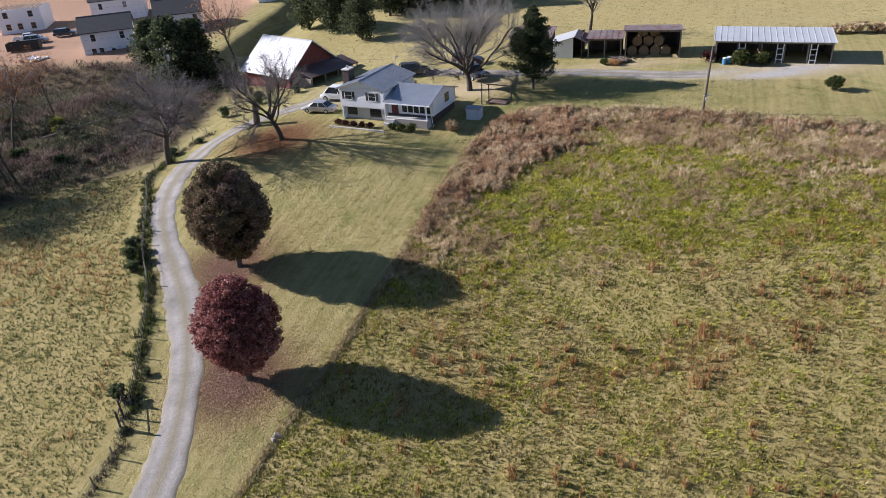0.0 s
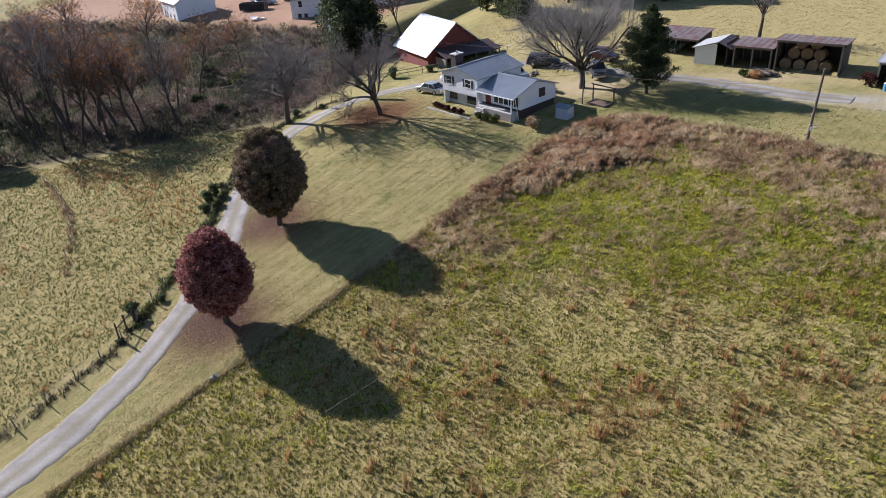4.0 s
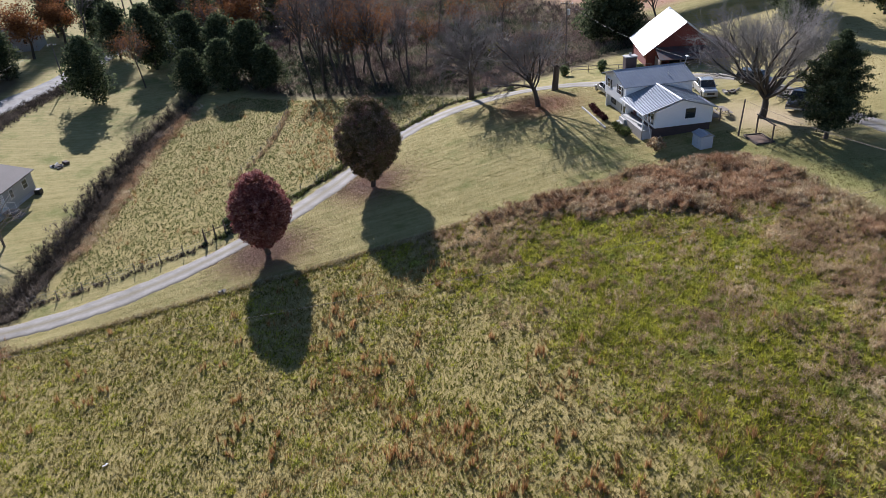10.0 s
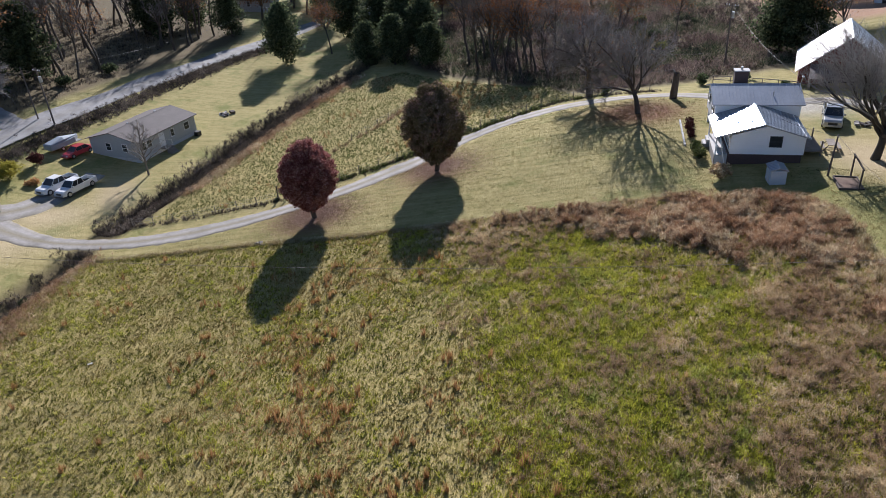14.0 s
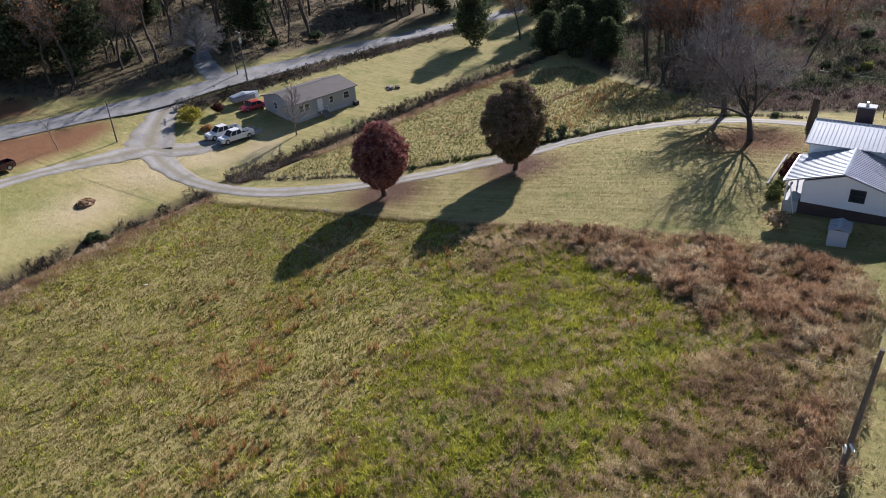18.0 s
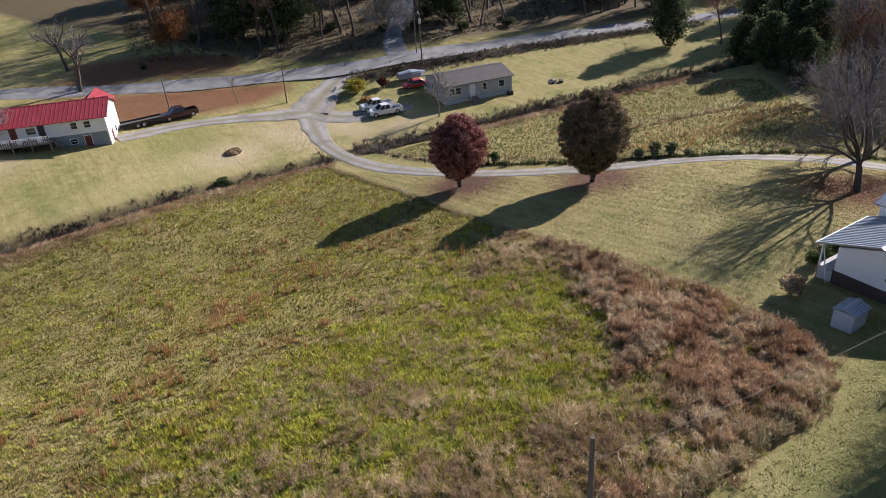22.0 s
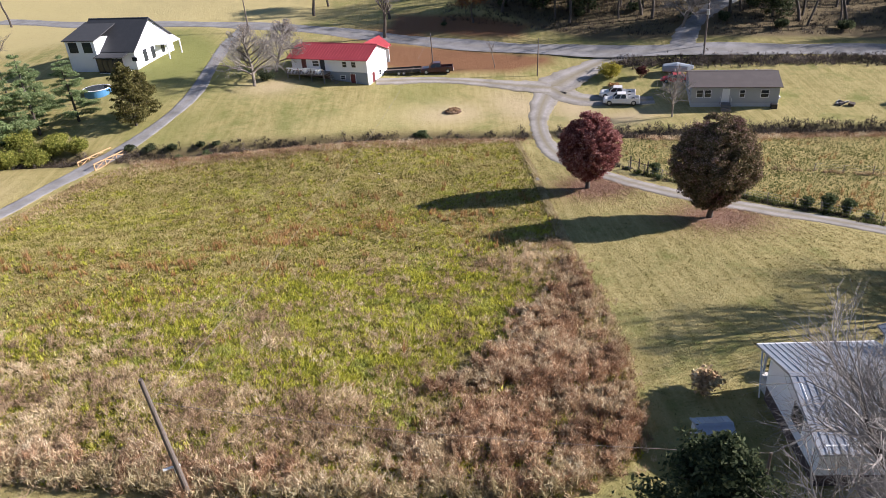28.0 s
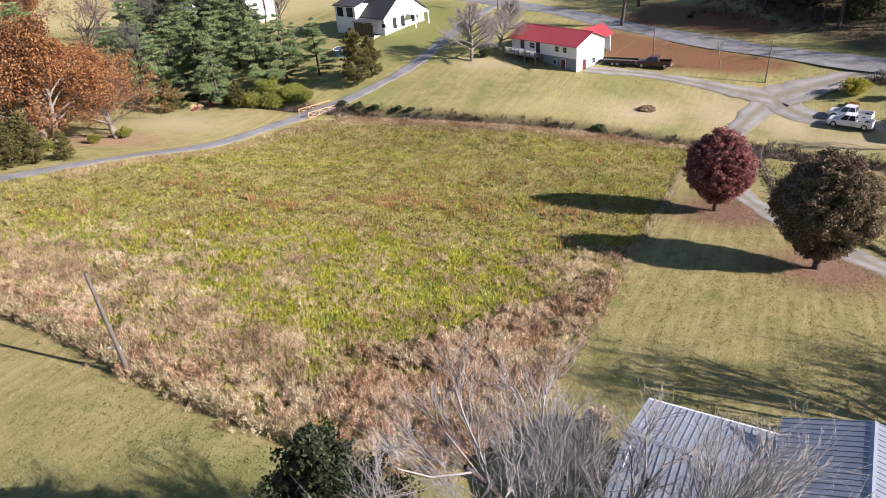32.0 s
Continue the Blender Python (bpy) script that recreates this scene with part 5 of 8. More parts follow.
def door(root, x, y, z, w, h, face, mat, name="door"):
    d = new(name)
    d.parent = root
    d.matrix_local = pose(x, y, z, 0, 0, face + 90)
    part("door_leaf", box(-w / 2, w / 2, -0.04, 0.02, 0, h, 0.01), mat, d)
    part("door_frame", prism([(-w / 2 - 0.08, 0), (-w / 2, 0), (-w / 2, h), (w / 2, h), (w / 2, 0), (w / 2 + 0.08, 0), (w / 2 + 0.08, h + 0.08), (-w / 2 - 0.08, h + 0.08)], 0.06, Matrix.Translation((0, -0.05, 0))), M_WHITE_PLAIN, d)
    part("door_handle", box(w / 2 - 0.12, w / 2 - 0.07, -0.09, -0.04, 0.95, 1.05), M_STEEL, d)
    return d


def farmhouse():
    r = thing("house", -11.97, 86.02, 7.45, -24.8, "white split-level house with grey ribbed metal roofs", "house")
    # the tall block: ridge runs front to back
    gable_roof(r, "roof", -3.35, 3.75, -0.35, 8.45, 4.2, 5.32, M_ROOF_BLUE, "y", rib=0.33, mid=0.2)
    gable_wall(r, "front_wall", 0.0, -3.0, 3.4, 1.95, 4.22, 5.15, M_WHITE, "y", mid=0.2)
    gable_wall(r, "back_wall", 7.95, -3.0, 3.4, -0.6, 4.22, 5.15, M_WHITE, "y", mid=0.2)
    part("side_wall", box(-3.0, -2.82, 0.18, 7.95, -0.6, 4.25), M_WHITE, r)
    part("side_wall", box(3.22, 3.4, 0.18, 7.95, -0.6, 4.25), M_WHITE, r)
    part("upper_floor", box(-3.0, 3.4, 0.02, 0.8, 1.85, 1.95), M_WHITE_PLAIN, r)
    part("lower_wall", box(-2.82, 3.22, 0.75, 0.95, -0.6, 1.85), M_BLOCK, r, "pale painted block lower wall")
    window(r, -1.7, 0.0, 3.35, 1.0, 0.95, -90, shutters=True)
    window(r, 1.75, 0.0, 3.35, 0.95, 0.95, -90, shutters=True)
    window(r, -1.8, 0.75, 1.15, 1.3, 0.9, -90, M_SHUTTER)
    window(r, 1.6, 0.75, 1.1, 1.5, 1.0, -90, M_SHUTTER)
    window(r, -3.0, 2.2, 3.3, 1.0, 0.9, 180)
    window(r, -3.0, 5.8, 3.3, 1.0, 0.9, 180)
    chim = part("chimney", box(-3.9, -2.95, 2.5, 3.9, -0.6, 5.75, 0.02), M_BRICK_AND_SHADE, r, "dark brick chimney with a pale cap")
    part("chimney_cap", box(-3.98, -2.87, 2.42, 3.98, 5.75, 5.87), M_CONCRETE, chim)
    part("flue", rod((-3.4, 3.2, 5.85), (-3.4, 3.2, 6.2), 0.14, 0.12, 10), M_STEEL, chim)
    part("vent_pipe", rod((2.2, 5.6, 4.4), (2.2, 5.6, 5.15), 0.05, 0.05, 8), M_STEEL, r)
    # the low wing: ridge runs along the front
    gable_roof(r, "wing_roof", 3.45, 9.95, -0.55, 7.9, 2.95, 4.25, M_ROOF_BLUE, "x", rib=0.33)
    gable_wall(r, "wing_end_wall", 9.5, 0.9, 7.5, 1.2, 3.05, 4.1, M_WHITE, "x")
    part("wing_front_wall", box(3.4, 9.5, 0.9, 1.08, 1.2, 3.1), M_WHITE_PLAIN, r)
    part("wing_back_wall", box(3.4, 9.5, 7.32, 7.5, 1.2, 3.1), M_WHITE, r)
    # colour darkened to give the shade that lies below the wing wall
    part("foundation", box(3.45, 9.55, 0.75, 7.38, -0.9, 1.2), M_BRICK_AND_SHADE, r, "foundation with the shade below the wing painted dark")
    part("porch_floor", box(3.5, 9.45, -0.45, 0.9, 0.85, 1.0), M_CONCRETE, r)
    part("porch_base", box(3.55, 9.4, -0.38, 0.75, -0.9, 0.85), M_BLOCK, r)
    for x in (3.6, 9.3):
        part("porch_post", box(x, x + 0.12, -0.42, -0.3, 1.0, 2.9), M_WHITE_PLAIN, r)
    part("stone_skirt", box(5.3, 9.42, -0.46, -0.38, -0.9, 0.98), M_STONE, r, "grey stone skirt below the porch")
    for k in range(5):
        window(r, 5.75 + k * 0.82, 0.9, 2.1, 0.66, 1.25, -90, bars=False)
    door(r, 4.4, 0.9, 1.0, 0.95, 2.0, -90, M_DOOR_RED)
    window(r, 9.68, 4.9, 2.5, 1.0, 0.95, 0, M_SHUTTER)
    for k in range(4):
        part("step", box(3.6, 5.0, -1.6 + k * 0.3, -0.4, -0.8 + k * 0.42, -0.4 + k * 0.42), M_CONCRETE, r)
    part("gutter", box(3.5, 9.9, -0.66, -0.55, 2.82, 2.94), M_WHITE_PLAIN, r)
    part("downpipe", rod((9.75, -0.1, 2.8), (9.75, 0.6, -0.2), 0.045, 0.045, 6), M_WHITE_PLAIN, r)
    # covered deck at the back
    part("back_deck", box(4.0, 8.0, 7.5, 9.6, 0.9, 1.05), M_OLD_WOOD, r)
    for x in (4.1, 7.9):
        part("deck_post", box(x - 0.06, x + 0.06, 9.4, 9.52, -0.6, 2.0), M_OLD_WOOD, r)
    # light on an arm over the roof
    part("lamp_arm", rod((0.6, 8.2, 4.6), (0.9, 8.4, 6.3), 0.045, 0.04, 8), M_STEEL, r)
    part("lamp_head", box(0.8, 1.35, 8.28, 8.5, 6.25, 6.38, 0.03), M_STEEL, r)
    return r


farmhouse()


def on_house(lx, ly):
    c, s = math.cos(radians(-24.8)), math.sin(radians(-24.8))
    return -11.97 + c * lx - s * ly, 86.02 + s * lx + c * ly


def utility_shed():
    r = thing("utility_shed", 2.25, 84.4, 7.35, -22, "small blue-grey utility shed beside the house", "shed")
    part("body", box(-0.88, 0.88, -0.68, 0.68, -0.2, 1.6, 0.03), M_SHED_BLUE, r)
    gable_roof(r, "roof", -0.98, 0.98, -0.78, 0.78, 1.6, 1.86, M_ROOF_BLUE, "x", thick=0.06, rib=0.28)
    part("shed_door", box(-0.42, 0.42, -0.72, -0.68, 0.05, 1.5), M_SHED_BLUE, r)
    part("door_latch", box(0.28, 0.36, -0.75, -0.72, 0.72, 0.84), M_STEEL, r)


utility_shed()


def barn():
    r = thing("barn", -30.74, 117.68, 5.7, -37.4, "weathered red barn with a bright metal roof", "barn")
    gable_roof(r, "roof", -0.5, 11.3, -5.9, 5.9, 2.65, 7.2, M_ROOF_WHITE, "x", rib=0.9)
    for a in (0.0, 10.6):
        gable_wall(r, "end_wall", a, -5.4, 5.4, -0.8, 2.9, 6.95, M_BARN_RED, "x", 0.2)
    part("long_wall", box(0.2, 10.6, -5.4, -5.2, -0.8, 3.0), M_BARN_RED, r)
    part("long_wall", box(0.2, 10.6, 5.2, 5.4, -0.8, 3.0), M_BARN_RED, r)
    # boards with proud edges on the end that faces the yard
    for k in range(36):
        y = -5.3 + k * 0.3
        top = 6.8 - abs(y + 0.14) * 0.755
        part("board", box(10.8, 10.84, y, y + 0.27, 0.9 if -3.6 < y < 3.6 else -0.6, max(top, 2.6)), M_BARN_RED, r)
    # no opening: a dark slab painted as the shaded inside of the barn
    part("doorway_shade", box(10.8, 10.86, -1.9, 1.9, -0.6, 3.0), M_DARK, r)
    # the lean-to on its yard end and along its far side
    lean = part("lean_to_roof", prism([(10.9, 3.7), (14.6, 2.75), (14.6, 2.65), (10.9, 3.6)], 10.4, Matrix.Translation((0, -4.2, 0))), M_ROOF_OLD, r, "dark rusted lean-to roof")
    part("side_lean_to_roof", prism([(5.5, 3.0), (9.4, 1.9), (9.4, 1.8), (5.5, 2.9)], 11.2, Matrix.Rotation(math.pi / 2, 4, "Z") @ Matrix.Diagonal((1, -1, 1, 1))), M_ROOF_OLD, r)
    for y in (-4.0, -1.2, 1.6, 4.2, 6.0):
        part("post", box(14.3, 14.48, y - 0.08, y + 0.08, -0.6, 2.75), M_OLD_WOOD, r)
    part("lean_to_wall", box(11.2, 14.3, -4.15, -4.05, 0.2, 2.5), M_OLD_WOOD, r)


barn()


def open_shed(name, x, y, yaw, wide, deep, front, back, roof, label, bays=4, wall=None, z=None):
    """A pole shed with its open side towards -y; x, y: its front left corner."""
    r = thing(name, x, y, z, yaw, label, "shed")
    slope = part("roof", prism([(-0.4, front), (deep + 0.3, back), (deep + 0.3, back + 0.08), (-0.4, front + 0.08)], wide + 0.6, Matrix.Rotation(math.pi / 2, 4, "Z") @ Matrix.Diagonal((1, -1, 1, 1)) @ Matrix.Translation((0, -0.3, 0))), roof, r)
    n = int(wide / 0.75)
    for k in range(n + 1):
        xx = -0.28 + k * (wide + 0.5) / n
        bm = prism([(-0.42, front + 0.06), (deep + 0.32, back + 0.06), (deep + 0.32, back + 0.115), (-0.42, front + 0.115)], 0.06, Matrix.Rotation(math.pi / 2, 4, "Z") @ Matrix.Diagonal((1, -1, 1, 1)) @ Matrix.Translation((0, xx, 0)))
        bmesh.ops.recalc_face_normals(bm, faces=bm.faces[:])
        part("rib", bm, roof, slope)
    for k in range(bays + 1):
        xx = k * (wide - 0.18) / bays
        part("front_post", box(xx, xx + 0.18, 0, 0.18, -0.5, front), M_OLD_WOOD, r)
        part("rear_post", box(xx, xx + 0.18, deep - 0.18, deep, -0.5, back), M_OLD_WOOD, r)
    part("front_beam", box(0, wide, 0.02, 0.14, front - 0.28, front - 0.03), M_OLD_WOOD, r)
    if wall:
        part("back_wall", box(0, wide, deep, deep + 0.06, -0.3, back - 0.05), wall, r)
        for xx in (-0.05, wide):
            part("side_wall", box(xx, xx + 0.05, 0.25, deep, -0.3, min(front, back) - 0.03), wall, r)
    return r


long_shed = open_shed("machine_shed", 35.6, 96.2, -20, 14.3, 6.2, 2.95, 3.45, M_ROOF_WHITE, "long open machine shed with a pale ribbed metal roof", 5, M_DARK_WOOD, 9.55)
for k in (2.9, 7.6, 11.6):
    for s in (0, 0.75):
        part("ladder_rail", box(k + s, k + s + 0.1, -0.1, 0.0, -0.3, 2.7), M_WHITE_PLAIN, long_shed)
    for z in (0.6, 1.3, 2.0):
        part("ladder_rung", box(k + 0.1, k + 0.75, -0.08, -0.02, z, z + 0.09), M_WHITE_PLAIN, long_shed)
hay_shed = open_shed("hay_shed", 24.9, 102.6, -14, 7.6, 5.6, 4.05, 3.5, M_ROOF_RUST, "tall hay shed with a rusted roof", 1, M_DARK_WOOD, 9.2)
low_shed = open_shed("tool_shed", 19.9, 104.6, -16, 4.8, 4.2, 2.9, 3.1, M_ROOF_RUST, "sagging open tool shed under rusty tin", 2, M_DARK_WOOD, 9.05)


def old_garage():
    r = thing("old_garage", 15.0, 106.0, 9.0, -16, "small leaning garage with peeling white front", "garage")
    part("front_wall", prism([(0, -0.3), (2.9, -0.3), (2.9, 3.0), (0, 2.2)], 0.1), M_WHITE_PLAIN, r, "peeling white boards")
    part("back_wall", prism([(0, -0.3), (4.2, -0.3), (4.2, 3.3), (0, 2.2)], 0.1, Matrix.Translation((0, 4.6, 0))), M_DARK_WOOD, r)
    part("side_wall", box(0, 0.1, 0.1, 4.6, -0.3, 2.2), M_DARK_WOOD, r)
    part("side_wall", box(4.1, 4.2, 0.1, 4.6, -0.3, 3.2), M_DARK_WOOD, r)
    part("roof", prism([(-0.3, 2.2), (3.1, 3.2), (3.1, 3.28), (-0.3, 2.28)], 5.4, Matrix.Translation((0, -0.4, 0))), M_ROOF_WHITE, r)
    part("roof", prism([(3.1, 3.28), (5.0, 2.5), (5.0, 2.42), (3.1, 3.2)], 5.4, Matrix.Translation((0, -0.4, 0))), M_ROOF_RUST, r)
    part("rafter_end", box(2.9, 3.02, -0.35, 0.0, 2.9, 3.05), M_OLD_WOOD, r)


old_garage()
carport = open_shed("carport", 9.0, 111.4, -16, 6.2, 5.6, 2.35, 2.75, M_ROOF_RUST, "low carport with a reddish tin roof", 2, M_DARK_WOOD, 9.0)


def round_bale(x, y, z, yaw, root=None):
    if root is not None:
        return copy_thing(root, pose(x, y, z, 0, 0, yaw))
    r = thing("hay_bale", x, y, z, yaw, "round tan hay bale under the shed roof", "hay bale", "hay bales")
    bm = bmesh.new()
    bmesh.ops.create_cone(bm, cap_ends=True, segments=20, radius1=0.72, radius2=0.72, depth=1.25, matrix=Matrix.Translation((0, 0, 0.7)) @ Matrix.Rotation(math.pi / 2, 4, "X"))
    bmesh.ops.bevel(bm, geom=bm.edges[:], offset=0.06, segments=1, affect="EDGES")
    part("roll", bm, M_HAY, r)
    for k in (-0.35, 0.0, 0.35):
        bm = bmesh.new()
        bmesh.ops.create_cone(bm, segments=20, radius1=0.735, radius2=0.735, depth=0.03, matrix=Matrix.Translation((0, k, 0.7)) @ Matrix.Rotation(math.pi / 2, 4, "X"))
        part("twine", bm, M_OLD_WOOD, r)
    return r


bale = round_bale(26.4, 104.6, 9.2, -14)
for x, y, z, a in ((28.0, 104.2, 9.2, -10), (29.6, 103.8, 9.2, -20), (31.0, 103.4, 9.2, -14), (27.2, 105.2, 10.45, -8), (28.8, 104.9, 10.45, -14), (30.3, 104.5, 10.45, -22), (28.1, 105.6, 11.6, -14), (29.7, 105.3, 11.6, -5)):
    round_bale(x, y, z, a, bale)


def mobile_home():
    r = thing("mobile_home", -51.56, 17.88, -1.35, 146.0, "grey double-wide mobile home with brown shingles", "house")
    L, D = 13.0, 9.2
    gable_roof(r, "roof", -0.35, L + 0.35, -0.45, D + 0.45, 3.25, 4.45, M_SHINGLE_BROWN, "x")
    gable_wall(r, "end_wall", 0, 0, D, 0.55, 3.25, 4.3, M_GREY_SIDING, "x", 0.15)
    gable_wall(r, "end_wall", L - 0.15, 0, D, 0.55, 3.25, 4.3, M_GREY_SIDING, "x", 0.15)
    part("front_wall", box(0.15, L - 0.15, 0, 0.15, 0.55, 3.25), M_GREY_SIDING, r)
    part("back_wall", box(0.15, L - 0.15, D - 0.15, D, 0.55, 3.25), M_GREY_SIDING, r)
    part("skirting", box(0.05, L - 0.05, 0.05, D - 0.05, -0.5, 0.55), M_BLOCK, r, "pale skirting")
    for x, w in ((1.3, 0.9), (2.5, 0.9), (7.6, 0.7), (10.9, 1.1)):
        window(r, x, 0, 2.1, w, 1.1, -90)
    window(r, 0, 2.4, 2.1, 0.9, 1.1, 180)
    window(r, 0, 5.6, 2.1, 0.9, 1.1, 180)
    door(r, 5.2, 0, 0.75, 0.95, 2.05, -90, M_WHITE_PLAIN)
    part("stoop", box(4.4, 6.0, -1.2, -0.02, 0.55, 0.68), M_OLD_WOOD, r)
    for k in range(4):
        part("step", box(4.5, 5.9, -2.2 + k * 0.25, -1.2 + 0.02 * k, -0.25 + k * 0.2, -0.07 + k * 0.2), M_OLD_WOOD, r)
    for x in (4.42, 5.92):
        part("hand_rail", rod((x, -1.15, 0.7), (x, -1.15, 1.6), 0.04, 0.04, 6), M_WHITE_PLAIN, r)
        part("rail_top", rod((x, -1.15, 1.6), (x, -0.05, 1.6), 0.035, 0.035, 6), M_WHITE_PLAIN, r)
    for x in (4.0, 10.0):
        part("roof_vent", box(x, x + 0.3, 4.9, 5.2, 4.1, 4.5, 0.03), M_STEEL, r)
    part("satellite_dish", rod((L + 0.1, 0.6, 1.3), (L + 0.35, 0.45, 1.4), 0.36, 0.05, 14), M_WHITE_PLAIN, r)
    ac = part("air_conditioner", box(11.9, 12.8, -1.0, -0.2, -0.2, 0.65, 0.05), M_BLACK, r, "dark air conditioner")


mobile_home()


def red_roof_house():
    r = thing("red_roofed_house", -7.3, -12.2, 2.3, -43.8, "white two-level house with a red metal roof", "house")
    L, D = 15.2, 7.6
    gable_roof(r, "roof", -0.5, L + 0.5, -D - 0.6, 0.7, 4.55, 6.35, M_ROOF_RED, "x", rib=0.6)
    gable_wall(r, "end_wall", 0, -D, 0, -0.6, 4.6, 6.2, M_WHITE, "x")
    gable_wall(r, "end_wall", L - 0.18, -D, 0, -0.6, 4.6, 6.2, M_WHITE, "x")
    part("front_wall", box(0.18, L - 0.18, -0.18, 0, 2.3, 4.6), M_WHITE, r)
    part("basement_wall", box(0.18, 7.6, -0.2, -0.04, -0.6, 2.3), M_BASEMENT, r, "blue-grey basement wall, darker than the wall above")
    # near-black colour stands in for the shadow below the deck
    part("basement_wall", box(7.6, L - 0.18, -0.2, -0.04, -0.6, 2.3), M_BRICK_AND_SHADE, r, "basement wall with the deck's shade painted in")
    part("back_wall", box(0.18, L - 0.18, -D, -D + 0.18, -0.6, 4.6), M_WHITE, r)
    gable_roof(r, "porch_roof", 0.4, 5.0, -D - 3.2, -D + 3.0, 4.55, 6.2, M_ROOF_RED, "y", rib=0.6)
    gable_wall(r, "porch_gable", -D - 2.9, 0.8, 4.6, 1.5, 4.6, 6.05, M_WHITE_PLAIN, "y", 0.12)
    for x, w in ((2.6, 0.8), (4.4, 0.8), (10.2, 1.2)):
        window(r, x, 0, 3.6, w, 0.9, 90)
    window(r, 5.0, -0.03, 1.3, 0.9, 0.7, 90)
    door(r, 3.0, -0.03, -0.05, 0.95, 2.0, 90, M_DOOR_RED)
    door(r, 12.6, 0, 2.4, 0.95, 2.0, 90, M_DOOR_RED)
    door(r, 8.8, 0, 2.4, 0.95, 2.0, 90, M_SHUTTER)
    door(r, 0, -2.0, -0.1, 0.95, 2.0, 180, M_DOOR_RED)
    window(r, 0, -4.6, 1.2, 0.8, 0.8, 180)
    deck = part("deck", box(7.4, L - 0.2, 0.02, 2.4, 2.15, 2.32), M_OLD_WOOD, r, "raised timber deck")
    for x in (7.5, 10.0, 12.5, 14.9):
        part("deck_post", box(x - 0.07, x + 0.07, 2.2, 2.34, -0.6, 3.3), M_OLD_WOOD, r)
    part("deck_rail", box(7.4, 15.0, 2.25, 2.33, 3.2, 3.3), M_WHITE_PLAIN, r)
    for k in range(26):
        part("baluster", box(7.55 + k * 0.29, 7.6 + k * 0.29, 2.27, 2.31, 2.32, 3.2), M_WHITE_PLAIN, r)
    for x0, y0 in ((8.6, 1.2), (11.4, 1.0)):
        part("deck_chair", box(x0, x0 + 0.6, y0, y0 + 0.6, 2.32, 3.1, 0.06), M_WHITE_PLAIN, r)
    for k in range(8):
        part("stair", box(7.0 - k * 0.28, 7.3 - k * 0.28, 0.6, 1.7, 2.0 - k * 0.28, 2.08 - k * 0.28), M_OLD_WOOD, r)


red_roof_house()


def white_house():
    r = thing("white_house", 29.5, -35.0, 6.1, -35.8, "modern white house with dark shingle gables", "house")
    L, D = 12.0, 12.0
    gable_roof(r, "roof", -0.5, L + 0.5, -D - 0.5, 0.6, 3.4, 8.1, M_SHINGLE, "x", thick=0.18)
    gable_wall(r, "end_wall", 0, -D, 0, -2.2, 3.5, 7.9, M_WHITE, "x")
    gable_wall(r, "end_wall", L - 0.18, -D, 0, -2.2, 3.5, 7.9, M_WHITE, "x")
    part("front_wall", box(0.18, L - 0.18, -0.18, 0, -2.2, 3.5), M_WHITE, r)
    part("back_wall", box(0.18, L - 0.18, -D, -D + 0.18, -2.2, 3.5), M_WHITE, r)
    # tall wing with two dark windows and a shed roof
    part("wing", box(6.6, 12.8, -5.0, 1.6, -2.2, 5.6), M_WHITE, r, "white upper wing")
    part("wing_roof", prism([(1.9, 5.55), (-5.6, 7.4), (-5.6, 7.55), (1.9, 5.7)], 7.0, Matrix.Rotation(math.pi / 2, 4, "Z") @ Matrix.Diagonal((1, -1, 1, 1)) @ Matrix.Translation((0, 6.2, 0))), M_SHINGLE, r)
    for x in (8.2, 11.2):
        window(r, x, 1.6, 4.4, 1.7, 1.7, 90, M_BLACK)
    part("sun_porch", box(1.0, 6.5, 0.0, 2.4, -0.2, 0.0), M_WHITE_PLAIN, r)
    for k in range(6):
        part("porch_post", box(1.0 + k * 1.08, 1.12 + k * 1.08, 2.25, 2.37, 0.0, 2.7), M_BLACK, r)
    part("porch_screen", box(1.0, 6.5, 2.3, 2.33, 0.0, 2.6), M_GLASS, r)
    part("porch_roof", prism([(2.7, 2.75), (-0.2, 3.3), (-0.2, 3.42), (2.7, 2.87)], 6.0, Matrix.Rotation(math.pi / 2, 4, "Z") @ Matrix.Diagonal((1, -1, 1, 1)) @ Matrix.Translation((0, 0.7, 0))), M_SHINGLE, r)
    window(r, 0, -3.0, 1.9, 0.9, 2.0, 180, M_BLACK)
    window(r, 0, -5.4, 1.9, 0.9, 2.0, 180, M_BLACK)
    window(r, 0, -8.6, 1.9, 0.9, 1.4, 180, M_BLACK)
    window(r, 0.2, 0, 1.9, 0.9, 0.6, 90, M_BLACK)
    part("entry_roof", prism([(-11.0, 3.0), (-6.5, 3.0), (-8.75, 4.4)], 2.6, Matrix.Rotation(math.pi / 2, 4, "Z") @ Matrix.Diagonal((1, -1, 1, 1)) @ Matrix.Translation((0, -2.6, 0))), M_WHITE_PLAIN, r)
    for y in (-10.8, -6.7):
        part("entry_post", box(-2.5, -2.3, y - 0.1, y + 0.1, -1.0, 3.0), M_WHITE_PLAIN, r)
    part("entry_deck", box(-2.6, 0, -11.2, -6.3, -1.2, -0.2), M_WHITE_PLAIN, r)


white_house()


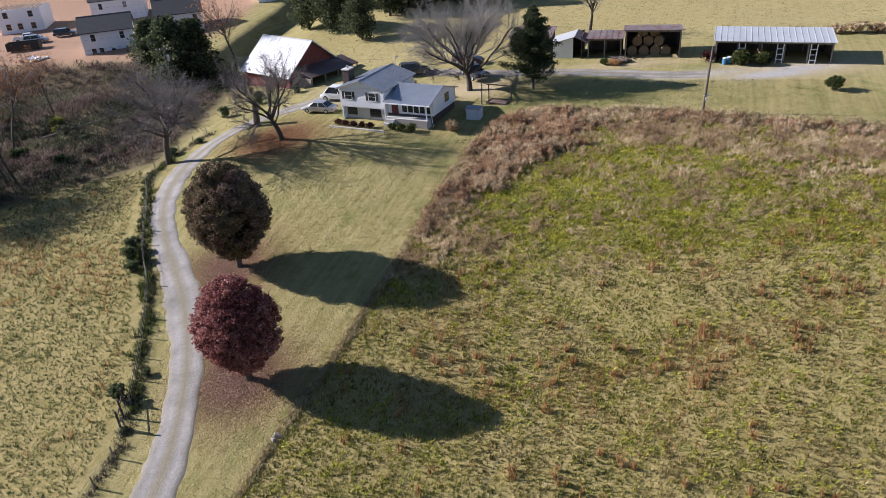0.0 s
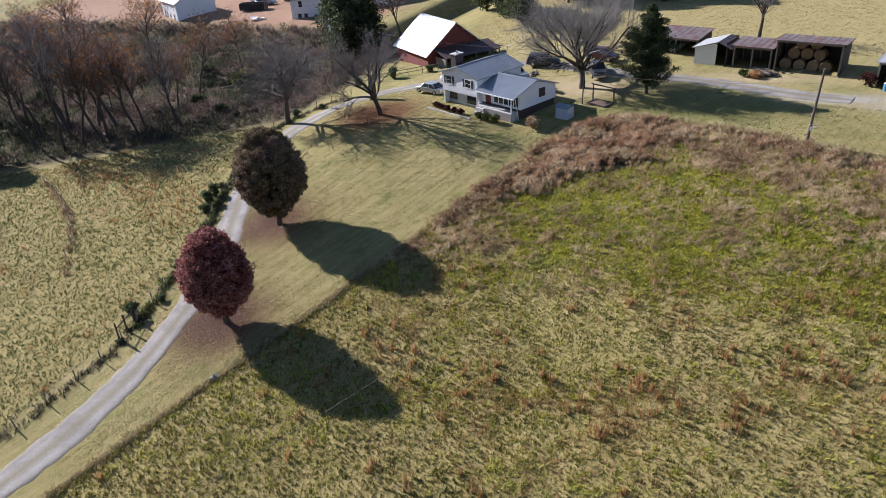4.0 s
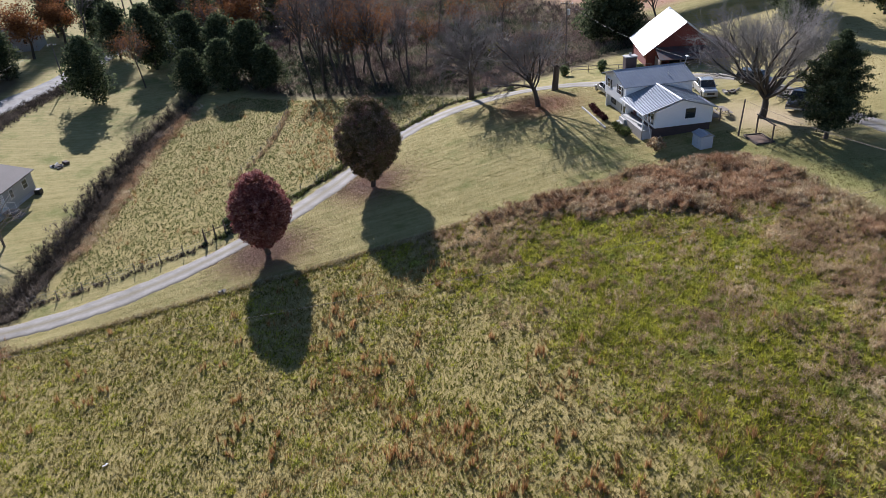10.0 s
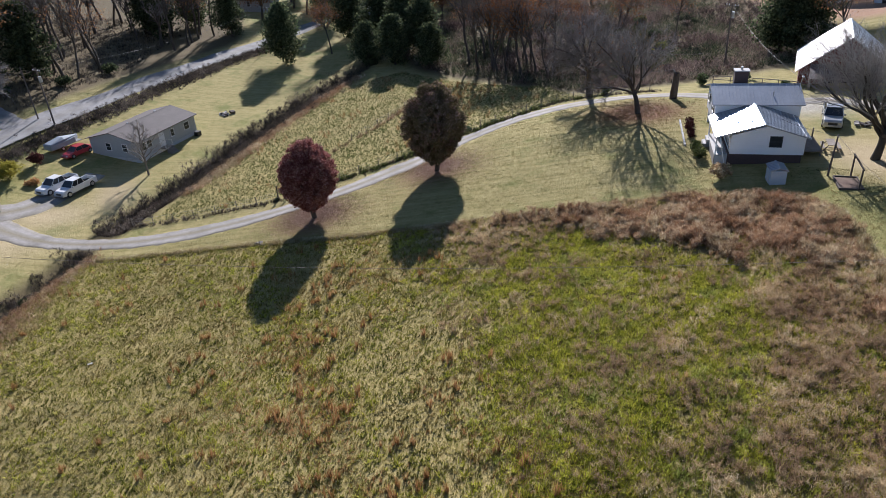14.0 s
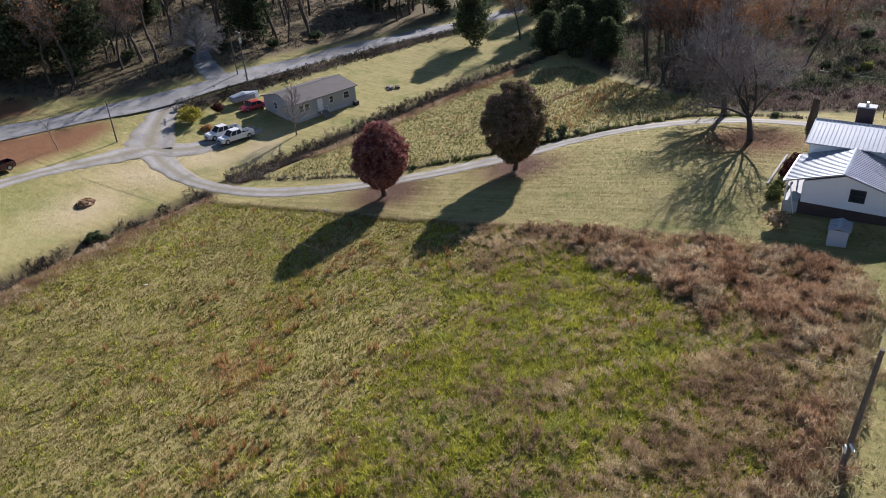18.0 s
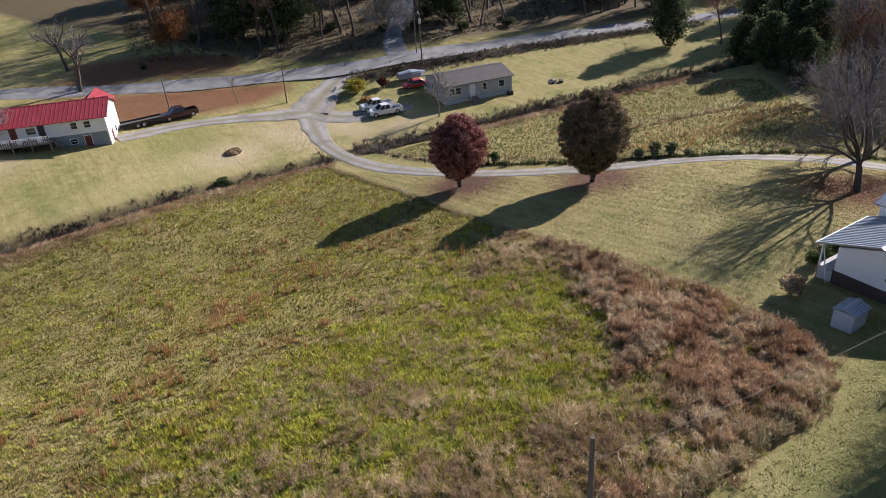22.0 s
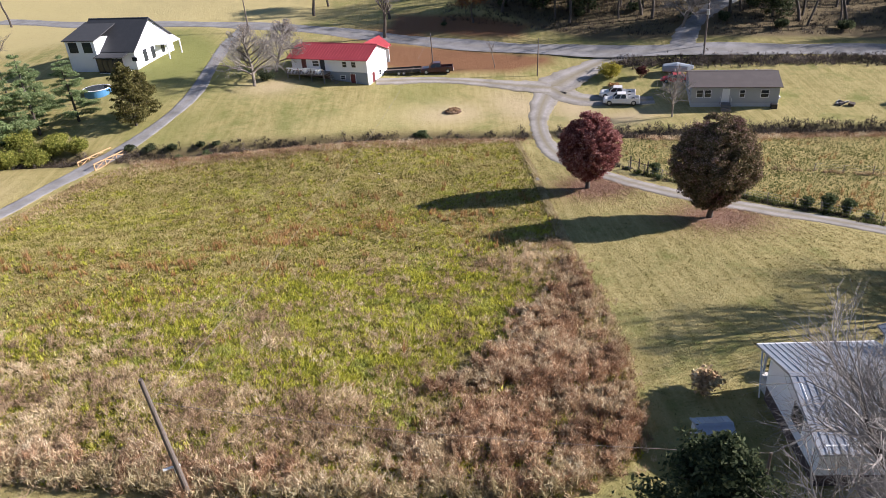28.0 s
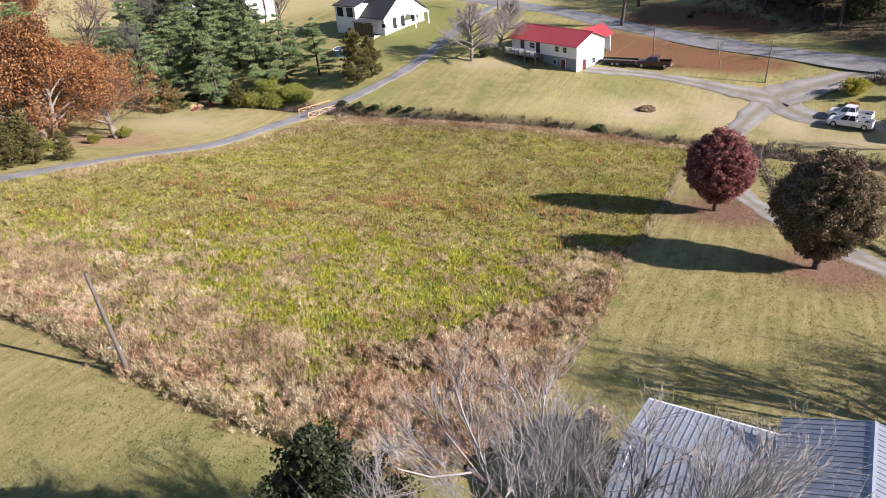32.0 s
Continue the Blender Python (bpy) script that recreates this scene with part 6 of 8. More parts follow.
def site_house(x, y, z, yaw, L, D, wall, roof, mat=None, label="unfinished two-storey house in white wrap with dark shingles"):
    r = thing("unfinished_house", x, y, z, yaw, label, "house", "houses of the building site")
    gable_roof(r, "roof", -0.4, L + 0.4, -0.4, D + 0.4, wall, roof, mat or M_SHINGLE, "x", thick=0.15)
    gable_wall(r, "end_wall", 0, 0, D, -0.8, wall, roof - 0.15, M_WRAP, "x")
    gable_wall(r, "end_wall", L - 0.18, 0, D, -0.8, wall, roof - 0.15, M_WRAP, "x")
    part("front_wall", box(0.18, L - 0.18, 0, 0.18, -0.8, wall), M_WRAP, r)
    part("back_wall", box(0.18, L - 0.18, D - 0.18, D, -0.8, wall), M_WRAP, r)
    for x0, z0, w, h in ((1.8, 1.4, 0.8, 1.7), (3.2, 1.4, 0.8, 1.7), (5.4, 1.3, 0.7, 1.2), (8.2, 1.3, 0.8, 1.3), (7.6, 4.3, 0.8, 1.3), (2.2, 4.3, 0.8, 1.3)):
        if x0 < L - 0.6 and z0 < wall - 0.5:
            window(r, x0, 0, z0, w, h, -90, M_WRAP)
    window(r, 0, D * 0.35, 4.2 if wall > 5 else 1.6, 0.8, 1.2, 180, M_WRAP)
    window(r, 0, D * 0.6, 1.6, 0.9, 1.2, 180, M_WRAP)
    # leaf coloured like the unlit inside of the house
    door(r, 0, D * 0.3, 0, 1.0, 2.1, 180, M_DARK)
    for zz in (2.0, 3.9):
        if zz < wall:
            for k in range(int(L / 1.5)):
                part("print_mark", box(0.5 + k * 1.45, 1.1 + k * 1.45, -0.008, -0.002, zz, zz + 0.12), M_BLOCK, r)
    return r


site_house(-73.1, 140.5, 5.5, 20, 9.6, 9.0, 5.4, 7.9)
site_house(-60.2, 147.5, 6.8, 20, 9.0, 9.0, 5.4, 7.9)
site_house(-44, 168, 8.2, 15, 11, 9.0, 5.4, 8.0)
site_house(-31, 176, 9.0, 12, 11, 9.0, 5.4, 8.0)
site_house(-117, 148, 4.6, -30, 10.5, 10.0, 4.6, 7.6, M_ROOF_WHITE, "unfinished house in white wrap with a pale roof deck")
site_house(-85, 172, 6.8, 18, 12, 9.0, 5.6, 8.0)


def framed_house():
    r = thing("framed_house", -108, 172, 6.3, 12, "timber-framed house shell still without a roof", "house", "houses of the building site")
    for a in (0, 9.8):
        part("end_wall", box(a, a + 0.15, 0, 8.5, -0.5, 5.4), M_WRAP, r)
    part("front_wall", box(0.15, 9.8, 0, 0.15, -0.5, 5.4), M_WRAP, r)
    part("rear_wall", box(0.15, 9.8, 8.35, 8.5, -0.5, 5.4), M_WRAP, r)
    for k in range(9):
        part("truss", prism([(0, 5.4), (8.5, 5.4), (4.25, 7.6), (4.25, 7.45), (7.9, 5.55), (0.6, 5.55), (4.25, 7.45), (4.25, 7.6)], 0.06, Matrix.Rotation(math.pi / 2, 4, "Z") @ Matrix.Diagonal((1, -1, 1, 1)) @ Matrix.Translation((0, 0.3 + k * 1.15, 0))), M_NEW_WOOD, r)
    for x0, z0 in ((2.0, 1.5), (4.6, 1.5), (7.6, 1.5), (2.0, 4.2), (7.6, 4.2)):
        window(r, x0, 0, z0, 1.0, 1.3, -90, M_NEW_WOOD)


framed_house()


def far_house(x, y, yaw, L, D, wall, roof, mat, label, walls=None):
    r = thing("distant_house", x, y, None, yaw, label, "house")
    gable_roof(r, "roof", -0.4, L + 0.4, -0.4, D + 0.4, wall, roof, mat, "x", thick=0.15)
    for a in (0, L - 0.18):
        gable_wall(r, "end_wall", a, 0, D, -1.0, wall, roof - 0.15, walls or M_WHITE, "x")
    for b in (0, D - 0.18):
        part("long_wall", box(0.18, L - 0.18, b, b + 0.18, -1.0, wall), walls or M_WHITE, r)
    for k in range(3):
        window(r, L * (0.2 + 0.3 * k), 0, 1.5, 0.9, 1.2, -90)
        window(r, L * (0.2 + 0.3 * k), D, 1.5, 0.9, 1.2, 90)
    return r


far_house(-128, 61, 62, 12, 7, 2.8, 4.3, M_ROOF_WHITE, "low house with a bright metal roof among cedars", M_GREY_SIDING)
far_house(-152, 70, 50, 10, 7, 2.8, 4.3, M_ROOF_WHITE, "small pale-roofed house beyond the trees", M_GREY_SIDING)
far_house(-160, 26, 70, 12, 8, 2.8, 4.6, M_SHINGLE_BROWN, "low brown house beyond the road", M_GREY_SIDING)
far_house(62, -66, -35, 12, 10, 4.2, 7.8, M_SHINGLE, "white house with steep dark gables behind pines")
far_house(78, -74, -35, 10, 9, 4.2, 7.4, M_SHINGLE, "white gabled house at the wood's edge")


# ---- vehicles ----
def wheel(root, x, y, r, w):
    wh = new("wheel")
    wh.parent = root
    wh.matrix_local = pose(x, y, r, 90, 0, 0)
    bm = bmesh.new()
    bmesh.ops.create_cone(bm, cap_ends=True, segments=18, radius1=r, radius2=r, depth=w)
    bmesh.ops.bevel(bm, geom=bm.edges[:], offset=0.03, segments=1, affect="EDGES")
    part("tyre", bm, M_TYRE, wh)
    bm = bmesh.new()
    bmesh.ops.create_cone(bm, cap_ends=True, segments=12, radius1=r * 0.6, radius2=r * 0.6, depth=w + 0.02)
    part("rim", bm, M_STEEL, wh)


def loft(stations):
    """A closed body from cross-sections (x, half width, low, high, rounding)."""
    bm = bmesh.new()
    rings = []
    for x, w, lo, hi, tuck in stations:
        rings.append([bm.verts.new((x, y, z)) for y, z in ((-w, lo + 0.08), (-w * 0.99, (lo + hi) / 2), (-w * tuck, hi), (w * tuck, hi), (w * 0.99, (lo + hi) / 2), (w, lo + 0.08), (w * 0.9, lo), (-w * 0.9, lo))])
    for a, b in zip(rings, rings[1:]):
        for i in range(8):
            j = (i + 1) % 8
            bm.faces.new((a[i], a[j], b[j], b[i]))
    bm.faces.new(rings[0][::-1])
    bm.faces.new(rings[-1])
    bmesh.ops.recalc_face_normals(bm, faces=bm.faces[:])
    bmesh.ops.bevel(bm, geom=[e for e in bm.edges if e.calc_face_angle(0) > 0.5], offset=0.04, segments=1, affect="EDGES")
    return bm


def vehicle(kind, x, y, yaw, mat, label, z=None):
    """kind: sedan, suv, van or pickup; its nose points along local x."""
    name = {"pickup": "pickup_truck"}.get(kind, kind)
    r = thing(name, x, y, z, yaw, label, {"pickup": "truck"}.get(kind, "car"))
    if z is None:
        r.location.z += 0.08
    L, W, H = {"sedan": (4.8, 0.9, 1.45), "suv": (4.8, 0.93, 1.75), "van": (5.1, 0.97, 1.95), "pickup": (5.8, 0.98, 1.85)}[kind]
    R = {"sedan": 0.32, "suv": 0.37, "van": 0.35, "pickup": 0.41}[kind]
    h, lo = L / 2, R * 0.75
    belt = {"sedan": 0.92, "suv": 1.08, "van": 1.1, "pickup": 1.15}[kind]
    hood = belt - (0.02 if kind == "pickup" else 0.1)
    if kind == "pickup":
        part("body", loft([(-0.75, W, lo, belt, 0.96), (0.95, W, lo, belt, 0.95), (1.15, W * 0.98, lo, belt, 0.93), (h - 0.25, W * 0.95, lo, hood - 0.08, 0.9), (h, W * 0.88, lo + 0.12, hood - 0.25, 0.9)]), mat, r)
        for s in (-1, 1):
            part("bed_side", box(-h, -0.76, s * W - (0.09 if s > 0 else 0), s * W + (0.09 if s < 0 else 0), lo, belt, 0.02), mat, r)
        part("tailgate", box(-h - 0.02, -h + 0.06, -W + 0.08, W - 0.08, lo + 0.05, belt, 0.02), mat, r)
        part("bed_floor", box(-h, -0.76, -W + 0.09, W - 0.09, lo, lo + 0.3), M_BLACK, r, "dark bed liner")
        a, b, roof0, roof1 = -0.8, 1.45, -0.65, 0.7
    else:
        part("body", loft([(-h, W * 0.86, lo + 0.12, belt - 0.12, 0.9), (-h + 0.25, W * 0.96, lo, belt - 0.02, 0.93), (0, W, lo, belt, 0.95), (h * 0.42, W, lo, belt, 0.94), (h - 0.35, W * 0.95, lo, hood - 0.1, 0.9), (h, W * 0.85, lo + 0.12, hood - 0.3, 0.88)]), mat, r)
        a, b, roof0, roof1 = {"sedan": (-h + 0.7, h * 0.48, -h + 1.4, 0.45), "suv": (-h + 0.15, h * 0.5, -h + 0.45, 0.55), "van": (-h + 0.12, h * 0.72, -h + 0.3, 1.0)}[kind]
    cab = bmesh.new()
    lo_r = [cab.verts.new(p) for p in ((a, -W * 0.93, belt - 0.03), (b, -W * 0.93, belt - 0.03), (b, W * 0.93, belt - 0.03), (a, W * 0.93, belt - 0.03))]
    hi_r = [cab.verts.new(p) for p in ((roof0, -W * 0.76, H - 0.06), (roof1, -W * 0.76, H - 0.06), (roof1, W * 0.76, H - 0.06), (roof0, W * 0.76, H - 0.06))]
    cab.faces.new(lo_r[::-1])
    cab.faces.new(hi_r)
    for i in range(4):
        j = (i + 1) % 4
        cab.faces.new((lo_r[i], lo_r[j], hi_r[j], hi_r[i]))
    part("glasshouse", cab, M_GLASS, r, "dark tinted windows")
    part("roof", box(roof0 - 0.03, roof1 + 0.03, -W * 0.79, W * 0.79, H - 0.07, H, 0.03), mat, r)
    for s in (-1, 1):
        for t in (0.0, 0.48, 1.0):
            p0, p1 = Vector((a + (b - a) * t, s * W * 0.935, belt - 0.03)), Vector((roof0 + (roof1 - roof0) * t, s * W * 0.775, H - 0.05))
            part("pillar", rod(p0, p1, 0.045, 0.04, 5), mat, r)
        part("mirror", box(b - 0.35, b - 0.2, s * W * 0.98, s * (W + 0.18), belt, belt + 0.16, 0.02), mat, r)
        part("headlight", box(h - 0.16, h + 0.0, s * W * 0.62 - 0.12, s * W * 0.62 + 0.12, hood - 0.36, hood - 0.22, 0.02), M_STEEL, r, "clear headlight")
        part("tail_light", box(-h - 0.03, -h + 0.05, s * W * 0.8 - 0.07, s * W * 0.8 + 0.07, belt - 0.4, belt - 0.12, 0.02), M_REDPLASTIC, r, "red tail light")
        for wx in (-h + 0.95, h - 0.95):
            wheel(r, wx, s * (W - 0.1), R, 0.24)
    part("front_bumper", box(h - 0.1, h + 0.08, -W * 0.85, W * 0.85, lo + 0.05, lo + 0.25, 0.03), M_STEEL if kind == "pickup" else mat, r)
    part("rear_bumper", box(-h - 0.1, -h + 0.08, -W * 0.85, W * 0.85, lo + 0.05, lo + 0.25, 0.03), M_STEEL if kind == "pickup" else mat, r)
    part("grille", box(h - 0.04, h + 0.03, -W * 0.45, W * 0.45, lo + 0.27, hood - 0.3), M_BLACK, r)
    return r


vehicle("pickup", -43.6, 10.6, -34 + 0, P_WHITE, "white crew-cab pickup parked on the gravel spur")
vehicle("pickup", -44.6, 8.0, -36, P_WHITE, "white pickup parked beside another")
vehicle("sedan", -56.0, 8.4, -40, paint("red_car_paint", (0.45, 0.03, 0.04), 0), "small bright red car beside the mobile home")
vehicle("van", -16.4, 96.4, 160, P_WHITE, "white van parked behind the house")
vehicle("pickup", -8.6, 98.6, -38, P_SILVER, "silver pickup parked behind the house")
vehicle("sedan", -18.4, 91.6, 160, P_SILVER, "silver sedan parked beside the house")
vehicle("suv", -6.0, 105.2, 10, P_DARK, "dark car parked on the gravel lot")
vehicle("pickup", 2.8, 100.6, -70, P_DARK, "dark pickup parked behind the bare tree")
vehicle("suv", 2.2, 107.8, -20, P_MAROON, "maroon car parked near the sheds")
vehicle("sedan", 12.0, 113.0, -106, P_SILVER, "silver car under the tin carport")
vehicle("pickup", -20.6, -13.5, -22, P_MAROON, "dark maroon pickup hitched to a trailer")
vehicle("suv", -92, 157.5, 20, P_SILVER, "silver car on the building site", None)
vehicle("pickup", -95, 160, 20, P_WHITE, "white pickup on the building site", None)
vehicle("suv", -88, 163, 15, P_DARK, "dark car on the building site", None)


def trailer():
    r = thing("flatbed_trailer", -14.5, -15.6, None, -24, "long dark flatbed trailer by the driveway", "trailer")
    part("bed", box(-3.6, 3.0, -1.0, 1.0, 0.55, 0.68, 0.02), M_DARK_WOOD, r)
    for s in (-1, 1):
        part("side_rail", box(-3.6, 3.0, s * 1.0 - 0.04, s * 1.0 + 0.04, 0.5, 0.95), M_BLACK, r)
        for x in (-0.5, 0.4):
            wheel(r, x, s * 1.12, 0.36, 0.2)
    part("tongue", rod((-3.6, 0, 0.55), (-5.0, 0, 0.5), 0.06, 0.05, 6), M_BLACK, r)


trailer()


def boat():
    r = thing("motor_boat", -58.4, 5.9, None, 140, "grey covered motor boat on a trailer", "boat")
    part("hull", loft([(-2.6, 0.95, 0.55, 1.35, 1.0), (0, 1.05, 0.5, 1.35, 1.0), (1.6, 0.85, 0.55, 1.4, 1.0), (2.6, 0.15, 0.9, 1.5, 1.0)]), M_BASEMENT, r)
    part("cover", loft([(-2.5, 0.9, 1.3, 1.45, 0.9), (-0.2, 0.95, 1.32, 1.9, 0.5), (2.2, 0.35, 1.36, 1.5, 0.8)]), M_BASEMENT, r, "blue-grey canvas cover")
    part("trailer_frame", box(-2.4, 2.9, -0.5, 0.5, 0.38, 0.5), M_STEEL, r)
    for s in (-1, 1):
        wheel(r, -0.8, s * 0.95, 0.32, 0.2)


boat()


# ---- poles and wires ----
def utility_pole(x, y, high, label, lean=(0, 0), arms=0, yaw=0, can=False, thick=0.15):
    r = thing("utility_pole", x, y, None, yaw, label, "pole", "utility poles", sink=0.3)
    part("shaft", rod((0, 0, 0), (lean[0], lean[1], high + 0.3), thick, thick * 0.65, 10), M_POLE, r)
    for k in range(arms):
        z = high - 0.2 - k * 0.9
        part("crossarm", box(-1.1 + lean[0], 1.1 + lean[0], -0.06, 0.06, z, z + 0.12), M_POLE, r)
        for s in (-1.0, -0.5, 0.5, 1.0):
            part("insulator", rod((s + lean[0], 0, z + 0.12), (s + lean[0], 0, z + 0.3), 0.05, 0.03, 8), M_WHITE_PLAIN, r)
    if can:
        part("transformer", rod((0.35, 0, high - 1.9), (0.35, 0, high - 1.0), 0.26, 0.26, 14), M_STEEL, r, "grey transformer can")
    return r


p1 = utility_pole(27.95, 77.1, 7.6, "leaning grey wooden utility pole at the meadow's edge", (0.35, 0.1))
part("bracket", box(-0.05, 0.75, -0.04, 0.04, 2.4, 2.5), M_WHITE_PLAIN, p1)
part("sign", box(0.1, 0.3, -0.18, -0.12, 1.9, 2.3), M_WHITE_PLAIN, p1, "small white marker board")
utility_pole(3.35, 88.9, 4.0, "short wooden service pole by the house", (0.15, 0.1), thick=0.1)
utility_pole(-20.9, -16.2, 6.2, "slim wooden pole by the side driveway", (0.1, 0), thick=0.12)
utility_pole(-36.8, -5.6, 6.6, "slim wooden pole in the roadside lawn", (-0.25, 0), thick=0.12)
utility_pole(-44.2, 108.2, 9.5, "utility pole with crossarm behind the drive", arms=1, yaw=20, can=True)
utility_pole(6.7, -53.5, 9.0, "utility pole with a transformer along the road", arms=1, yaw=50, can=True)
utility_pole(-66.3, 3.0, 9.5, "tall utility pole along the road", arms=1, yaw=45, can=True)
utility_pole(-118.9, 37.4, 9.0, "utility pole beside the bend of the road", arms=1, yaw=45)
utility_pole(-68.8, 0.0, 8.6, "second wooden pole near the lane", thick=0.12)


def wire(p, q, sag, r=0.012, mat=None):
    c = bpy.data.curves.new("wire", "CURVE")
    c.dimensions, c.bevel_depth, c.bevel_resolution = "3D", r, 1
    s = c.splines.new("POLY")
    s.points.add(15)
    for k, pt in enumerate(s.points):
        t = k / 15
        v = Vector(p).lerp(Vector(q), t)
        pt.co = (v.x, v.y, v.z - 4 * sag * t * (1 - t), 1)
    c.materials.append(mat or M_BLACK)
    return tagged(new("wire", c), "thin overhead wire slung between poles", "wire")


def pole_top(x, y, h):
    return x, y, land1(x, y) + h


wire(pole_top(28.2, 77.15, 6.2), pole_top(-20.8, -16.2, 6.0), 2.2, 0.012, M_OLD_WOOD)
wire(pole_top(28.2, 77.15, 6.2), pole_top(3.45, 88.95, 3.9), 0.5, 0.012, M_OLD_WOOD)
wire(pole_top(3.45, 88.95, 3.9), (-3.0, 88.0, 11.4), 0.2)
wire(pole_top(-36.9, -5.6, 6.4), pole_top(-20.8, -16.2, 5.9), 0.6)
wire(pole_top(-66.3, 3.0, 9.2), pole_top(6.7, -53.5, 8.8), 2.0)
wire(pole_top(-66.3, 3.0, 9.2), pole_top(-118.9, 37.4, 8.8), 1.5)
wire(pole_top(-44.2, 108.2, 9.2), (-8.5, 93.6, 13.4), 0.8)
wire(pole_top(-44.2, 108.2, 9.0), (-108, 70, 8), 1.5)


# ---- fences, bridge and small things ----
def fence_line(name, line, gap, label, high=1.15, mat=None, rails=0, wires=3):
    c = smooth_line(line, 0.25)
    seg = np.append(0, np.cumsum(np.hypot(*np.diff(c, axis=0).T)))
    n = int(seg[-1] / gap)
    x0, y0 = c[0]
    r = thing(name, float(x0), float(y0), 0.0, 0, label, "fence")
    rs = np.random.RandomState(n)
    tops = []
    for k in range(n + 1):
        i = int(np.searchsorted(seg, k * gap))
        px, py = c[min(i, len(c) - 1)]
        pz = land1(px, py)
        h = high * rs.uniform(0.9, 1.08)
        lx, ly = px - x0, py - y0
        part("post", rod((lx, ly, pz - 0.4), (lx + rs.normal(0, 0.04), ly + rs.normal(0, 0.04), pz + h), 0.06, 0.05, 7), mat or M_OLD_WOOD, r)
        tops.append((lx, ly, pz))
    for a, b in zip(tops, tops[1:]):
        for w in range(wires):
            z = high * (0.35 + 0.28 * w)
            part("strand", rod((a[0], a[1], a[2] + z), (b[0], b[1], b[2] + z), 0.008, 0.008, 3), M_STEEL, r)
        for w in range(rails):
            z = high * (0.45 + 0.45 * w)
            part("rail", rod((a[0], a[1], a[2] + z), (b[0], b[1], b[2] + z), 0.05, 0.05, 5), mat or M_OLD_WOOD, r)
    return r


fence_line("wire_fence", FENCE, 2.6, "old wooden post and wire fence beside the drive")
fence_line("pasture_fence", [(-44, 49), (-46.5, 52), (-54, 58), (-66, 65)], 3.0, "old wire fence crossing the rough pasture")
fence_line("yard_fence", [(-34, 100), (-26, 103.5), (-21, 105.5)], 2.4, "short rail fence behind the lawn", 1.1, None, 2, 0)
brace = thing("gate_brace", -26.0, 39.6, None, 105, "braced wooden gate posts at the pasture corner", "fence")
for x in (-1.3, 0.0, 1.3):
    part("post", rod((x, 0, -0.4), (x + 0.03, 0, 1.7), 0.09, 0.075, 8), M_DARK_WOOD, brace)
for a, b in ((-1.3, 0.0), (0.0, 1.3)):
    part("brace_rail", rod((a, 0, 1.15), (b, 0, 1.15), 0.05, 0.05, 6), M_DARK_WOOD, brace)


def bridge():
    r = thing("footbridge", 36.0, -1.3, 0.95, -135, "new yellow timber bridge with cross-braced rails", "bridge")
    for k in range(26):
        part("plank", box(-3.2 + k * 0.25, -2.98 + k * 0.25, -1.6, 1.6, 0.0, 0.08), M_NEW_WOOD, r)
    for s in (-1, 1):
        part("beam", box(-3.3, 3.4, s * 1.3 - 0.1, s * 1.3 + 0.1, -0.35, 0.0), M_OLD_WOOD, r)
        part("top_rail", box(-3.0, 3.1, s * 1.55 - 0.06, s * 1.55 + 0.06, 1.05, 1.15), M_NEW_WOOD, r)
        part("mid_rail", box(-3.0, 3.1, s * 1.55 - 0.05, s * 1.55 + 0.05, 0.15, 0.24), M_NEW_WOOD, r)
        for k in range(4):
            x = -3.0 + k * 2.0
            part("rail_post", box(x - 0.06, x + 0.06, s * 1.55 - 0.06, s * 1.55 + 0.06, 0.0, 1.15), M_NEW_WOOD, r)
            if k < 3:
                part("brace", rod((x, s * 1.55, 0.2), (x + 2.0, s * 1.55, 1.05), 0.045, 0.045, 4), M_NEW_WOOD, r)
                part("brace", rod((x + 2.0, s * 1.55, 0.2), (x, s * 1.55, 1.05), 0.045, 0.045, 4), M_NEW_WOOD, r)


bridge()


def clothesline():
    r = thing("clothesline_frame", 4.4, 90.4, None, -28, "wooden clothesline frame beside the bare tree", "clothesline")
    for x in (0, 3.2):
        part("post", box(x - 0.06, x + 0.06, -0.06, 0.06, -0.3, 2.1), M_DARK_WOOD, r)
    part("crossbar", box(-0.3, 3.5, -0.05, 0.05, 2.0, 2.12), M_DARK_WOOD, r)
    bed = thing("planting_bed", 5.6, 89.2, None, -28, "timber-edged square of bare soil", "garden bed")
    part("soil", box(-1.2, 1.2, -0.9, 0.9, -0.2, 0.08), M_SOIL, bed)
    for y in (-1.0, 0.9):
        part("edging", box(-1.4, 1.4, y, y + 0.1, -0.2, 0.16), M_DARK_WOOD, bed)
    for x in (-1.4, 1.3):
        part("edging", box(x, x + 0.1, -0.9, 0.9, -0.2, 0.16), M_DARK_WOOD, bed)


clothesline()


def picnic_table(x, y, yaw):
    r = thing("picnic_table", x, y, None, yaw, "weathered picnic table on the back lawn", "table")
    for k in range(5):
        part("top_board", box(-0.9, 0.9, -0.38 + k * 0.155, -0.24 + k * 0.155, 0.72, 0.76), M_OLD_WOOD, r)
    for s in (-1, 1):
        part("bench", box(-0.9, 0.9, s * 0.72 - 0.13, s * 0.72 + 0.13, 0.42, 0.46), M_OLD_WOOD, r)
        for e in (-0.65, 0.65):
            part("leg", rod((e, s * 0.75, 0), (e, s * 0.22, 0.72), 0.04, 0.04, 5), M_OLD_WOOD, r)
    for e in (-0.65, 0.65):
        part("cross_brace", box(e - 0.03, e + 0.03, -0.8, 0.8, 0.36, 0.42), M_OLD_WOOD, r)


picnic_table(-1.9, 93.2, -30)


